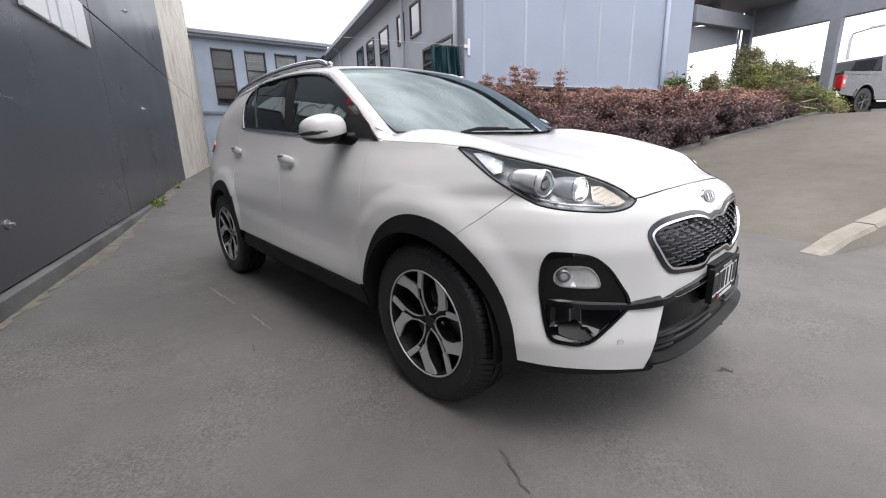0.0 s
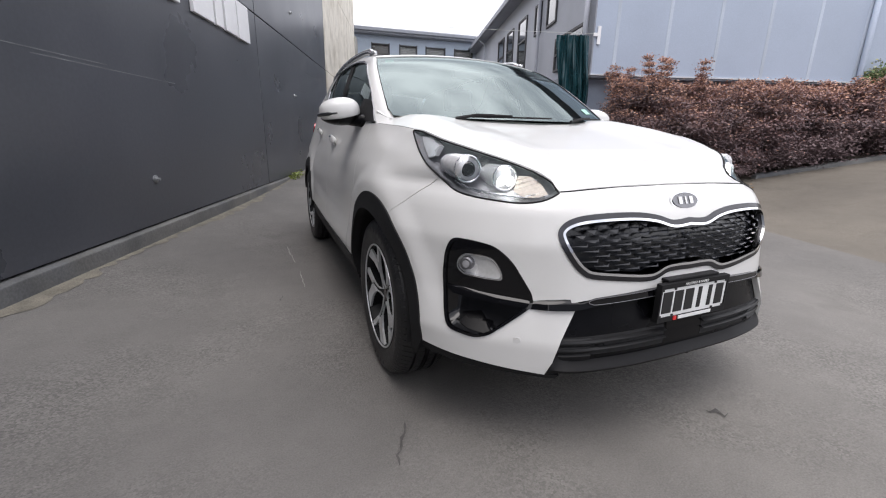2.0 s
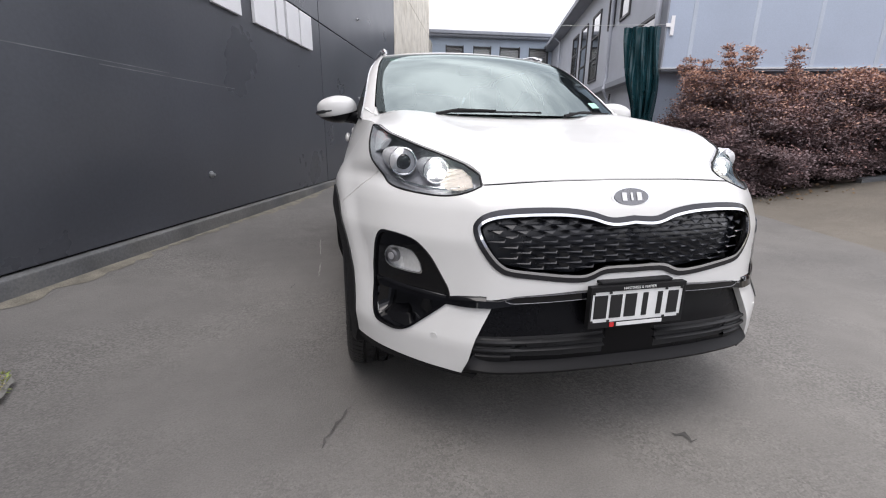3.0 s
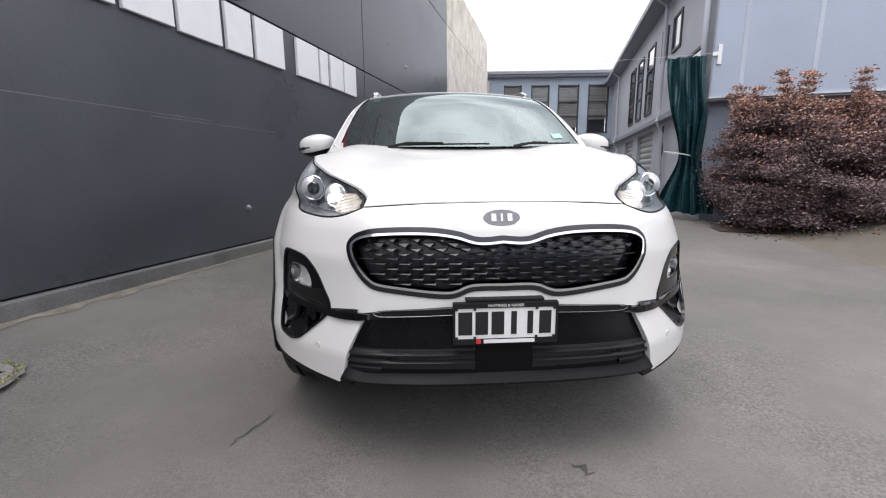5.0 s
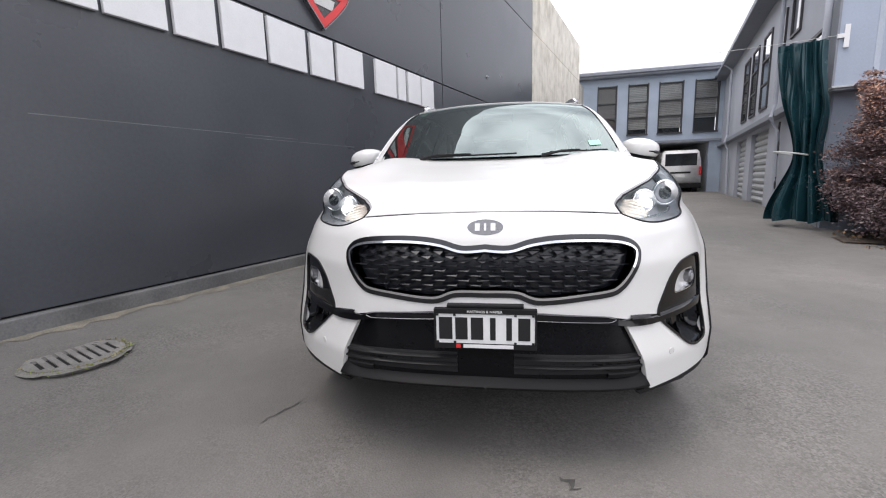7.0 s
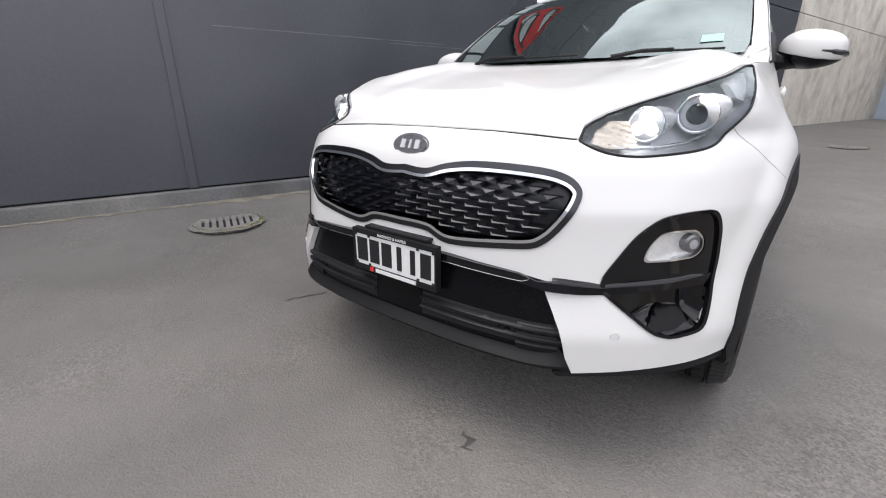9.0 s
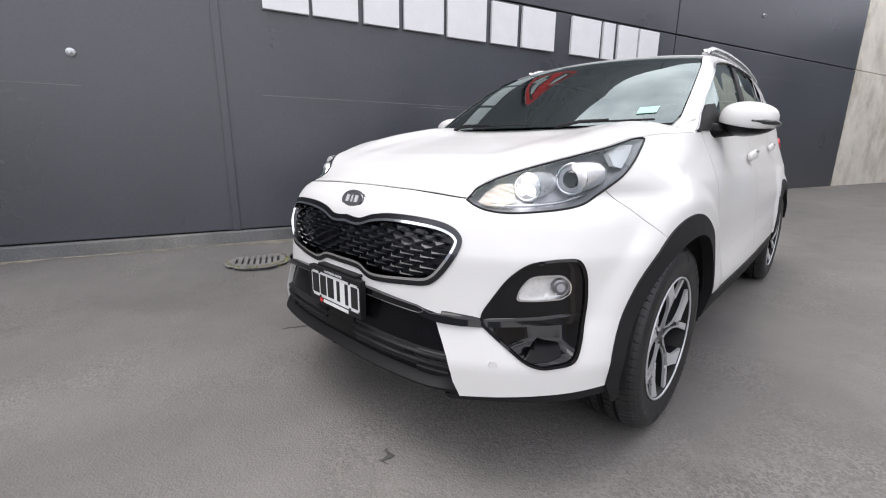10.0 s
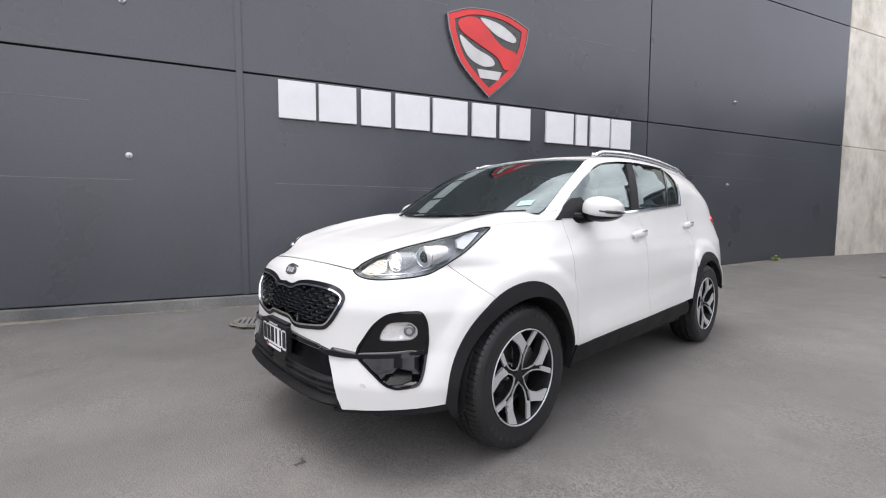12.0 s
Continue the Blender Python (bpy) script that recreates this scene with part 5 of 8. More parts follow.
for s_ in (False, True):
    sur = skin("window_surround", flank, [resample(WIN, 0.04), resample(win_in, 0.04)], "gloss_black", car, step=0.05, thick=0.006, off=0.001, mirror=s_)
    edge_t = np.array(resample([(y, 0.33 * float(WIN_TOP(y))) for y in np.linspace(0.345, 2.18, 120)], 0.03, False))
    e_n = np.gradient(edge_t, axis=0)
    e_n = np.stack([-e_n[:, 1], e_n[:, 0]], 1) / np.linalg.norm(e_n, axis=1)[:, None] * 0.0045
    skin("window_trim", flank, [[(p[0], p[1] / 0.33) for p in edge_t + e_n] + [(p[0], p[1] / 0.33) for p in (edge_t - e_n)[::-1]]], "satin_chrome", sur, step=0.06, thick=0.006, off=0.010, mirror=s_)
    skin("front_window", flank, [[(0.44, 0.05), (0.48, 0.64), (0.59, 0.81), (0.72, 0.85), (0.90, 0.862), (1.10, 0.878), (1.35, 0.897), (1.515, 0.900), (1.315, 0.05)]], "clear_glass", sur, step=0.1, off=-0.004, mirror=s_, label="clear front door glass")
    skin("rear_side_window", flank, [[(1.43, 0.05), (1.605, 0.900), (1.75, 0.903), (2.05, 0.902), (2.215, 0.880), (2.13, 0.45), (2.03, 0.05)]], "tinted_glass", sur, step=0.1, off=-0.004, mirror=s_, label="dark tinted rear door glass")
    skin("quarter_window", flank, [[(2.05, 0.05), (2.15, 0.45), (2.235, 0.870), (2.33, 0.79), (2.378, 0.63), (2.365, 0.33), (2.335, 0.05)]], "tinted_glass", sur, step=0.1, off=-0.004, mirror=s_)
    skin("centre_pillar", flank, [[(1.30, 0.03), (1.50, 0.88), (1.61, 0.89), (1.44, 0.03)]], "black_plastic", sur, step=0.06, thick=0.006, off=0.002, mirror=s_)
    skin("window_divider", flank, [[(2.025, 0.03), (2.125, 0.45), (2.212, 0.885), (2.236, 0.875), (2.15, 0.45), (2.05, 0.03)]], "gloss_black", sur, step=0.06, thick=0.006, off=0.003, mirror=s_)
    skin("window_trim", flank, [[(y, -0.012) for y in np.linspace(0.42, 2.37, 26)] + [(2.415, 0.30), (2.43, 0.58), (2.415, 0.58), (2.397, 0.30), (2.36, 0.04)] + [(y, 0.026) for y in np.linspace(2.33, 0.44, 26)]], "chrome", sur, step=0.06, thick=0.006, off=0.007, mirror=s_, label="bright window trim")
    # roof rail
    sg = -1 if s_ else 1
    bm = bmesh.new()
    pts, rad = [], []
    for k in np.linspace(0, 1, 26):
        t = 3.45 + 4.1 * k
        h = 0.026 * min(1, k / 0.08, (1 - k) / 0.12) ** 0.7
        pts.append(Vector(top(0.935, t, 0.006 + h)))
        rad.append(0.019 + 0.004 * math.sin(math.pi * k))
    add_tube(bm, pts, 0.016, 8, True, rad)
    for k in (0.02, 0.5, 0.95):
        q = Vector(top(0.935, 3.45 + 4.1 * k, 0.0))
        add_box(bm, q - Vector((0.012, 0.05, 0.0)), q + Vector((0.012, 0.05, 0.028)))
    bmesh.ops.scale(bm, vec=(sg, 1, 1), verts=bm.verts)
    bmesh.ops.recalc_face_normals(bm, faces=bm.faces)
    part("roof_rail", bm, "satin_chrome", car, "silver roof rail", smooth=True)

    # door mirror
    def shell(rx, ry, rz, cut, n=20, m=14, pw=2.6):
        bm = bmesh.new()
        rows_ = []
        for i in range(m + 1):
            th = math.pi * i / m
            ring = []
            for j_ in range(n):
                ph = 2 * math.pi * j_ / n
                cx, cy = math.cos(ph), math.sin(ph)
                e = 2 / pw
                x = rx * math.sin(th) ** e * (abs(cx) ** e) * (1 if cx >= 0 else -1)
                y = ry * math.sin(th) ** e * (abs(cy) ** e) * (1 if cy >= 0 else -1)
                z_ = rz * (abs(math.cos(th)) ** e) * (1 if math.cos(th) >= 0 else -1)
                ring.append(bm.verts.new((x, min(y, cut), z_)))
            rows_.append(ring)
        for r0, r1 in zip(rows_, rows_[1:]):
            for j_ in range(n):
                bm.faces.new((r0[j_], r0[(j_ + 1) % n], r1[(j_ + 1) % n], r1[j_]))
        bmesh.ops.remove_doubles(bm, verts=bm.verts, dist=0.0005)
        return bm
    mc = Matrix.Translation((0.884, 0.668, 1.172)) @ pose(0, 0, 0, 0, 4, 10)

    def put(bm):
        for v_ in bm.verts:           # the housing narrows to its outer end
            v_.co.z *= 1 - 0.22 * max(0, v_.co.x / 0.14)
        bmesh.ops.transform(bm, matrix=Matrix.Diagonal((sg, 1, 1, 1)) @ mc, verts=bm.verts)
        bmesh.ops.recalc_face_normals(bm, faces=bm.faces)
        return bm
    mir = part("door_mirror", put(shell(0.110, 0.108, 0.072, 0.055)), "white_paint", car, "white door mirror with black base", smooth=True)
    low = shell(0.113, 0.111, 0.075, 0.058)
    bmesh.ops.bisect_plane(low, geom=low.verts[:] + low.edges[:] + low.faces[:], plane_co=(0, 0, -0.025), plane_no=(0.14, -0.16, 1), clear_outer=True)
    part("mirror_base", put(low), "panel_black", mir, smooth=True)
    sl = bmesh.new()
    add_tube(sl, [(0.012, -0.104, -0.012), (0.060, -0.094, -0.016), (0.094, -0.068, -0.018), (0.110, -0.020, -0.020), (0.110, 0.030, -0.020)], 0.009, 8, True, [0.004, 0.011, 0.012, 0.012, 0.009])
    add_tube(sl, [(0.030, -0.1085, -0.011), (0.062, -0.1005, -0.014), (0.098, -0.0725, -0.016), (0.116, -0.020, -0.018)], 0.003, 6, True, [0.002, 0.004, 0.004, 0.002])
    part("mirror_indicator", put(sl), "dark_glass", mir, smooth=True)
    gl = bmesh.new()
    add_box(gl, (-0.086, 0.050, -0.048), (0.080, 0.054, 0.046))
    part("mirror_glass", put(gl), "chrome", mir)
    arm = bmesh.new()
    add_tube(arm, [(0.735, 0.55, 1.120), (0.785, 0.59, 1.122), (0.84, 0.64, 1.132)], 0.03, 10, True, [0.045, 0.032, 0.034])
    bmesh.ops.scale(arm, vec=(sg, 1, 1), verts=arm.verts)
    bmesh.ops.recalc_face_normals(arm, faces=arm.faces)
    part("mirror_arm", arm, "panel_black", mir, smooth=True)
    skin("mirror_sail", flank, [[(0.375, -0.02), (0.415, 0.38), (0.47, 0.64), (0.56, 0.72), (0.66, 0.55), (0.74, -0.02)]], "black_plastic", mir, step=0.05, thick=0.01, off=0.008, mirror=s_)

    # door handles
    for yh, zh in ((1.300, 1.012), (2.40, 1.066)):
        hd = bmesh.new()
        pts = [Vector(side(yh + dy, zh + dz, o)) for dy, dz, o in ((-0.108, -0.008, 0.002), (-0.085, -0.003, 0.024), (0.0, 0.004, 0.036), (0.085, 0.008, 0.032), (0.112, 0.008, 0.002))]
        add_tube(hd, pts, 0.014, 12, True, [0.012, 0.017, 0.019, 0.018, 0.010])
        for v_ in hd.verts:           # a broad paddle, flatter than it is high
            v_.co.z = zh + (v_.co.z - zh) * 1.35
            v_.co.x -= 0.5 * (v_.co.x - side(v_.co.y, v_.co.z, 0.022)[0])
        bmesh.ops.scale(hd, vec=(sg, 1, 1), verts=hd.verts)
        bmesh.ops.recalc_face_normals(hd, faces=hd.faces)
        hob = part("door_handle", hd, "white_paint", car, "white door handle with a chrome strip", smooth=True)
        st_ = bmesh.new()
        add_tube(st_, [Vector(side(yh + dy, zh + dz, o)) for dy, dz, o in ((-0.05, 0.018, 0.030), (0.03, 0.022, 0.034), (0.085, 0.020, 0.032), (0.112, 0.012, 0.016))], 0.006, 8, True, [0.003, 0.009, 0.011, 0.008])
        bmesh.ops.scale(st_, vec=(sg, 1, 1), verts=st_.verts)
        bmesh.ops.recalc_face_normals(st_, faces=st_.faces)
        part("handle_strip", st_, "chrome", hob, "chrome strip", smooth=True)
        skin("handle_cup", lambda y, z_, o: side(y, z_, o - 0.030 * math.exp(-(((y - yh) / 0.036) ** 2 + ((z_ - zh + 0.012) / 0.030) ** 2))), [[(yh + 0.060 * math.cos(t), zh - 0.012 + 0.050 * math.sin(t)) for t in np.linspace(0, 2 * math.pi, 24, endpoint=False)]], "white_paint", car, step=0.01, off=0.0035, mirror=s_)

# floor pan, wheel wells, cabin
for s_ in (1, -1):
    for yc in (-0.02, RW):
        bm = bmesh.new()
        n_ = 24
        rings = []
        out_, rear_end = (0.872, math.pi + 0.14) if yc < 1 else (0.80, math.pi - 0.35)
        for x in (0.50, out_):
            rings.append([bm.verts.new((x * s_, yc - math.cos(t) * 0.402, 0.36 + math.sin(t) * 0.402)) for t in np.linspace(-0.14, rear_end, n_)])
        for i in range(n_ - 1):
            bm.faces.new((rings[0][i], rings[0][i + 1], rings[1][i + 1], rings[1][i]))
        bm.faces.new(rings[0])
        part("wheel_well", bm, "under", car, smooth=False)
pan = [(-0.62, -0.70), (0.62, -0.70), (0.76, -0.50), (0.50, -0.46), (0.50, 0.46), (0.82, 0.50), (0.80, 2.15), (0.50, 2.2), (0.50, 3.1), (0.75, 3.15), (0.70, 3.35),
       (-0.70, 3.35), (-0.75, 3.15), (-0.50, 3.1), (-0.50, 2.2), (-0.80, 2.15), (-0.82, 0.50), (-0.50, 0.46), (-0.50, -0.46), (-0.76, -0.50)]
bm = prism(pan, 0.10, Matrix(((1, 0, 0, 0), (0, 0, 1, 0), (0, 1, 0, 0.285), (0, 0, 0, 1))))
part("floor_pan", bm, "under", car)
part("bulkhead", box((-0.72, 0.10, 0.32), (0.72, 0.16, 1.02)), "under", car)
part("dashboard", box((-0.68, 0.26, 0.75), (0.68, 0.72, 1.09), bevel=0.06), "dash", car, smooth=False)
bm = bmesh.new()
add_tube(bm, [Vector((-0.37, 0.86, 0.98)) + Vector((math.cos(t) * 0.18, -math.sin(t) * 0.07, math.sin(t) * 0.165)) for t in np.linspace(0, 2 * math.pi, 29)], 0.015, 8, False)
sw = part("steering_wheel", bm, "dash", car, smooth=True)
part("steering_hub", box((-0.45, 0.83, 0.93), (-0.29, 0.88, 1.02), bevel=0.02), "dash", sw)
part("steering_spoke", box((-0.54, 0.845, 0.965), (-0.20, 0.87, 0.99), bevel=0.008), "satin_chrome", sw)
for x0 in (-0.37, 0.37):
    bm = box((x0 - 0.25, 1.10, 0.50), (x0 + 0.25, 1.62, 0.70), bevel=0.06)
    st = part("front_seat", bm, "seat", car)
    bm = box((-0.25, -0.06, 0.0), (0.25, 0.08, 0.62), bevel=0.055)
    bmesh.ops.transform(bm, matrix=pose(x0, 1.60, 0.62, -16, 0, 0), verts=bm.verts)
    part("seat_back", bm, "seat", st)
    bm = box((-0.13, -0.05, 0.0), (0.13, 0.05, 0.19), bevel=0.04)
    bmesh.ops.transform(bm, matrix=pose(x0, 1.79, 1.255, -10, 0, 0), verts=bm.verts)
    part("headrest", bm, "seat", st)
part("rear_seat", box((-0.62, 2.30, 0.50), (0.62, 2.55, 1.20), bevel=0.07), "seat", car)
part("cabin_floor", box((-0.70, 0.2, 0.32), (0.70, 3.2, 0.36)), "dash", car)
hl_ = [(w, 3.1) for w in np.linspace(-0.95, 0.95, 12)] + [(w, 7.9) for w in np.linspace(0.95, -0.95, 12)]
skin("head_lining", top, [resample(hl_, 0.2)], "lining", car, step=0.15, off=-0.03)
bm = box((-0.11, -0.02, -0.03), (0.11, 0.02, 0.03), bevel=0.015)
bmesh.ops.transform(bm, matrix=Matrix.Translation((0, 0.90, 1.44)), verts=bm.verts)
part("rear_view_mirror", bm, "dash", car)
skin("inspection_label", top, [[(0.73, 0.46), (0.83, 0.49), (0.83, 0.66), (0.73, 0.63)]], "sticker", screen, off=0.001, label="pale green inspection label")
skin("label_card", top, [[(-0.88, 2.45), (-0.80, 2.45), (-0.80, 2.75), (-0.88, 2.75)]], "sticker", screen, off=-0.008)

# wheels
def wheel():
    w = new("wheel")
    w.parent = car
    R, RI, W = 0.355, 0.235, 0.112
    prof = [(RI - 0.012, W - 0.012), (RI + 0.004, W - 0.005), (RI + 0.022, W + 0.002), (RI + 0.030, W + 0.0005), (0.285, W + 0.006), (0.312, W + 0.005), (0.316, W + 0.002), (0.330, W - 0.002), (0.342, W - 0.014), (0.3485, W - 0.032), (R, 0.060),
            (R, 0.056), (0.344, 0.054), (0.344, 0.046), (R, 0.044), (R, 0.012), (0.344, 0.010), (0.344, 0.003), (R, 0.001)]
    prof = prof + [(r, -x * 0.86) for r, x in prof[::-1]]
    m_, turns = len(prof), []
    for i in range(78):
        turns += [((i + k) / 78, k in (0.04, 0.15)) for k in (0.0, 0.04, 0.15, 0.19, 0.46, 0.73)]
    n = len(turns)
    v, f = [], []
    for t, cut in turns:
        for k, (r, x) in enumerate(prof):
            skew = 0.006 * (abs(x) - 0.05) / 0.06 if abs(x) > 0.05 else 0.0      # sipes run aslant across the shoulder
            rr = r - 0.005 if cut and r > 0.340 and (abs(x) > 0.058 or 0.010 < abs(x) < 0.044) else r
            v.append((x, rr * math.cos(2 * math.pi * (t + skew)), rr * math.sin(2 * math.pi * (t + skew))))
    for i in range(n):
        for k in range(m_ - 1):
            f.append((i * m_ + k, i * m_ + k + 1, ((i + 1) % n) * m_ + k + 1, ((i + 1) % n) * m_ + k))
    tyre = raw("tyre", v, f, "rubber", w, "black tyre with moulded tread", smooth=False)
    tyre.data.polygons.foreach_set("use_smooth", [k < 7 or k > m_ - 9 for i in range(n) for k in range(m_ - 1)])
    # raised moulding on the sidewall
    for a0, a1, h_ in ((22, 66, 0.009), (205, 250, 0.009), (285, 312, 0.006)):
        for k in np.linspace(a0, a1, 6):
            t = radians(k)
            bm = bmesh.new()
            add_box(bm, (-0.0015, -0.0065, -h_), (0.0015, 0.0065, h_), Matrix.Translation((W + 0.0058, 0.297 * math.cos(t), 0.297 * math.sin(t))) @ Matrix.Rotation(t - math.pi / 2, 4, "X"))
            part("sidewall_marking", bm, "sidewall_grey", tyre)
    # barrel
    prof = [(RI + 0.004, W - 0.006), (RI - 0.004, W - 0.002), (RI - 0.010, W - 0.010), (RI - 0.016, W - 0.03), (RI - 0.026, 0.02), (RI - 0.022, -0.10)]
    v, f = [], []
    n = 72
    for i in range(n):
        t = 2 * math.pi * i / n
        v += [(x, r * math.cos(t), r * math.sin(t)) for r, x in prof]
    for i in range(n):
        for k in range(len(prof) - 1):
            f.append((i * 6 + k, i * 6 + k + 1, ((i + 1) % n) * 6 + k + 1, ((i + 1) % n) * 6 + k))
    rim = raw("rim", v, f, "rim_dark", w, "alloy rim with machined spokes and black pockets", smooth=True)
    bm = bmesh.new()
    add_tube(bm, [(W - 0.003, (RI - 0.004) * math.cos(t), (RI - 0.004) * math.sin(t)) for t in np.linspace(0, 2 * math.pi, 73)], 0.0042, 6, False)
    part("rim_edge", bm, "rim_face", rim, smooth=True)

    def plate_(pts, x0, x1, name, material, parent):
        """pts: (radius, degrees); a bar between two depths that leans in to the hub."""
        tris, flat = fill([[(r * math.cos(radians(d)), r * math.sin(radians(d))) for r, d in pts]])
        bm = bmesh.new()
        fronts, backs = ([bm.verts.new((x - 0.026 * max(0.0, 1 - math.hypot(*p) / RI) ** 1.2, *p)) for p in flat] for x in (x1, x0))
        edges = set()
        for t in tris:
            bm.faces.new([fronts[i] for i in t])
            edges |= {(t[0], t[1]), (t[1], t[2]), (t[2], t[0])}
        for i, j in edges:
            if (j, i) not in edges:
                bm.faces.new((fronts[j], fronts[i], backs[i], backs[j]))
        bmesh.ops.recalc_face_normals(bm, faces=bm.faces)
        return part(name, bm, material, parent)
    E_ = RI - 0.006
    for s in range(5):
        d = 72 * s
        # a black body; on it a broad and a thin machined arm that part like a Y, and bright edges that run in to the hub
        sp = plate_([(0.030, d - 36), (0.044, d - 23), (0.066, d - 11), (0.095, d - 8), (0.125, d - 10.5), (0.150, d - 13.0), (E_, d - 20.5), (E_, d - 12.5), (0.158, d - 4.0), (0.168, d + 2.0), (E_, d + 15.5), (E_, d + 33.5), (0.165, d + 20.0),
                     (0.130, d + 13.0), (0.100, d + 8.5), (0.066, d + 11), (0.044, d + 23), (0.030, d + 36)], W - 0.060, W - 0.018, "spoke", "rim_dark", rim)
        plate_([(0.118, d + 2.5), (0.104, d + 8.0), (0.130, d + 12.5), (0.165, d + 19.6), (E_, d + 33.2), (E_, d + 16.0), (0.172, d + 3.0), (0.160, d - 2.5), (0.150, d - 1.0)], W - 0.022, W - 0.008, "spoke_face", "rim_face", sp)
        plate_([(0.150, d - 12.6), (0.150, d - 5.5), (0.158, d - 4.4), (E_, d - 13.0), (E_, d - 20.0)], W - 0.022, W - 0.008, "spoke_face", "rim_face", sp)
        for sd, tail in ((1, [(0.104, 7.6), (0.104, 5.2)]), (-1, [(0.095, 8.0), (0.125, 10.4), (0.151, 12.6), (0.151, 10.4), (0.125, 7.9), (0.095, 5.3)])):
            plate_([(r, d + sd * g) for r, g in [(0.031, 36), (0.044, 22.6), (0.066, 10.8)] + tail + [(0.066, 7.2), (0.047, 17.0), (0.036, 36)]], W - 0.022, W - 0.011, "spoke_edge", "rim_face", sp)
        bm = bmesh.new()
        t = radians(d + 36)
        add_tube(bm, [(0.03, 0.060 * math.cos(t), 0.060 * math.sin(t)), (W - 0.058, 0.060 * math.cos(t), 0.060 * math.sin(t))], 0.010, 6)
        part("wheel_nut", bm, "satin_chrome", rim)
    bm = bmesh.new()
    add_tube(bm, [(0.0, 0, 0), (W - 0.044, 0, 0), (W - 0.036, 0, 0)], 0.031, 24, True, [0.045, 0.031, 0.027])
    part("centre_cap", bm, "gloss_black", rim)
    bm = bmesh.new()
    add_tube(bm, [(0.0, 0, 0), (0.022, 0, 0)], 0.155, 40)
    part("brake_disc", bm, "brake", w)
    bm = box((0.0, -0.05, 0.075), (0.05, 0.06, 0.165), bevel=0.012)
    bmesh.ops.rotate(bm, matrix=Matrix.Rotation(radians(-75), 3, "X"), verts=bm.verts)
    part("brake_caliper", bm, "brake", w)
    return w


w0 = wheel()
STEER = 0
w0.matrix_basis = pose(0.765, -0.022, 0.355, 10, 0, STEER)
copy_thing(w0, pose(0.735, RW, 0.355, 58, 0, 0))
copy_thing(w0, pose(-0.768, -0.038, 0.355, 38, 0, 180 + STEER))
copy_thing(w0, pose(-0.738, RW, 0.355, 16, 0, 180))


# ---- the yard: u runs along the dark wall, d away from it ----
YARD = pose(-3.14, 0, 0, 0, 0, 71.5)


def yd(u, d, z=0.0):
    return YARD @ Vector((u, -d, z))


def lift(u, d):
    """Height of the ground."""
    z = 0.19 * ease(u, 4.5, 11.0) * (1 - ease(d, 5.5, 7.5))
    z += 0.085 * ease(1.3 - d, 0, 1.3)
    r = 0.15 * max(0.0, min(d, 16.8) - 6.45)
    r = r - 0.05 * ease(d, 6.0, 7.2) * (1 - ease(d, 7.2, 9.0))
    z += max(0.0, r) * ease(u, 1.10, 1.26) if d > 6.4 else 0.0
    return z


def axis(stops):
    out = []
    for (a, b, s) in stops:
        out += list(np.arange(a, b - 1e-6, s))
    return out + [stops[-1][1]]


us = axis([(-500, -100, 100), (-100, -20, 20), (-20, -6, 2), (-6, 1.0, 0.5), (1.0, 1.4, 0.05), (1.4, 12, 0.4), (12, 30, 1.5), (30, 100, 20), (100, 600, 100)])
ds = axis([(-500, -100, 100), (-100, 0, 25), (0, 1.6, 0.2), (1.6, 5.8, 0.42), (5.8, 9.4, 0.2), (9.4, 21, 0.8), (21, 50, 6), (50, 100, 25), (100, 600, 100)])
v = [tuple(yd(u, d, lift(u, d))) for u in us for d in ds]
nd = len(ds)
gf, gm = [], []
for i in range(len(us) - 1):
    for j in range(nd - 1):
        gf.append((i * nd + j, i * nd + j + 1, (i + 1) * nd + j + 1, (i + 1) * nd + j))
        uc, dc = (us[i] + us[i + 1]) / 2, (ds[j] + ds[j + 1]) / 2
        gm.append(1 if (dc > 6.5 and uc > 1.2) else 0)
ground = tagged(raw("ground", v, gf, "asphalt", None, "", True), "worn grey asphalt yard with stains and fine cracks", "ground", kind="structure")
ground.data.materials.append(M["ramp_asphalt"])
ground.data.polygons.foreach_set("material_index", gm)


def yard_box(name, lo, hi, material, parent=None, label="", bevel=0.0):
    """lo, hi as (u, d, z)."""
    return part(name, box((lo[0], -hi[1], lo[2]), (hi[0], -lo[1], hi[2]), YARD, bevel), material, parent, label)


# ---- dark panel wall ----
wall_west = thing("wall_west", "dark charcoal painted panel wall with recessed joints", "wall", kind="structure")
yard_box("wall_core", (-9.0, -0.30, 0.0), (12.33, -0.035, 7.1), "joint", wall_west)
COLS = [-9.0, -4.6, -0.10, 6.28, 12.36]
for c0, c1 in zip(COLS, COLS[1:]):
    for z0, z1 in ((0.21, 2.79), (2.79, 5.43), (5.43, 7.1)):
        yard_box("panel", (c0 + 0.012, -0.035, z0 + 0.010), (c1 - 0.012, 0.0, z1 - 0.010), "dark_wall", wall_west, bevel=0.006)
# a flat cover strip over the widest joint
yard_box("joint_cover", (-0.135, -0.002, 0.215), (-0.065, 0.016, 7.1), "dark_wall", wall_west, bevel=0.004)
# plinth
yard_box("plinth", (-9.0, -0.2, -0.1), (12.33, 0.07, 0.205), "plinth", wall_west, bevel=0.008)
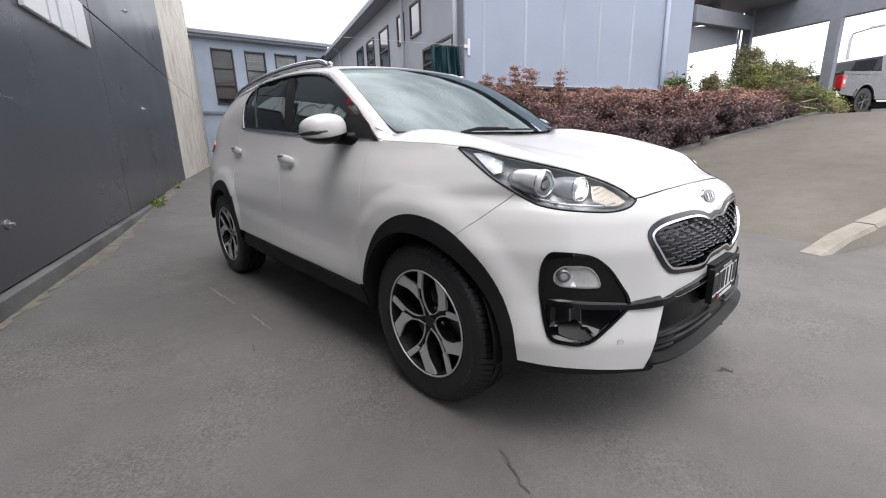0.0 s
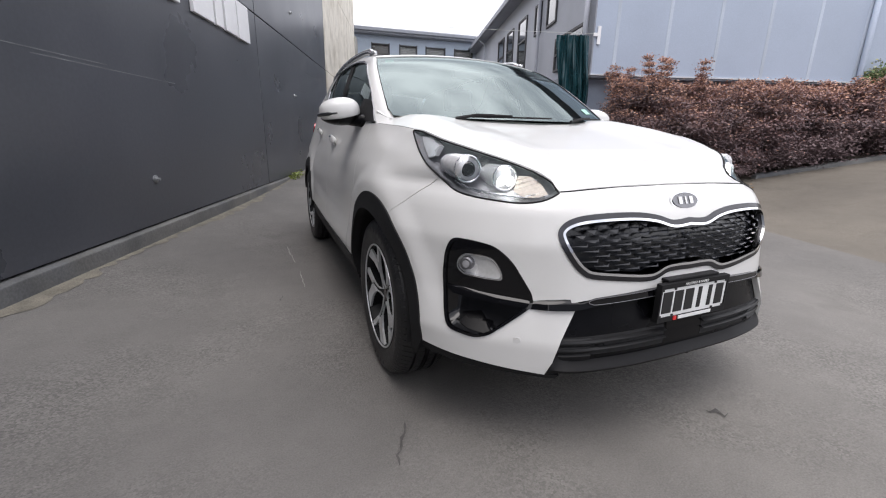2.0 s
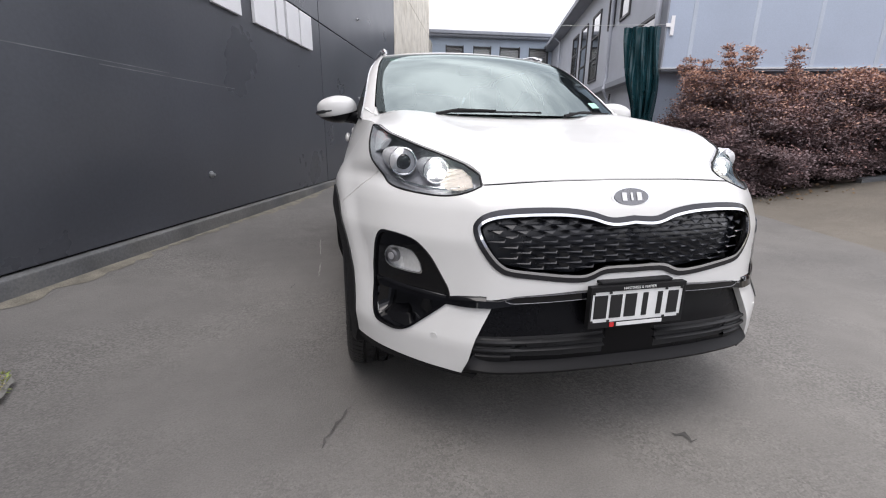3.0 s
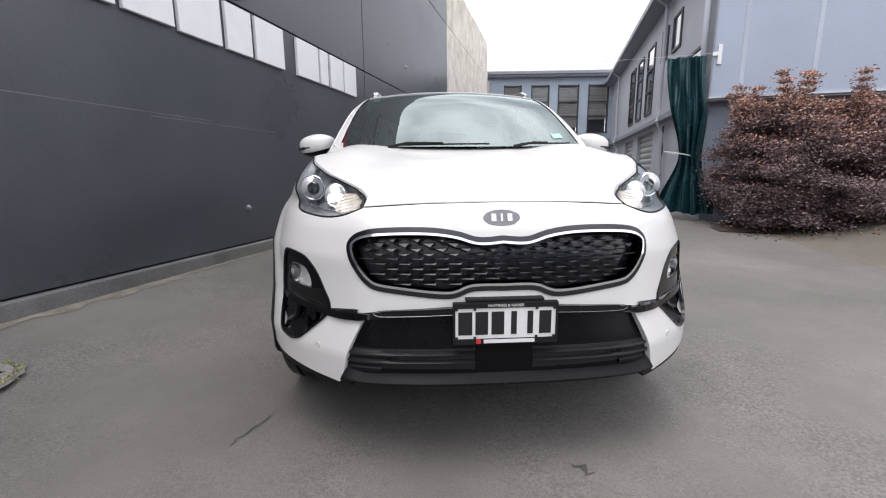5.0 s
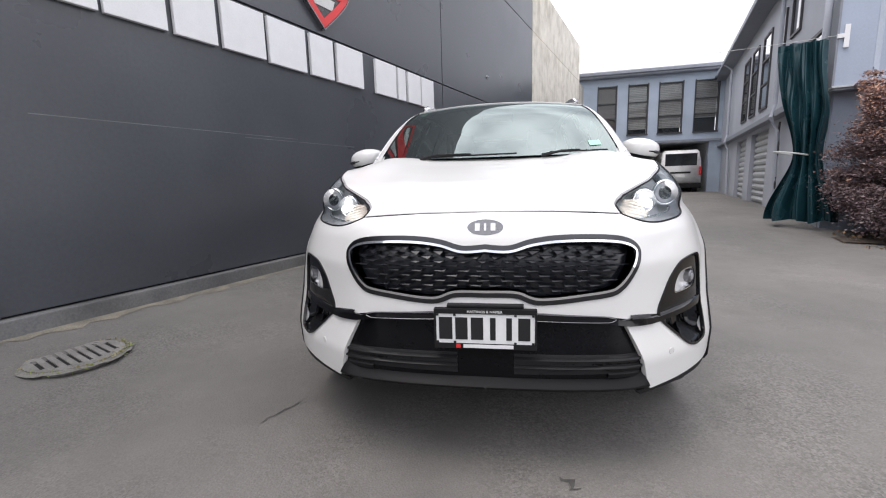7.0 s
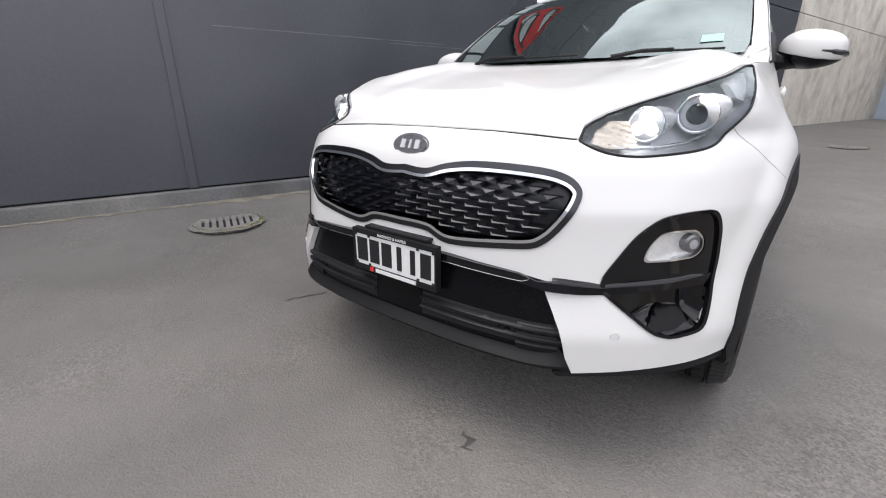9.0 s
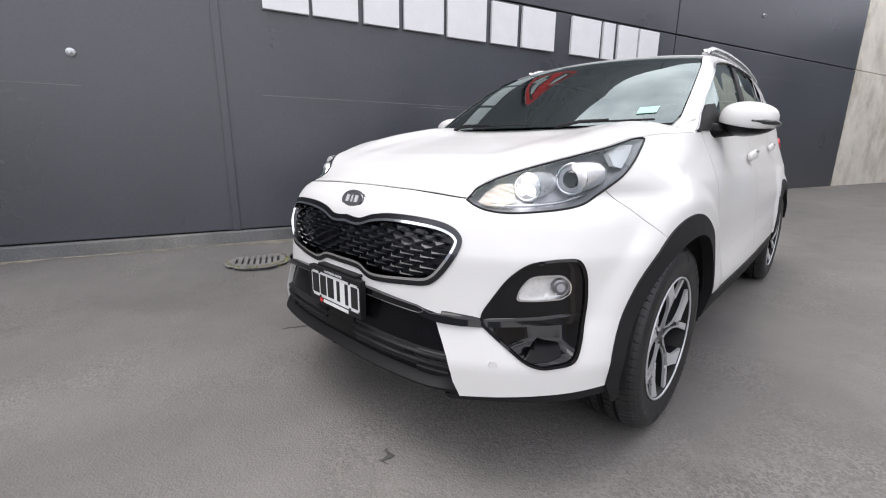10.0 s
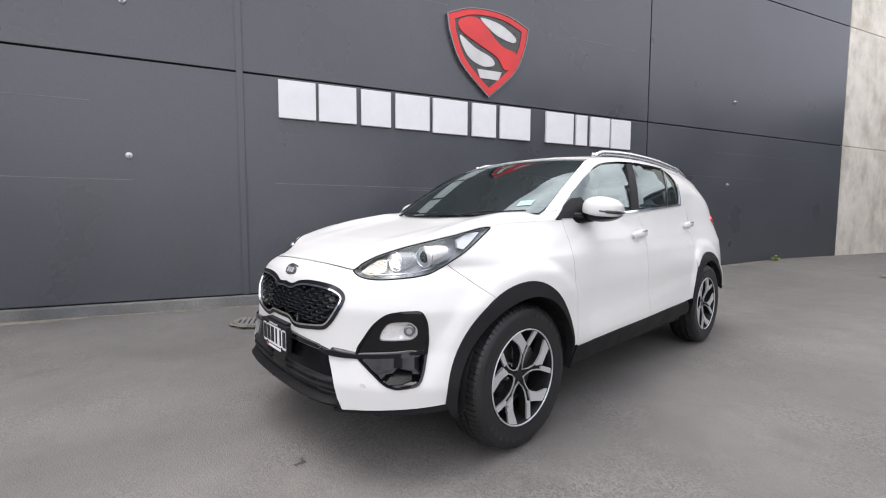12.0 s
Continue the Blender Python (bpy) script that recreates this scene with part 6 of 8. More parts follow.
# faint scratches in the panels, left by old lines of tape
for u0, u1, z in ((-3.4, -1.15, 1.52), (0.25, 2.6, 1.53), (1.9, 3.6, 1.50), (6.4, 9.6, 1.92), (8.0, 11.5, 2.38), (4.6, 6.0, 3.93), (2.0, 2.5, 4.02), (-4.0, -1.5, 2.32)):
    yard_box("scratch", (u0, -0.001, z), (u1, 0.0012, z + 0.006), "wall_scratch", wall_west)
# dust swept against the wall's foot
rng = random.Random(12)
v, f_ = [], []
n_ = 260
for i in range(n_ + 1):
    u = -6.0 + 18.3 * i / n_
    w = 0.075 + 0.04 * math.sin(u * 1.7) + 0.025 * math.sin(u * 5.1) + rng.uniform(-0.045, 0.045)
    v += [tuple(yd(u, 0.06, lift(u, 0.06) + 0.008)), tuple(yd(u, 0.07 + w * 0.5, lift(u, 0.07 + w * 0.5) + 0.007)), tuple(yd(u, 0.07 + w, lift(u, 0.07 + w) + 0.0025))]
for i in range(n_):
    for k in (0, 1):
        f_.append((3 * i + k, 3 * i + k + 1, 3 * i + k + 4, 3 * i + k + 3))
tagged(raw("wall_dust", v, f_, "dust", None, "", True), "pale dust and silt along the wall foot", "dust", kind="structure")
# fixing points
for u, z in ((-1.18, 3.37), (-1.186, 1.778), (8.54, 3.36), (8.43, 1.777), (3.0, 0.62), (-6.0, 1.78)):
    bolt = thing("wall_bolt", "galvanised fixing bolt in the dark wall", "bolt", "wall bolts")
    b = bmesh.new()
    add_tube(b, [yd(u, -0.01, z), yd(u, 0.012, z), yd(u, 0.018, z)], 0.032, 12, True, [0.036, 0.034, 0.018])
    part("bolt_washer", b, "galv", bolt)
    part("bolt_head", tube([yd(u, 0.01, z), yd(u, 0.045, z)], 0.013, 6), "galv", bolt)

# ---- wall sign: plain raised bars of the letters' sizes, and a shield ----
sign = thing("wall_sign", "row of raised white bars fixed to the dark wall", "sign")
for u0, u1, z0, z1 in ((0.31, 0.735, 2.305, 2.75), (0.77, 1.23, 2.305, 2.75), (1.29, 1.68, 2.30, 2.75), (1.74, 2.22, 2.30, 2.75), (2.27, 2.79, 2.285, 2.75), (2.865, 3.25, 2.285, 2.75),
                       (3.32, 3.84, 2.285, 2.755), (4.13, 4.65, 2.285, 2.755), (4.705, 4.925, 2.285, 2.755), (5.0, 5.39, 2.285, 2.755), (5.43, 5.85, 2.28, 2.755)):
    yard_box("sign_bar", (u0, 0.004, z0), (u1, 0.045, z1), "sign_white", sign, bevel=0.006)
shield = thing("wall_shield", "red and silver shield emblem with a thin grey rim", "emblem")
SH = []
for run in ([(2.465, 3.895), (2.78, 4.015), (3.12, 4.050), (3.46, 4.015), (3.775, 3.895)], [(3.775, 3.895), (3.725, 3.62), (3.55, 3.24), (3.12, 2.84)], [(3.12, 2.84), (2.69, 3.24), (2.515, 3.62), (2.465, 3.895)]):
    SH += smooth_loop(run, 6, closed=False)[:-1]


def shield_ring(k, z_in=0.0):
    c = np.array((3.12, 3.58))
    return [tuple(c + (np.array(p) - c) * k) for p in SH]


def on_wall(loop, d0, d1, holes=()):
    return prism(loop, -(d1 - d0), YARD @ Matrix.Translation((0, -d0, 0)), holes=holes)


part("shield_rim", on_wall(SH, 0.003, 0.060, [shield_ring(0.975)]), "badge_grey", shield)
part("shield_field", on_wall(shield_ring(0.975), 0.003, 0.040), "shield_dark", shield)
part("shield_border", on_wall(shield_ring(0.968), 0.041, 0.052, [shield_ring(0.82)]), "shield_red", shield)
# three silver fields crossed by a red sweep
part("shield_sweep", on_wall(smooth_loop([(2.66, 3.84), (2.95, 3.90), (3.30, 3.60), (3.56, 3.52), (3.56, 3.36), (3.38, 3.26), (3.25, 3.42), (2.95, 3.56), (2.68, 3.70)], 5), 0.041, 0.054), "shield_red", shield)
part("shield_silver_field", on_wall(smooth_loop([(2.98, 3.92), (3.30, 3.88), (3.55, 3.74), (3.52, 3.66), (3.30, 3.70), (3.14, 3.78)], 5), 0.041, 0.050), "shield_silver", shield)
part("shield_silver_field", on_wall(smooth_loop([(2.66, 3.64), (2.90, 3.50), (3.16, 3.40), (3.20, 3.30), (3.00, 3.27), (2.78, 3.38)], 5), 0.041, 0.050), "shield_silver", shield)
part("shield_silver_field", on_wall([(2.93, 3.22), (3.33, 3.22), (3.28, 3.10), (2.98, 3.10)], 0.041, 0.050), "shield_silver", shield)

# ---- raw concrete wall beyond, stepping back to a thin fin ----
wall_concrete = thing("wall_concrete", "weathered raw concrete wall with brown stains", "wall", kind="structure")
for z0, z1 in ((-0.1, 2.785), (2.80, 5.42), (5.435, 7.0)):
    yard_box("concrete_panel", (12.37, -0.30, z0), (20.4, 0.004, z1), "concrete", wall_concrete, bevel=0.01)
yard_box("concrete_core", (12.37, -0.28, 0), (20.38, -0.02, 6.98), "concrete", wall_concrete)
fin = tagged(yard_box("wall_fin", (20.5, -0.5, -0.1), (21.8, 0.05, 5.35), "concrete_pale", bevel=0.02), "pale concrete wall end beside the rear building", "wall", kind="structure")

# ---- rear building: blue-grey upper storey over an open garage ----
a_, b_ = yd(21.2, -0.3), yd(22.6, 5.95)
ax = (b_ - a_).to_2d().angle_signed(Vector((1, 0)))
REAR = Matrix.Translation((a_.x, a_.y, 0)) @ Matrix.Rotation(ax, 4, "Z")
LEN = (b_ - a_).to_2d().length
rear = thing("rear_building", "two-storey blue-grey rendered building with blinds and an open garage", "building")


def rbox(name, lo, hi, material, parent=rear, label="", bevel=0.0):
    return part(name, box(lo, hi, REAR, bevel), material, parent, label)


WINS = [(1.03, 1.89), (2.41, 3.28), (3.75, 4.76), (5.26, 6.24)]
ZB, ZT = 2.96, 5.24
xs_ = [-1.5] + [x for w in WINS for x in w] + [LEN + 0.2]
for i in range(0, len(xs_), 2):
    rbox("wall", (xs_[i], 0.0, ZB), (xs_[i + 1], 0.25, ZT), "blue_back")
rbox("wall", (-1.5, 0.0, ZT), (LEN + 0.2, 0.25, 5.75), "blue_back")
rbox("wall", (-1.5, 0.0, 2.62), (LEN + 0.2, 0.25, ZB), "blue_back")
rbox("ledge", (-1.5, -0.10, 2.52), (LEN + 0.2, 0.25, 2.62), "trim_grey")
rbox("wall", (-1.5, 0.0, -0.1), (1.75, 0.25, 2.52), "blue_back")
rbox("wall", (5.98, 0.0, -0.1), (LEN + 0.2, 0.25, 2.52), "blue_back")
rbox("garage_back", (1.7, 5.5, -0.1), (6.1, 5.6, 2.6), "garage_wall")
rbox("garage_side", (1.65, 0.25, -0.1), (1.75, 5.5, 2.6), "garage_wall")
rbox("garage_side", (6.05, 0.25, -0.1), (6.15, 5.5, 2.6), "garage_wall")
rbox("garage_ceiling", (1.65, 0.25, 2.5), (6.15, 5.6, 2.6), "garage_wall")
rbox("fascia", (-1.5, -0.45, 5.62), (LEN - 0.2, -0.40, 5.80), "trim_grey")
rbox("gutter", (-1.5, -0.55, 5.70), (LEN - 0.2, -0.43, 5.84), "trim_grey", bevel=0.02)
rbox("soffit", (-1.5, -0.42, 5.60), (LEN, 0.2, 5.64), "trim_grey")
bm = bmesh.new()
add_box(bm, (-1.5, -0.5, 0), (LEN + 0.2, 7.0, 0.06))
for v_ in bm.verts:
    v_.co.z += 5.82 + (v_.co.y + 0.5) * 0.085
bmesh.ops.transform(bm, matrix=REAR, verts=bm.verts)
part("roof", bm, "roof_pale", rear)
for x0, x1 in WINS:
    win = rbox("window", (x0 + 0.02, 0.08, ZB + 0.02), (x1 - 0.02, 0.10, ZT - 0.02), "pane_glass")
    win.visible_shadow = False
    for lo, hi in (((x0 - 0.02, -0.03, ZB - 0.05), (x0 + 0.03, 0.12, ZT + 0.05)), ((x1 - 0.03, -0.03, ZB - 0.05), (x1 + 0.02, 0.12, ZT + 0.05)), ((x0 + 0.03, -0.03, ZT - 0.03), (x1 - 0.03, 0.12, ZT + 0.02)),
                   ((x0 - 0.04, -0.06, ZB - 0.05), (x1 + 0.04, 0.12, ZB + 0.02)), ((x0, 0.02, ZB + 0.78), (x1, 0.11, ZB + 0.82)), ((x0, 0.02, ZB + 1.48), (x1, 0.11, ZB + 1.52))):
        rbox("window_frame", lo, hi, "frame_grey", win)
    rbox("window_back", (x0, 0.30, ZB), (x1, 0.32, ZT), "dim", win)
    for k in range(26):
        zz = ZT - 0.05 - k * 0.078
        if zz < ZB + (0.62 if x0 > 5 else 0.1):
            break
        rbox("blind_slat", (x0 + 0.03, 0.118, zz - 0.034), (x1 - 0.03, 0.130, zz + 0.034), "blind_brown" if x0 < 2 else "blind", win)

# van parked in the garage mouth
van = thing("van", "white delivery van seen from behind, parked in the garage", "van")
VM = REAR @ Matrix.Translation((4.76, -0.30, 0.20)) @ Matrix.Rotation(radians(-6), 4, "Z")


def vbox(name, lo, hi, material, parent=van, bevel=0.0):
    return part(name, box(lo, hi, VM, bevel), material, parent)


bm = bmesh.new()
sec = [(-0.85, 0.32), (0.85, 0.32), (0.86, 0.95), (0.80, 1.55), (0.72, 1.93), (-0.72, 1.93), (-0.80, 1.55), (-0.86, 0.95)]
r0 = [bm.verts.new((x, 0.0, z)) for x, z in sec]
r1 = [bm.verts.new((x, 4.2, z)) for x, z in sec]
bm.faces.new(r0)
bm.faces.new(r1[::-1])
for i in range(8):
    bm.faces.new((r0[i], r1[i], r1[(i + 1) % 8], r0[(i + 1) % 8]))
bmesh.ops.bevel(bm, geom=bm.edges[:], offset=0.06, segments=3, affect="EDGES")
bmesh.ops.recalc_face_normals(bm, faces=bm.faces)
bmesh.ops.transform(bm, matrix=VM, verts=bm.verts)
part("body", bm, "van_white", van, smooth=True)
vbox("rear_window", (-0.66, -0.012, 1.22), (0.66, 0.01, 1.78), "dark_glass", bevel=0.008)
vbox("tail_trim", (-0.42, -0.02, 0.86), (0.42, 0.01, 0.94), "ink", bevel=0.006)
vbox("number_plate", (-0.2, -0.015, 0.70), (0.2, 0.0, 0.80), "plate_white")
vbox("bumper", (-0.86, -0.10, 0.18), (0.86, 0.12, 0.42), "black_plastic", bevel=0.04)
for s_ in (-1, 1):
    vbox("tail_lamp", (s_ * 0.81 - 0.05, -0.02, 0.78), (s_ * 0.81 + 0.05, 0.05, 1.16), "red_lens", bevel=0.01)
    part("wheel", tube([VM @ Vector((s_ * 0.60, 0.75, 0.10)), VM @ Vector((s_ * 0.80, 0.75, 0.10))], 0.32, 24), "rubber", van)
    part("wheel", tube([VM @ Vector((s_ * 0.60, 3.3, 0.10)), VM @ Vector((s_ * 0.80, 3.3, 0.10))], 0.32, 24), "rubber", van)
wagon = thing("parked_car", "white car parked deep in the garage", "car")
bm = box((2.55, 2.2, 0.45), (3.75, 4.6, 0.95), REAR, 0.08)
add_box(bm, (2.65, 2.5, 0.95), (3.65, 4.3, 1.75), REAR, 0.1)
part("body", bm, "van_white", wagon)
part("window", box((2.75, 2.485, 1.10), (3.55, 2.51, 1.60), REAR), "dark_glass", wagon)

# ---- grey building along the alley ----
D0, U0, U1 = 5.94, 7.58, 22.6
grey = thing("grey_building", "two-storey dark grey rendered building with roller doors", "building")
yard_box("wall", (U0 + 0.4, D0 + 0.06, 2.35), (U1, D0 + 0.30, 5.14), "grey_wall", grey)
DOORS = [(12.5, 14.9), (15.85, 17.75)]
for u0, u1 in ((8.0, 12.5), (14.9, 15.85), (17.75, U1)):
    yard_box("wall", (u0, D0 + 0.10, -0.1), (u1, D0 + 0.30, 2.22), "grey_wall", grey)
yard_box("ledge", (U0 + 0.4, D0 - 0.10, 2.22), (U1, D0 + 0.30, 2.35), "trim_grey", grey, bevel=0.01)
for u0, u1 in DOORS:
    yard_box("wall", (u0, D0 + 0.10, 2.12), (u1, D0 + 0.30, 2.22), "grey_wall", grey)
    door = yard_box("roller_door", (u0, D0 + 0.26, 0.1), (u1, D0 + 0.29, 2.12), "shutter", grey, "pale grey ribbed roller door")
    for k in range(11):
        zz = 0.20 + k * 0.175
        bm = bmesh.new()
        add_tube(bm, [yd(u0 + 0.02, D0 + 0.27, zz + 0.05), yd(u1 - 0.02, D0 + 0.27, zz + 0.05)], 0.075, 8)
        for v_ in bm.verts:
            v_.co.z = zz + 0.05 + (v_.co.z - zz - 0.05) * 1.1
        part("door_slat", bm, "shutter", door)
for u0, u1, z0, z1, bars in ((15.85, 16.75, 2.68, 4.52, 2), (14.40, 15.25, 2.68, 4.52, 2), (12.75, 13.65, 2.68, 4.52, 2), (11.32, 11.82, 3.82, 4.52, 0), (10.08, 10.74, 3.80, 4.52, 0), (8.22, 9.90, 2.62, 3.30, 1)):
    win = yard_box("window", (u0, D0 + 0.045, z0), (u1, D0 + 0.058, z1), "dark_glass", grey)
    rails_ = [((u0 - 0.04, z0 - 0.04), (u0 + 0.015, z1 + 0.04)), ((u1 - 0.015, z0 - 0.04), (u1 + 0.04, z1 + 0.04)), ((u0 + 0.015, z1 - 0.015), (u1 - 0.015, z1 + 0.04)), ((u0 + 0.015, z0 - 0.04), (u1 - 0.015, z0 + 0.015))]
    rails_ += [((u0 + 0.015, z0 + (z1 - z0) * (k + 1) / (bars + 1) - 0.025), (u1 - 0.015, z0 + (z1 - z0) * (k + 1) / (bars + 1) + 0.025)) for k in range(bars)]
    for (ua, za), (ub, zb_) in rails_:
        yard_box("window_frame", (ua, D0 + 0.02, za), (ub, D0 + 0.062, zb_), "frame_grey", win)
yard_box("soffit", (U0, D0 - 0.30, 5.14), (U1, D0 + 0.3, 5.18), "trim_grey", grey)
yard_box("gutter", (U0, D0 - 0.38, 5.15), (U1 - 1.0, D0 - 0.28, 5.30), "trim_grey", grey, bevel=0.02)
bm = bmesh.new()
add_box(bm, (U0, -D0 - 6.0, 0), (U1, -D0 + 0.36, 0.06))
for v_ in bm.verts:
    v_.co.z += 5.27 + (-D0 + 0.36 - v_.co.y) * 0.10
bmesh.ops.transform(bm, matrix=YARD, verts=bm.verts)
part("roof", bm, "trim_grey", grey)
for u in (11.15, 19.4):
    bm = bmesh.new()
    add_tube(bm, [yd(u, D0 - 0.32, 5.18), yd(u, D0 - 0.06, 4.95), yd(u, D0 - 0.06, 2.5), yd(u - 0.25, D0 - 0.16, 2.2), yd(u - 0.25, D0 - 0.02, 1.9), yd(u - 0.25, D0 + 0.02, 0.2)], 0.045, 8)
    part("downpipe", bm, "grey_wall", grey)
bm = bmesh.new()
add_tube(bm, [yd(10.9 + 0.05 * math.sin(k), D0 + 0.02, 2.1 - 1.7 * k / 14) for k in range(15)], 0.02, 6)
part("hose", bm, "cable", grey)

# ---- blue clad building ----
blue = thing("blue_building", "blue-grey metal clad building with shallow vertical ribs", "building")
yard_box("wall_core", (U0 + 0.03, 5.96, 2.25), (U0 + 0.35, 12.72, 4.75), "blue_wall", blue)
yard_box("end_cladding", (U0, 5.93, 2.26), (U0 + 0.45, 5.957, 4.75), "trim_grey", blue)
ribs = [5.94 + 0.47] + [6.41 + 1.05 * k for k in range(1, 6)] + [12.73]
edges_ = [5.94] + ribs
for d0, d1 in zip(edges_, edges_[1:]):
    n_ = 10
    v, f_ = [], []
    for i in range(n_ + 1):
        t = i / n_
        bow = 0.001 * math.sin(math.pi * t)
        d = d0 + 0.001 + (d1 - d0 - 0.002) * t
        v += [tuple(yd(U0 + 0.012 - bow, d, 2.26)), tuple(yd(U0 + 0.012 - bow, d, 4.75))]
    k = len(v)
    for i in range(n_):
        f_.append((2 * i, 2 * i + 1, 2 * i + 3, 2 * i + 2))
    raw("cladding_sheet", v, f_, "blue_wall", blue, smooth=False)
# paler than the sheets: the soft light streaks are put into the rib colour
for d in ribs[:-1]:
    yard_box("cladding_rib", (U0 + 0.006, d - 0.035, 2.27), (U0 + 0.03, d + 0.035, 4.74), "blue_rib", blue, bevel=0.003)
yard_box("flashing", (U0 - 0.03, 5.93, 2.235), (U0 + 0.36, 12.74, 2.262), "roof_pale", blue)
yard_box("soffit", (U0 - 0.0, 5.95, 2.20), (U0 + 0.9, 12.5, 2.234), "trim_grey", blue)
yard_box("lower_wall", (U0 + 0.30, 6.05, -0.1), (U0 + 0.55, 12.4, 2.2), "blue_wall", blue)
part("downpipe", tube([yd(U0 - 0.05, 11.72, 4.75), yd(U0 - 0.05, 11.72, 0.5)], 0.055, 10), "blue_wall", blue, smooth=True)
part("corner_pipe", tube([yd(U0 + 0.25, 5.86, 4.75), yd(U0 + 0.25, 5.86, 2.4), yd(U0 + 0.75, 5.86, 2.0), yd(U0 + 0.75, 5.88, 0.2)], 0.05, 8), "grey_wall", blue, smooth=True)
yard_box("bracket_plate", (U0 - 0.02, 6.01, 2.80), (U0 + 0.01, 6.07, 3.12), "sign_white", blue)
yard_box("bracket_arm", (U0 - 0.02, 5.93, 2.94), (U0 + 0.01, 6.01, 3.00), "sign_white", blue)

# ---- cable with a gathered green tarpaulin curtain ----
cable = thing("tie_cable", "thin steel cable strung across the alley", "cable")
bm = bmesh.new()
add_tube(bm, [yd(U0 - 0.01 + 11.9 * k, 5.95 - 5.95 * k, 2.98 + 2.82 * k - 0.06 * math.sin(math.pi * k)) for k in np.linspace(0, 1, 16)], 0.005, 5)
part("wire", bm, "rope", cable)
curtain = thing("tarpaulin_curtain", "dark green tarpaulin curtain tied at its middle", "curtain")
v, f_ = [], []
nu, nz = 110, 70
across, out_ = Vector((0.53, -0.85, 0)), Vector((-0.85, -0.53, 0))          # in u and d
for layer in (0.0, -0.012):
    for j in range(nz + 1):
        t = j / nz                   # 0 at the top, 1 at the foot
        pinch = math.exp(-((t - 0.60) / 0.12) ** 2)
        half_w = 0.31 - 0.02 * ease(t, 0.0, 0.35) - 0.10 * ease(t, 0.30, 0.58) + 0.28 * ease(t, 0.62, 0.98)
        amp = 0.030 + 0.025 * ease(t, 0.1, 0.5) + 0.035 * ease(t, 0.66, 1.0)
        for i in range(nu + 1):
            q = 2 * i / nu - 1
            swing = 2.6 * (0.60 - t) if t < 0.60 else 1.6 * (t - 0.60)
            ph = 13.0 * q + 1.4 * math.sin(3.1 * q + 2.0) + swing * (2.0 + q) + 0.5 * math.sin(9 * t + 2 * q)
            pleat = math.sin(ph) + 0.35 * math.sin(2 * ph + 0.8) + 0.25 * math.sin(2.7 * ph + 4 * t)
            y = amp * pleat + 0.16 * (1 - q * q) * (0.35 + 0.65 * ease(t, 0.62, 0.95)) + 0.03 * math.sin(7 * q + 11 * t) * (1 - pinch)
            x = half_w * q + -0.09 * ease(t, 0.05, 0.55) * (1 - ease(t, 0.60, 1.0)) - 0.04
            c_ = Vector((7.64 + 0.20 * t, 5.50 + 0.22 * t, 0)) + across * x + out_ * (y + layer)
            v.append(tuple(yd(c_.x, c_.y, 2.95 - 2.74 * t + 0.03 * q * (1 - t) + 0.025 * math.sin(ph * 0.5) * t)))
for k in (0, (nz + 1) * (nu + 1)):
    for j in range(nz):
        for i in range(nu):
            p0 = k + j * (nu + 1) + i
            f_.append((p0, p0 + 1, p0 + nu + 2, p0 + nu + 1))
raw("cloth", v, f_, "tarp", curtain, smooth=True)
bm = bmesh.new()
add_tube(bm, [yd(7.72 + 0.18 * math.cos(t), 5.55 + 0.22 * math.sin(t), 1.30 - 0.04 * math.sin(t)) for t in np.linspace(0, 2 * math.pi, 25)], 0.012, 6, False)
part("tie_rope", bm, "rope", curtain)

# ---- ramp kerb ----
kerb = thing("kerb", "chipped concrete kerb along the foot of the ramp", "kerb", kind="structure")
rng = random.Random(3)
d0 = 6.15
while d0 < 23.5:
    d1 = d0 + 0.91
    v, f_ = [], []
    j1, j2 = rng.uniform(-0.006, 0.006), rng.uniform(-0.006, 0.006)
    for d in np.linspace(d0, d1 - 0.012, 7):
        zt = max(0.0, 0.15 * (min(d, 16.8) - 6.45)) + 0.10 * ease(d, 6.1, 6.6) + j2
        c1, c2 = rng.uniform(0, 0.012), rng.uniform(-0.004, 0.004)
        v += [tuple(yd(1.06 + j1, d, -0.1)), tuple(yd(1.064 + j1 + c1 * 0.5, d, zt - 0.03 - c1)), tuple(yd(1.095 + j1, d, zt + c2)), tuple(yd(1.25 + j1, d, zt + 0.004)), tuple(yd(1.28 + j1, d, zt - 0.03)), tuple(yd(1.29 + j1, d, -0.1))]
    for i in range(6):
        for k in range(5):
            f_.append((i * 6 + k, i * 6 + k + 1, i * 6 + k + 7, i * 6 + k + 6))
    f_ += [(0, 1, 2, 3, 4, 5), (41, 40, 39, 38, 37, 36)]
    raw("kerb_stone", v, f_, "kerb", kerb)
    d0 = d1

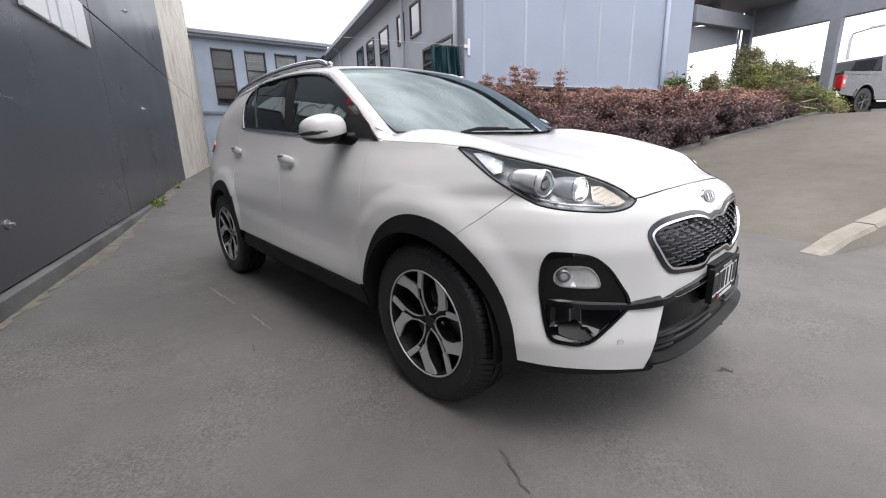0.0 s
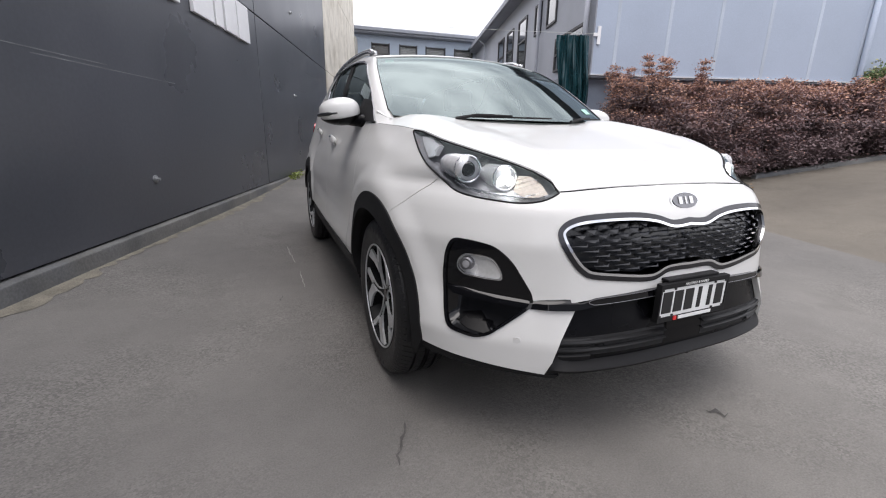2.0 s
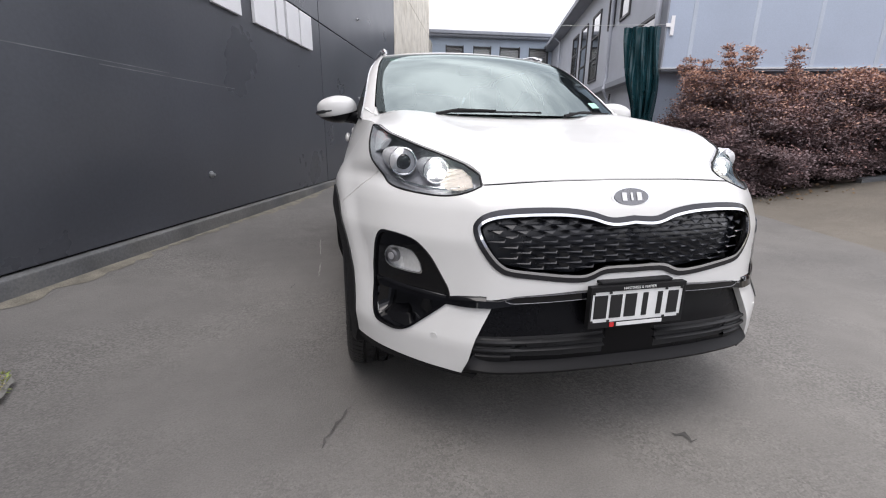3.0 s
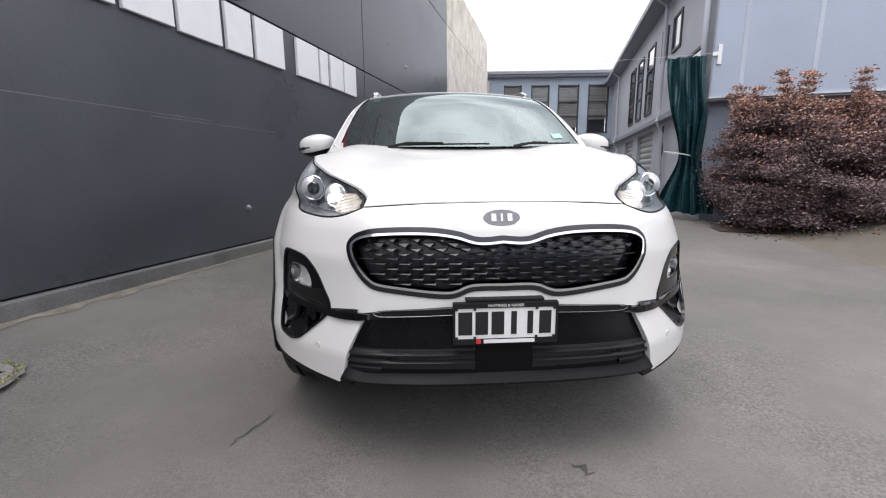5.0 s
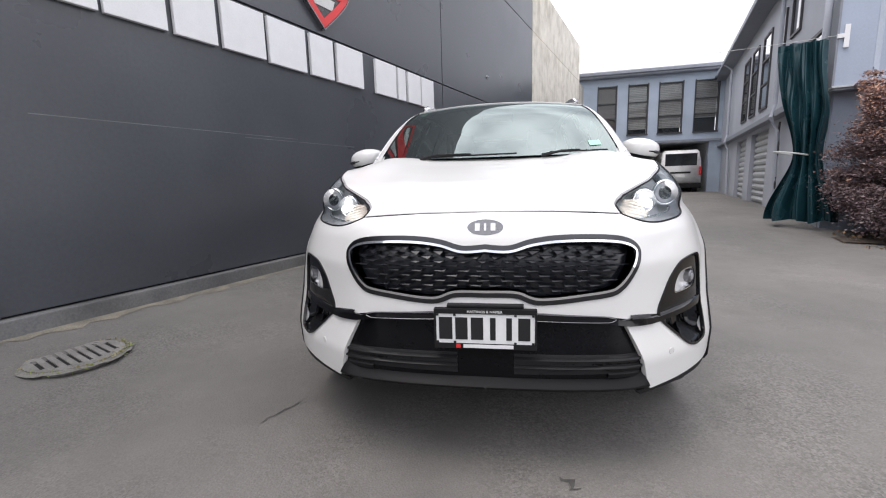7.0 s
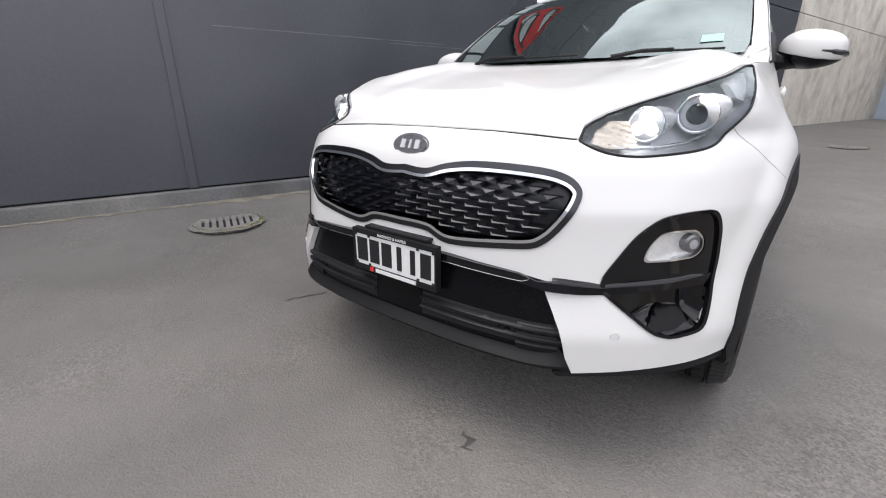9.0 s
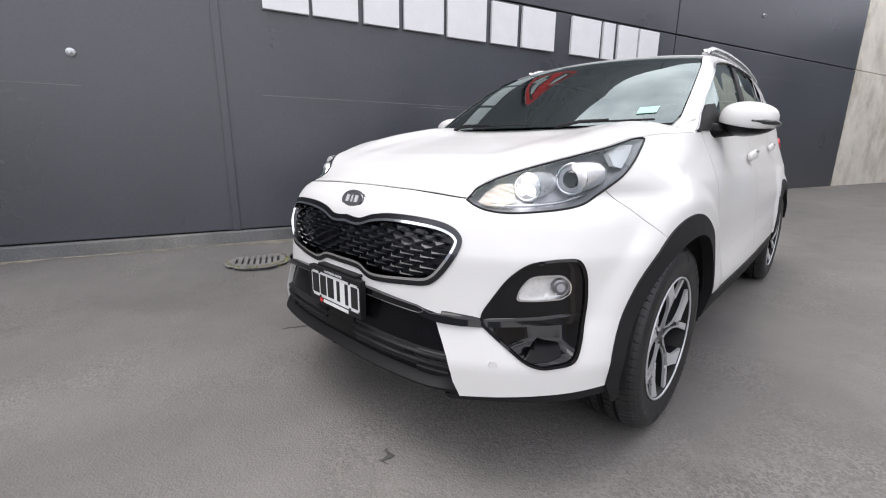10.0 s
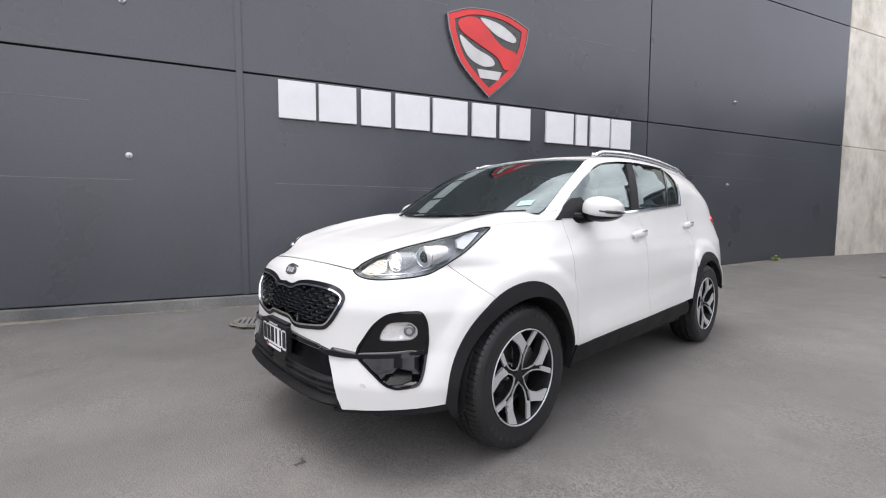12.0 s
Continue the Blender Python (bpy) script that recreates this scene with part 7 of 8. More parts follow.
# ---- drain grates ----
def drain(u, d, z, r, spin):
    g = thing("drain_grate", "round cast iron drain grate set in the asphalt", "drain", "drains", at=Matrix.Translation(yd(u, d, z)) @ pose(0, 0, 0, 0, 0, spin))
    bm = bmesh.new()
    prof = [(r * 0.87, 0.002), (r * 0.87, 0.012), (r, 0.012), (r * 1.02, -0.02)]
    rings = [[bm.verts.new((rr * math.cos(t), rr * math.sin(t), zz)) for t in np.linspace(0, 2 * math.pi, 40, endpoint=False)] for rr, zz in prof]
    for r0, r1 in zip(rings, rings[1:]):
        for i in range(40):
            bm.faces.new((r0[i], r0[(i + 1) % 40], r1[(i + 1) % 40], r1[i]))
    part("grate_ring", bm, "iron", g)
    bm = bmesh.new()
    add_tube(bm, [(0, 0, 0.0), (0, 0, 0.004)], r * 0.89, 30)
    part("pit", bm, "pit", g)
    for k in range(-4, 5):
        x = k * r * 0.205
        w_ = r * (0.066 if abs(k) < 4 else 0.05)
        h = math.sqrt(max(0, (r * 0.90) ** 2 - (abs(x) + w_) ** 2)) if abs(k) < 4 else r * 0.33
        part("grate_bar", box((x - w_, -h, 0.004), (x + w_, h, 0.0115), bevel=0.0015), "iron", g)
    # end webs that close the slots short of the ring
    for k in range(-4, 4):
        x = (k + 0.5) * r * 0.205
        h = math.sqrt((r * 0.90) ** 2 - x * x)
        for e_ in (-1, 1):
            part("grate_web", box((x - r * 0.05, e_ * h * 0.86 - 0.016, 0.004), (x + r * 0.05, e_ * h * 0.86 + 0.016, 0.011)), "iron", g)
    # dry weeds in the joint round the grate
    bm = bmesh.new()
    rw = random.Random(9)
    for k in range(150):
        t = rw.gauss(-0.5, 1.1) if k % 3 else rw.uniform(0, 6.28)
        q_ = r * rw.uniform(0.97, 1.10)
        c_, l_ = Vector((q_ * math.cos(t), q_ * math.sin(t), 0.010)), rw.uniform(0.006, 0.016)
        d_ = Vector((rw.uniform(-1, 1), rw.uniform(-1, 1), rw.uniform(0.2, 1.0))).normalized() * l_
        s_ = d_.cross(Vector((rw.uniform(-1, 1), rw.uniform(-1, 1), 0.3))).normalized() * l_ * 0.3
        bm.faces.new([bm.verts.new(c_ + p_) for p_ in (-s_, d_ * 0.5 - s_, d_, d_ * 0.5 + s_, s_)])
    tagged(part("rim_weeds", bm, "dry_weed", g), kind="stuff")
    bm = bmesh.new()
    rg = random.Random(4)
    ring0 = [bm.verts.new(((r * 1.0) * math.cos(t), r * math.sin(t), 0.008)) for t in np.linspace(0, 2 * math.pi, 40, endpoint=False)]
    qs = [r * (1.10 + rg.uniform(0, 0.10)) for _ in range(40)]
    ring1 = [bm.verts.new((q_ * math.cos(t), q_ * math.sin(t), 0.0015)) for q_, t in zip(qs, np.linspace(0, 2 * math.pi, 40, endpoint=False))]
    for i in range(40):
        bm.faces.new((ring0[i], ring0[(i + 1) % 40], ring1[(i + 1) % 40], ring1[i]))
    part("mortar_collar", bm, "collar", g)
    return g


_p = YARD.inverted() @ Vector((-2.47, -0.19, 0))
drain(_p.x, -_p.y, lift(_p.x, -_p.y) + 0.004, 0.235, 65)
_p = YARD.inverted() @ Vector((1.95, 8.5, 0))
drain(_p.x, -_p.y, lift(_p.x, -_p.y) + 0.004, 0.26, 65)


# ---- shrubs: stems and many small leaves ----
def leaves(name, centres, size, material, parent, seed, flat=0.5, shape=1.6):
    """Small folded leaves at the given places."""
    rg = np.random.default_rng(seed)
    n = len(centres)
    c = np.asarray(centres)
    d = rg.normal(size=(n, 3))
    d[:, 2] = d[:, 2] * flat + 0.15
    d /= np.linalg.norm(d, axis=1)[:, None]
    s = np.cross(d, rg.normal(size=(n, 3)))
    s /= np.linalg.norm(s, axis=1)[:, None] + 1e-9
    up = np.cross(d, s)
    k = size * rg.uniform(0.6, 1.35, size=(n, 1))
    v = np.stack([c, c + d * k * 0.5 + s * k * 0.5 / shape + up * k * 0.1, c + d * k, c + d * k * 0.5 - s * k * 0.5 / shape + up * k * 0.1], 1).reshape(-1, 3)
    me = bpy.data.meshes.new(name)
    me.vertices.add(4 * n)
    me.vertices.foreach_set("co", v.ravel())
    me.loops.add(4 * n)
    me.loops.foreach_set("vertex_index", np.arange(4 * n, dtype=np.int32))
    me.polygons.add(n)
    me.polygons.foreach_set("loop_start", np.arange(0, 4 * n, 4, dtype=np.int32))
    me.update(calc_edges=True)
    me.materials.append(M[material])
    ob = new(name, me)
    ob.parent = parent
    return ob


def shrub(u, d, z0, height, ru, rd, n, mats, label, category="shrub", size=0.05, seed=0, sprays=10, group="", name="shrub", spiky=0.25):
    """Twigs in clumps round an uneven dome, thick with leaves outside, open within."""
    rg = np.random.default_rng(seed)
    s = thing(name, label, category, group)
    base = np.array(yd(u, d, z0))
    ex, ey = np.array(YARD.to_3x3() @ Vector((1, 0, 0))), np.array(YARD.to_3x3() @ Vector((0, -1, 0)))
    bm = bmesh.new()
    tips = []
    for k in range(150):
        a, e = rg.uniform(0, 2 * math.pi), rg.uniform(0.0, 1.0) ** 0.85
        lump = 1 + 0.30 * math.sin(3 * a + seed) * math.sin(2.3 * e * 3 + seed) + rg.uniform(-0.10, 0.10)
        hz = math.sqrt(max(0, 1 - (e * 0.95) ** 2.6))
        p = base + ex * ru * hz * math.cos(a) * lump + ey * rd * hz * math.sin(a) * lump + np.array((0, 0, height * (0.05 + 0.91 * e) * (0.93 + 0.07 * lump)))
        tips.append((p, 0.075 + 0.05 * rg.random()))
        if k % 5 == 0:
            r0 = base + ex * rg.uniform(-0.2, 0.2) * ru + ey * rg.uniform(-0.2, 0.2) * rd
            add_tube(bm, [r0, (r0 * 0.5 + p * 0.5) + np.array((0, 0, 0.10 * height)), p], 0.012, 5, True, [0.016, 0.010, 0.003])
    for k in range(sprays):
        a = rg.uniform(0, 2 * math.pi)
        q = base + ex * ru * 0.7 * math.cos(a) + ey * rd * 0.7 * math.sin(a) + np.array((0, 0, height * 0.85))
        top_ = q + np.array((rg.uniform(-0.15, 0.15), rg.uniform(-0.15, 0.15), rg.uniform(0.12, 0.12 + spiky * 1.6)))
        add_tube(bm, [q, (q + top_) / 2 + rg.normal(size=3) * 0.02, top_], 0.006, 4, True, [0.007, 0.005, 0.002])
        for t in np.linspace(0.1, 1, 6):
            tips.append((q + (top_ - q) * t, 0.045))
    tagged(part("branchwork", bm, "bark", s), kind="stuff")
    tp = np.array([t[0] for t in tips])
    sp = np.array([t[1] for t in tips])
    w = sp ** 1.3
    pick = rg.choice(len(tips), size=n, p=w / w.sum())
    spread = np.stack([rg.normal(size=n) * 1.15, rg.normal(size=n) * 1.15, rg.normal(size=n) * 0.50], 1)
    c = tp[pick] + spread * sp[pick][:, None]
    c[:, 2] = np.maximum(c[:, 2], z0 + 0.02)
    # colour by height in shrub and clump: darker low, brighter young leaves on top
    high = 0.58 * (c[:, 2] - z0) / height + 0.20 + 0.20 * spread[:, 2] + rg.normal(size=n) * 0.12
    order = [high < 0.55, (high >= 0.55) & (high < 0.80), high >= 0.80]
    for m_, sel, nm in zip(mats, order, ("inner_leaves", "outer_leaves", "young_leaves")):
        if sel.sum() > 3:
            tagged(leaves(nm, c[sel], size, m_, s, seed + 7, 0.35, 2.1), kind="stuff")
    return s


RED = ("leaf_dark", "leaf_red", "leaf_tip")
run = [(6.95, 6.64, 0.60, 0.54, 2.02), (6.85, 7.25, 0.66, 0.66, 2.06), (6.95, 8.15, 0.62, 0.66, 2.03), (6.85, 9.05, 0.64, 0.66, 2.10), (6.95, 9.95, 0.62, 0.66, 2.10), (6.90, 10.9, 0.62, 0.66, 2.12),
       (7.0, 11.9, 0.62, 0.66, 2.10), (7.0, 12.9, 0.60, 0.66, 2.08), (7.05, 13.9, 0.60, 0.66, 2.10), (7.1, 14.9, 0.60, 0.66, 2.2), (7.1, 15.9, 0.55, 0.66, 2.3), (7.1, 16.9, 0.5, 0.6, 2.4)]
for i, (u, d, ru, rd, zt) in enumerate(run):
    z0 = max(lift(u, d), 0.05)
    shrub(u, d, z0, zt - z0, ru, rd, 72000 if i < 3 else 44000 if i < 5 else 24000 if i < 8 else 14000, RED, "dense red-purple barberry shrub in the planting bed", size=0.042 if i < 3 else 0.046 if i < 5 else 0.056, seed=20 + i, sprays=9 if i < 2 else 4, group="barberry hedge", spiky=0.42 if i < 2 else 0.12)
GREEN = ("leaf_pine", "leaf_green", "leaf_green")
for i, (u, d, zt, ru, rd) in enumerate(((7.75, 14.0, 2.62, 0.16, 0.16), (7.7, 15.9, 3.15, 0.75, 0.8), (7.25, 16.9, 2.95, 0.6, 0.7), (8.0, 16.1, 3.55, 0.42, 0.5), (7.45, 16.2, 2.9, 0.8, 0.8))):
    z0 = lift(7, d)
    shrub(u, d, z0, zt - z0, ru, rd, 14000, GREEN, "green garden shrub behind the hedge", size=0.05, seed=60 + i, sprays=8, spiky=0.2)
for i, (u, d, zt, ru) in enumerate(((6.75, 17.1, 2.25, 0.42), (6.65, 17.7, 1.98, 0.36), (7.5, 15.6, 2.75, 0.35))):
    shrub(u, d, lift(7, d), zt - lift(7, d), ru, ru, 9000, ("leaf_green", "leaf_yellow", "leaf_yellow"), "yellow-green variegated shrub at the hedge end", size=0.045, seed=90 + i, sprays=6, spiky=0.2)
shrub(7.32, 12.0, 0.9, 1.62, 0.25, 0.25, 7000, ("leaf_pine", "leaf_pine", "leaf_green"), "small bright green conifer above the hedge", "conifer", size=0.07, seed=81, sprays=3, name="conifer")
flax = thing("flax_tuft", "tuft of long yellow-green strap leaves behind the hedge", "plant")
rg = np.random.default_rng(41)
tagged(leaves("strap_leaf", [np.array(yd(7.0 + rg.normal() * 0.12, 16.0 + rg.normal() * 0.15, 1.75 + abs(rg.normal()) * 0.1)) for _ in range(240)], 0.75, "leaf_yellow", flax, 6, 1.8, 22), kind="stuff")
bed = tagged(raw("planting_bed", [tuple(yd(u, d, max(lift(6.6, d), 0.0) + 0.012 + 0.04 * ease(d, 8.4, 9.2))) for d in np.linspace(5.95, 18, 14) for u in (6.42, 7.9)], [(2 * i, 2 * i + 1, 2 * i + 3, 2 * i + 2) for i in range(13)], "soil"), "dark soil strewn with dry leaves", "planting bed", kind="structure")
edge_k = thing("bed_edging", "low concrete edging along the planting bed", "kerb", kind="structure")
bm = bmesh.new()
pts = [yd(6.36, d, max(lift(6.5, d), 0.0) + 0.05) for d in np.linspace(8.8, 18, 14)]
rings = []
for p in pts:
    ex = YARD.to_3x3() @ Vector((1, 0, 0))
    rings.append([bm.verts.new(p + ex * a + Vector((0, 0, b))) for a, b in ((-0.06, -0.12), (-0.055, 0.02), (0.055, 0.025), (0.06, -0.12))])
for r0, r1 in zip(rings, rings[1:]):
    for k in range(3):
        bm.faces.new((r0[k], r0[k + 1], r1[k + 1], r1[k]))
bm.faces.new(rings[0])
part("edging_run", bm, "plinth", edge_k)
rg = np.random.default_rng(9)
lt = [np.array(yd(rg.uniform(5.6, 6.9) + 0.35 * abs(rg.normal()), rg.uniform(5.9, 8.5), 0.03 + 0.02)) for _ in range(260)]
lt = [p for p in lt]
for p in lt:
    q = YARD.inverted() @ Vector(p)
    p[2] = lift(q.x, -q.y) + 0.012 + (0.05 if q.x > 6.42 else 0)
lo_ = thing("leaf_litter", "dry fallen leaves at the foot of the hedge", "leaves", kind="stuff")
leaves("fallen_leaves", lt, 0.05, "litter", lo_, 4, flat=0.15)
# weeds at the wall foot
for k, (u, n) in enumerate(((7.4, 60), (7.6, 80), (7.85, 50), (9.9, 40))):
    wd = thing("weed_tuft", "small yellow-green weeds at the wall foot", "weed", "weeds")
    rg = np.random.default_rng(30 + k)
    c = [np.array(yd(u + rg.normal() * 0.07, 0.07 + abs(rg.normal()) * 0.06, lift(u, 0.1) + abs(rg.normal()) * 0.05)) for _ in range(n)]
    tagged(leaves("weed_leaf", c, 0.05, "weed", wd, k), kind="stuff")

# grass in the joint round the drain
rg = np.random.default_rng(77)
gp_ = YARD.inverted() @ Vector((-2.47, -0.19, 0))
tuft = thing("weed_tuft", "dry grass in the joint round the drain", "weed", "weeds")
tagged(leaves("grass", [np.array((-2.47 + 0.25 * math.cos(t), -0.19 + 0.25 * math.sin(t), lift(gp_.x, -gp_.y) + 0.005)) for t in np.concatenate([rg.normal(0.9, 0.35, 90), rg.normal(-0.6, 0.9, 60)])], 0.03, "weed", tuft, 5, flat=0.6, shape=5), kind="stuff")


# ---- marks on the asphalt ----
def ground_mark(name, pts, width, material, label, seed):
    """A thin ragged strip lying on the ground through pts."""
    rg = random.Random(seed)
    v = []
    for i, (x, y) in enumerate(pts):
        a, b = Vector(pts[max(0, i - 1)]), Vector(pts[min(len(pts) - 1, i + 1)])
        n = (b - a).orthogonal().normalized()
        w = width * rg.uniform(0.35, 1.0) * (0.25 if i in (0, len(pts) - 1) else 1)
        q = YARD.inverted() @ Vector((x, y, 0))
        z = lift(q.x, -q.y) + 0.0035
        j = Vector((rg.uniform(-1, 1), rg.uniform(-1, 1))) * width * 1.1
        v += [(x + n.x * w + j.x, y + n.y * w + j.y, z), (x - n.x * w + j.x, y - n.y * w + j.y, z)]
    return tagged(raw(name, v, [(2 * i, 2 * i + 1, 2 * i + 3, 2 * i + 2) for i in range(len(pts) - 1)], material), label, "mark", kind="structure")


def track(a, b, n):
    return [(a[0] + (b[0] - a[0]) * k / n, a[1] + (b[1] - a[1]) * k / n) for k in range(n + 1)]


ground_mark("ground_scratch", track((-1.13, 2.35), (-1.10, 1.80), 12), 0.005, "mark_pale", "pale scratch in the asphalt", 1)
ground_mark("ground_scratch", track((-1.09, 1.56), (-1.09, 1.18), 9), 0.005, "mark_pale", "pale scratch in the asphalt", 2)
ground_mark("ground_crack", track((-0.90, -0.47), (-0.99, -0.67), 10), 0.007, "mark_dark", "short dark crack in the asphalt", 3)
ground_mark("ground_stain", track((0.26, -0.86), (0.30, -0.92), 5), 0.015, "mark_dark", "small dark oil stain on the asphalt", 4)
ground_mark("ground_crack", track((-1.24, 1.06), (-1.27, 0.96), 5), 0.006, "mark_dark", "short dark crack in the asphalt", 7)

# ---- carport frame over the ramp ----
carport = thing("carport_frame", "dark grey painted beam on posts above the ramp", "carport")
def beam(name, p, q, w, h):
    """A square-cut beam between two points of the yard (u, d, z)."""
    a, b = yd(*p), yd(*q)
    d = (b - a).normalized()
    s = d.cross(Vector((0, 0, 1))).normalized() * w / 2
    t = s.cross(d).normalized() * h / 2
    bm = bmesh.new()
    r = [[bm.verts.new(c + s * i + t * j) for i, j in ((-1, -1), (1, -1), (1, 1), (-1, 1))] for c in (a, b)]
    bm.faces.new(r[0])
    bm.faces.new(r[1][::-1])
    for i in range(4):
        bm.faces.new((r[0][i], r[1][i], r[1][(i + 1) % 4], r[0][(i + 1) % 4]))
    bmesh.ops.recalc_face_normals(bm, faces=bm.faces)
    bmesh.ops.bevel(bm, geom=bm.edges[:], offset=0.01, segments=1, affect="EDGES")
    return part(name, bm, "trim_grey", carport)


yard_box("fascia_beam", (4.0, 18.0, 4.29), (9.5, 18.25, 6.2), "trim_grey", carport, bevel=0.01)
yard_box("column", (6.66, 17.78, 1.2), (6.94, 18.0, 4.30), "trim_grey", carport, bevel=0.01)
yard_box("post", (9.21, 17.85, 1.2), (9.50, 18.0, 6.2), "trim_grey", carport, bevel=0.01)
part("post_pipe", tube([yd(9.56, 17.80, 6.1), yd(9.56, 17.80, 1.3)], 0.035, 8), "roof_pale", carport, "pale pipe beside the post", smooth=True)
beam("side_beam", (7.62, 12.75, 4.15), (9.32, 17.84, 4.70), 0.2, 0.42)
beam("side_beam", (7.80, 12.75, 3.52), (9.75, 17.84, 4.46), 0.2, 0.66)
beam("cross_beam", (8.4, 13.6, 4.62), (13.0, 14.4, 4.75), 0.2, 0.3)
beam("cross_beam", (9.2, 16.0, 4.95), (14.0, 17.0, 5.1), 0.2, 0.3)
yard_box("deck", (7.95, 12.76, 5.1), (14.0, 18.0, 5.3), "trim_grey", carport)

# ---- pickup on the upper level ----
pick = thing("pickup_truck", "grey pickup truck parked at the top of the ramp", "pickup")
PM = YARD @ pose(6.64, -18.44, lift(8, 21.7), 0, 0, -97)        # x forward along d


def pbox(name, lo, hi, material, bevel=0.0, parent=pick):
    bm = box(lo, hi, None, bevel)
    bmesh.ops.transform(bm, matrix=PM, verts=bm.verts)
    return part(name, bm, material, parent)


def pside(name, prof, y0, y1, material, lean=0.0, bevel=0.0):
    """A side outline (x, z) made solid from y0 to y1, leaning in with height."""
    bm = prism(prof, y1 - y0, Matrix.Translation((0, y0, 0)))
    for v_ in bm.verts:
        v_.co.y = 0.925 + (v_.co.y - 0.925) * (1 - lean * max(0.0, v_.co.z - 1.18))
    bmesh.ops.transform(bm, matrix=PM, verts=bm.verts)
    return part(name, bm, material, pick)


def well(x0):
    return [(x0 + 0.47 * math.cos(t), 0.42 + 0.47 * math.sin(t)) for t in np.linspace(math.pi - 0.2, 0.2, 14)]


low_side = [(0.0, 0.60), (0.60, 0.54)] + well(1.12) + [(1.68, 0.44), (3.70, 0.44)] + well(4.25) + [(4.80, 0.50), (5.15, 0.60), (5.12, 1.00), (4.90, 1.14), (4.0, 1.22), (1.80, 1.20), (0.03, 1.17), (-0.02, 0.90)]
pside("body", low_side, 0.0, 1.85, "truck_paint")
pside("bed_side", [(0.0, 1.15), (1.80, 1.18), (1.80, 1.29), (0.02, 1.26)], 0.0, 0.09, "truck_paint")
pside("bed_side", [(0.0, 1.15), (1.80, 1.18), (1.80, 1.29), (0.02, 1.26)], 1.76, 1.85, "truck_paint")
pbox("tailgate", (-0.02, 0.10, 0.66), (0.05, 1.75, 1.25), "truck_paint", 0.02)
pside("cabin", [(1.80, 1.18), (1.84, 1.34), (1.98, 1.78), (2.22, 1.86), (3.20, 1.84), (3.45, 1.76), (4.02, 1.24), (4.0, 1.18)], 0.03, 1.82, "truck_paint", 0.30)
pside("side_window", [(2.06, 1.36), (2.16, 1.70), (2.62, 1.74), (2.62, 1.34)], 0.022, 0.06, "dark_glass", 0.30)
pside("side_window", [(2.72, 1.34), (2.72, 1.74), (3.22, 1.72), (3.62, 1.40), (3.60, 1.33)], 0.022, 0.06, "dark_glass", 0.30)
rear_glass = box((-0.008, 0.30, 0.0), (0.012, 1.55, 0.36), None, 0.004)
bmesh.ops.transform(rear_glass, matrix=PM @ Matrix.Translation((1.852, 0, 1.38)) @ Matrix.Rotation(radians(17.5), 4, "Y"), verts=rear_glass.verts)
part("rear_window", rear_glass, "dark_glass", pick)
pbox("door_handle", (2.30, -0.03, 1.08), (2.52, 0.01, 1.12), "chrome", 0.01)
pbox("side_step", (1.70, -0.04, 0.36), (3.70, 0.10, 0.42), "chrome", 0.02)
pbox("chassis", (0.1, 0.25, 0.26), (4.9, 1.60, 0.62), "under")
pbox("bumper", (-0.14, 0.03, 0.50), (0.06, 1.82, 0.70), "chrome", 0.04)
tail_ = pbox("tail_lamp", (-0.03, -0.012, 0.76), (0.17, 0.20, 1.16), "red_lens", 0.03)
pbox("tail_lamp_core", (0.03, -0.016, 0.90), (0.12, 0.10, 1.02), "plate_white", 0.01, tail_)
for x0 in (1.12, 4.25):
    bm = bmesh.new()
    add_tube(bm, [PM @ Vector((x0 + 0.475 * math.cos(t), 0.0, 0.42 + 0.475 * math.sin(t))) for t in np.linspace(0.1, math.pi - 0.1, 18)], 0.035, 6)
    part("arch_flare", bm, "truck_paint", pick, smooth=True)
    for y0, sg in ((0.0, -1), (1.63, 1)):
        wv = part("wheel", tube([PM @ Vector((x0, y0 + 0.0, 0.39)), PM @ Vector((x0, y0 + 0.22, 0.39))], 0.39, 28), "rubber", pick)
        yf = y0 if sg < 0 else y0 + 0.22
        part("rim", tube([PM @ Vector((x0, yf + sg * 0.006, 0.39)), PM @ Vector((x0, yf - sg * 0.05, 0.39))], 0.25, 20), "rim_dark", wv)
        for k in range(6):
            t = k * math.pi / 3 + 0.3
            part("rim_spoke", tube([PM @ Vector((x0, yf + sg * 0.010, 0.39)), PM @ Vector((x0 + 0.24 * math.cos(t), yf + sg * 0.010, 0.39 + 0.24 * math.sin(t)))], 0.02, 5), "brake", wv)

# ---- far things beyond the ramp ----
lamp_post = thing("street_lamp", "tall grey street lamp beyond the ramp", "street lamp")
bm = bmesh.new()
add_tube(bm, [yd(11.75, 30, 1.2), yd(11.77, 30, 5.5), yd(11.7, 30, 5.73), yd(10.9, 30, 5.84)], 0.07, 8, True, [0.10, 0.07, 0.05, 0.04])
part("pole", bm, "galv", lamp_post)
part("lamp_head", box((-0.28, -0.1, -0.05), (0.28, 0.1, 0.05), Matrix.Translation(yd(10.8, 30, 5.85)) @ pose(0, 0, 0, 0, 0, 71.5), 0.02), "galv", lamp_post)
red_car = thing("parked_car", "red car parked behind the hedge", "car")
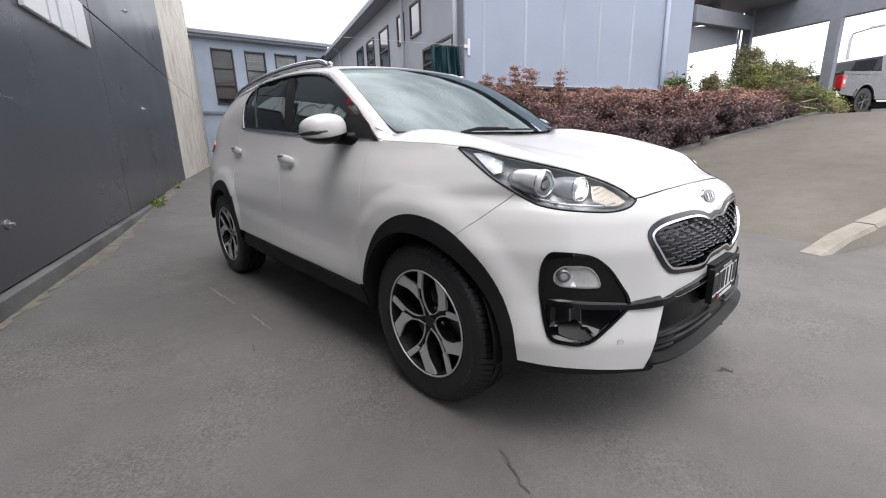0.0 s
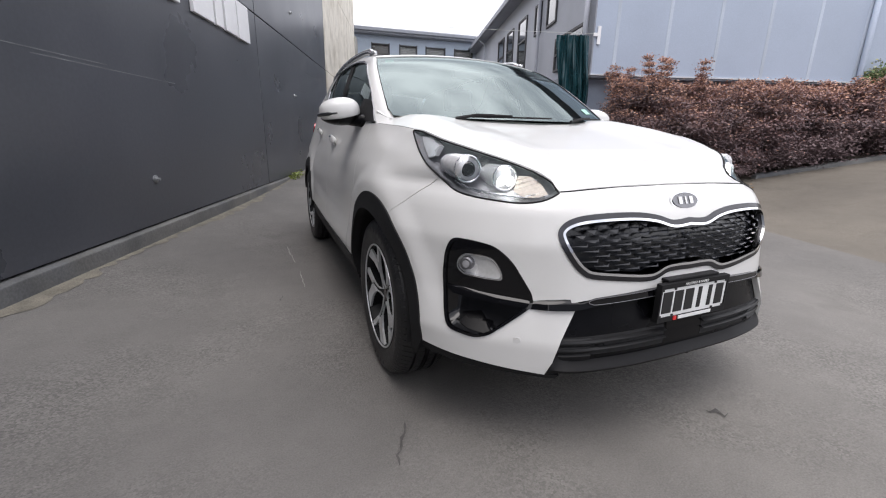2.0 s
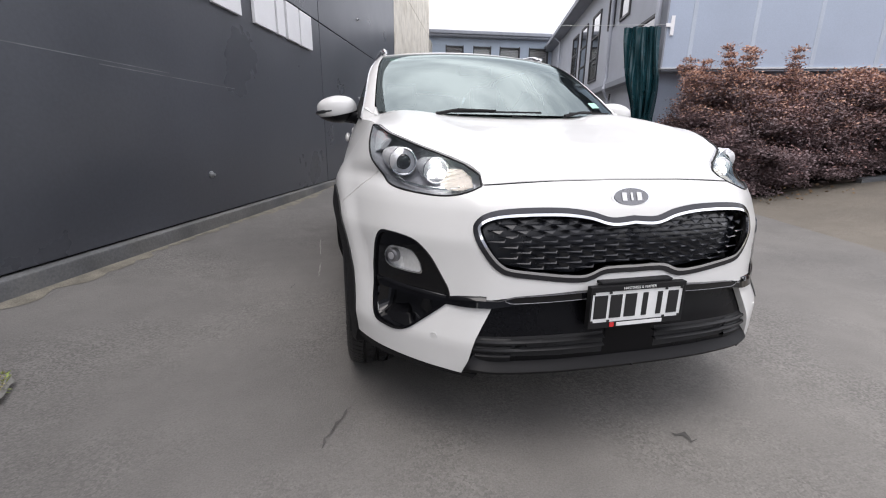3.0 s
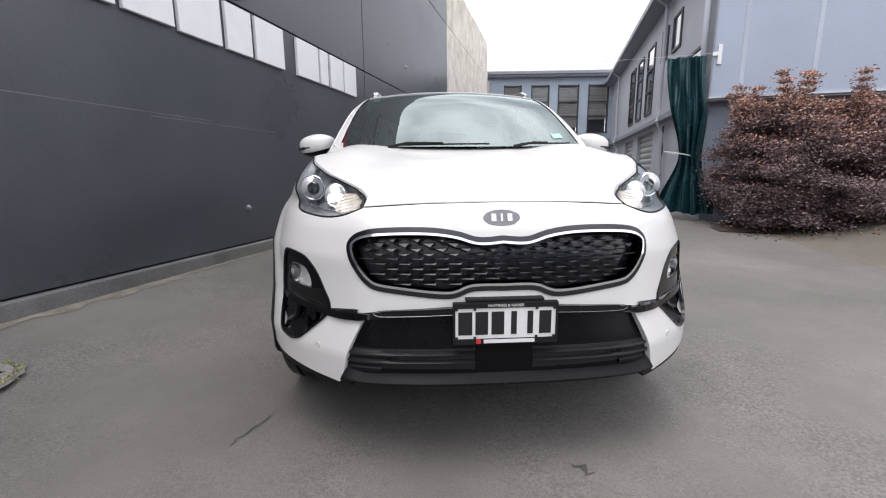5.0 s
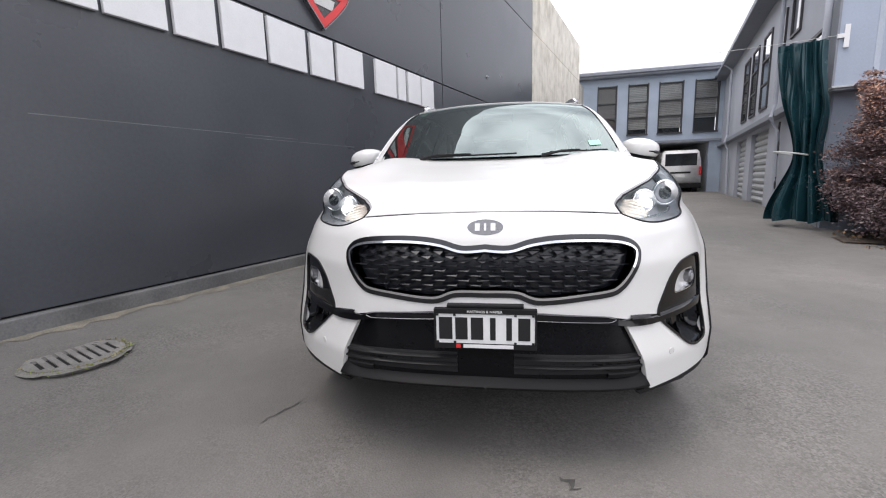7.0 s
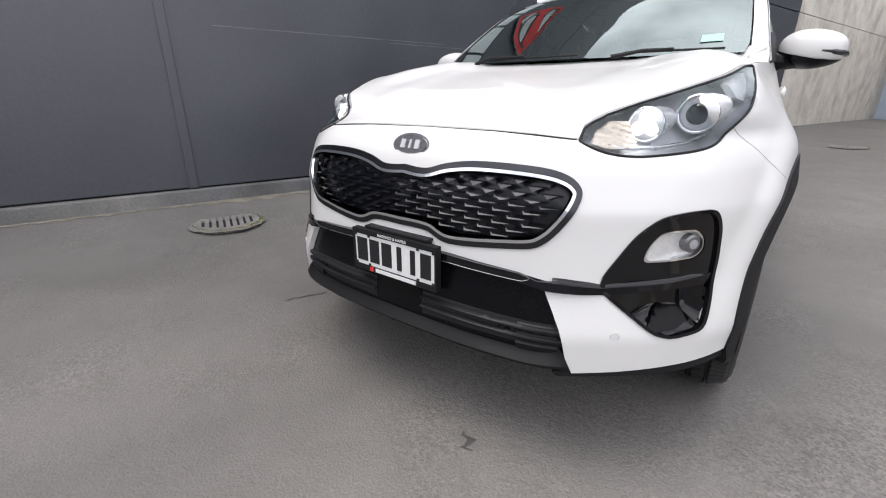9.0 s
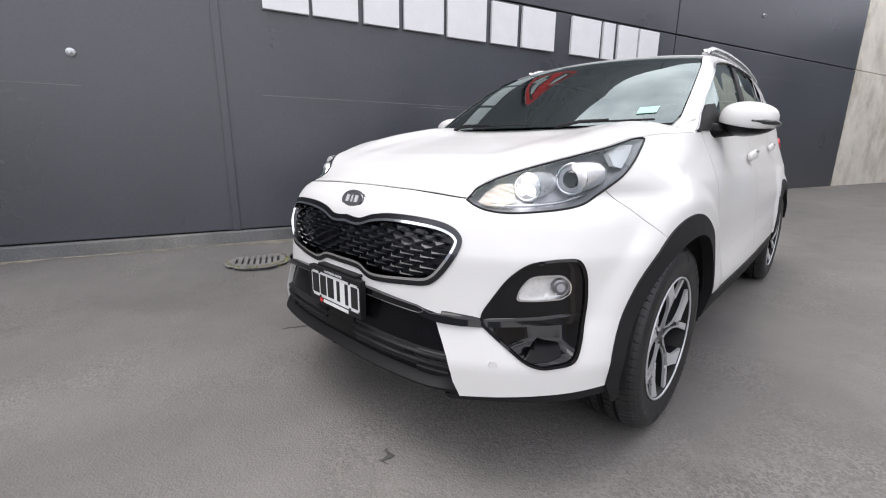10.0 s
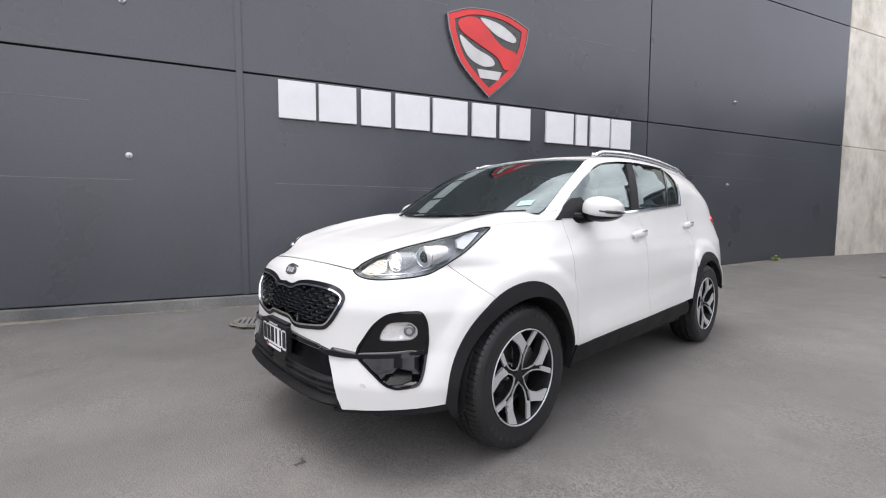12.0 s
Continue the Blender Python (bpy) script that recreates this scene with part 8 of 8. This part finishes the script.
RC = YARD @ pose(11.5, -16.6, 1.15, 0, 0, -90)
bm = box((-2.0, -0.85, 0.3), (2.0, 0.85, 0.85), RC, 0.14)
part("body", bm, "red_paint", red_car)
bm = box((-1.2, -0.75, 0.85), (0.9, 0.75, 1.35), RC, 0.2)
part("cabin", bm, "dark_glass", red_car)
for x0 in (-1.25, 1.25):
    for y0 in (-0.85, 0.65):
        part("wheel", tube([RC @ Vector((x0, y0, 0.3)), RC @ Vector((x0, y0 + 0.2, 0.3))], 0.31, 16), "rubber", red_car)
rail = thing("handrail", "thin dark handrail behind the hedge", "handrail")
bm = bmesh.new()
add_tube(bm, [yd(8.0, 12.7, 2.62), yd(8.0, 13.1, 2.25), yd(8.0, 13.9, 2.25)], 0.022, 6)
add_tube(bm, [yd(8.0, 13.1, 2.25), yd(8.0, 13.1, 1.2)], 0.02, 6)
part("bar", bm, "cable", rail)
bucket = thing("plastic_pot", "grey plastic plant pot at the hedge foot", "pot")
_z = lift(6.3, 11.9)
bm = bmesh.new()
add_tube(bm, [yd(6.28, 11.9, _z), yd(6.28, 11.9, _z + 0.20), yd(6.28, 11.9, _z + 0.22)], 0.1, 14, True, [0.085, 0.105, 0.115])
part("pot_wall", bm, "plinth", bucket)

# ---- far tree line, and an unseen plain wall added to close the yard behind the camera ----
far = tagged(thing("far_hills", "hazy grey tree line in the distance", "backdrop", kind="structure"))
rg = random.Random(8)
v, f_ = [], []
n_ = 120
for i in range(n_ + 1):
    t = 2 * math.pi * i / n_
    h = 14 + 5 * noise.noise(Vector((i * 0.35, 0, 0))) + rg.uniform(0, 2)
    v += [(420 * math.cos(t), 420 * math.sin(t), -3), (420 * math.cos(t), 420 * math.sin(t), h)]
for i in range(n_):
    f_.append((2 * i, 2 * i + 2, 2 * i + 3, 2 * i + 1))
raw("tree_line", v, f_, "hill", far)

rear_wall = tagged(yard_box("wall_street", (-14.0, -1.0, -0.1), (-13.7, 26.0, 5.2), "grey_wall"), "unseen plain grey wall added behind the camera", "wall", kind="structure")
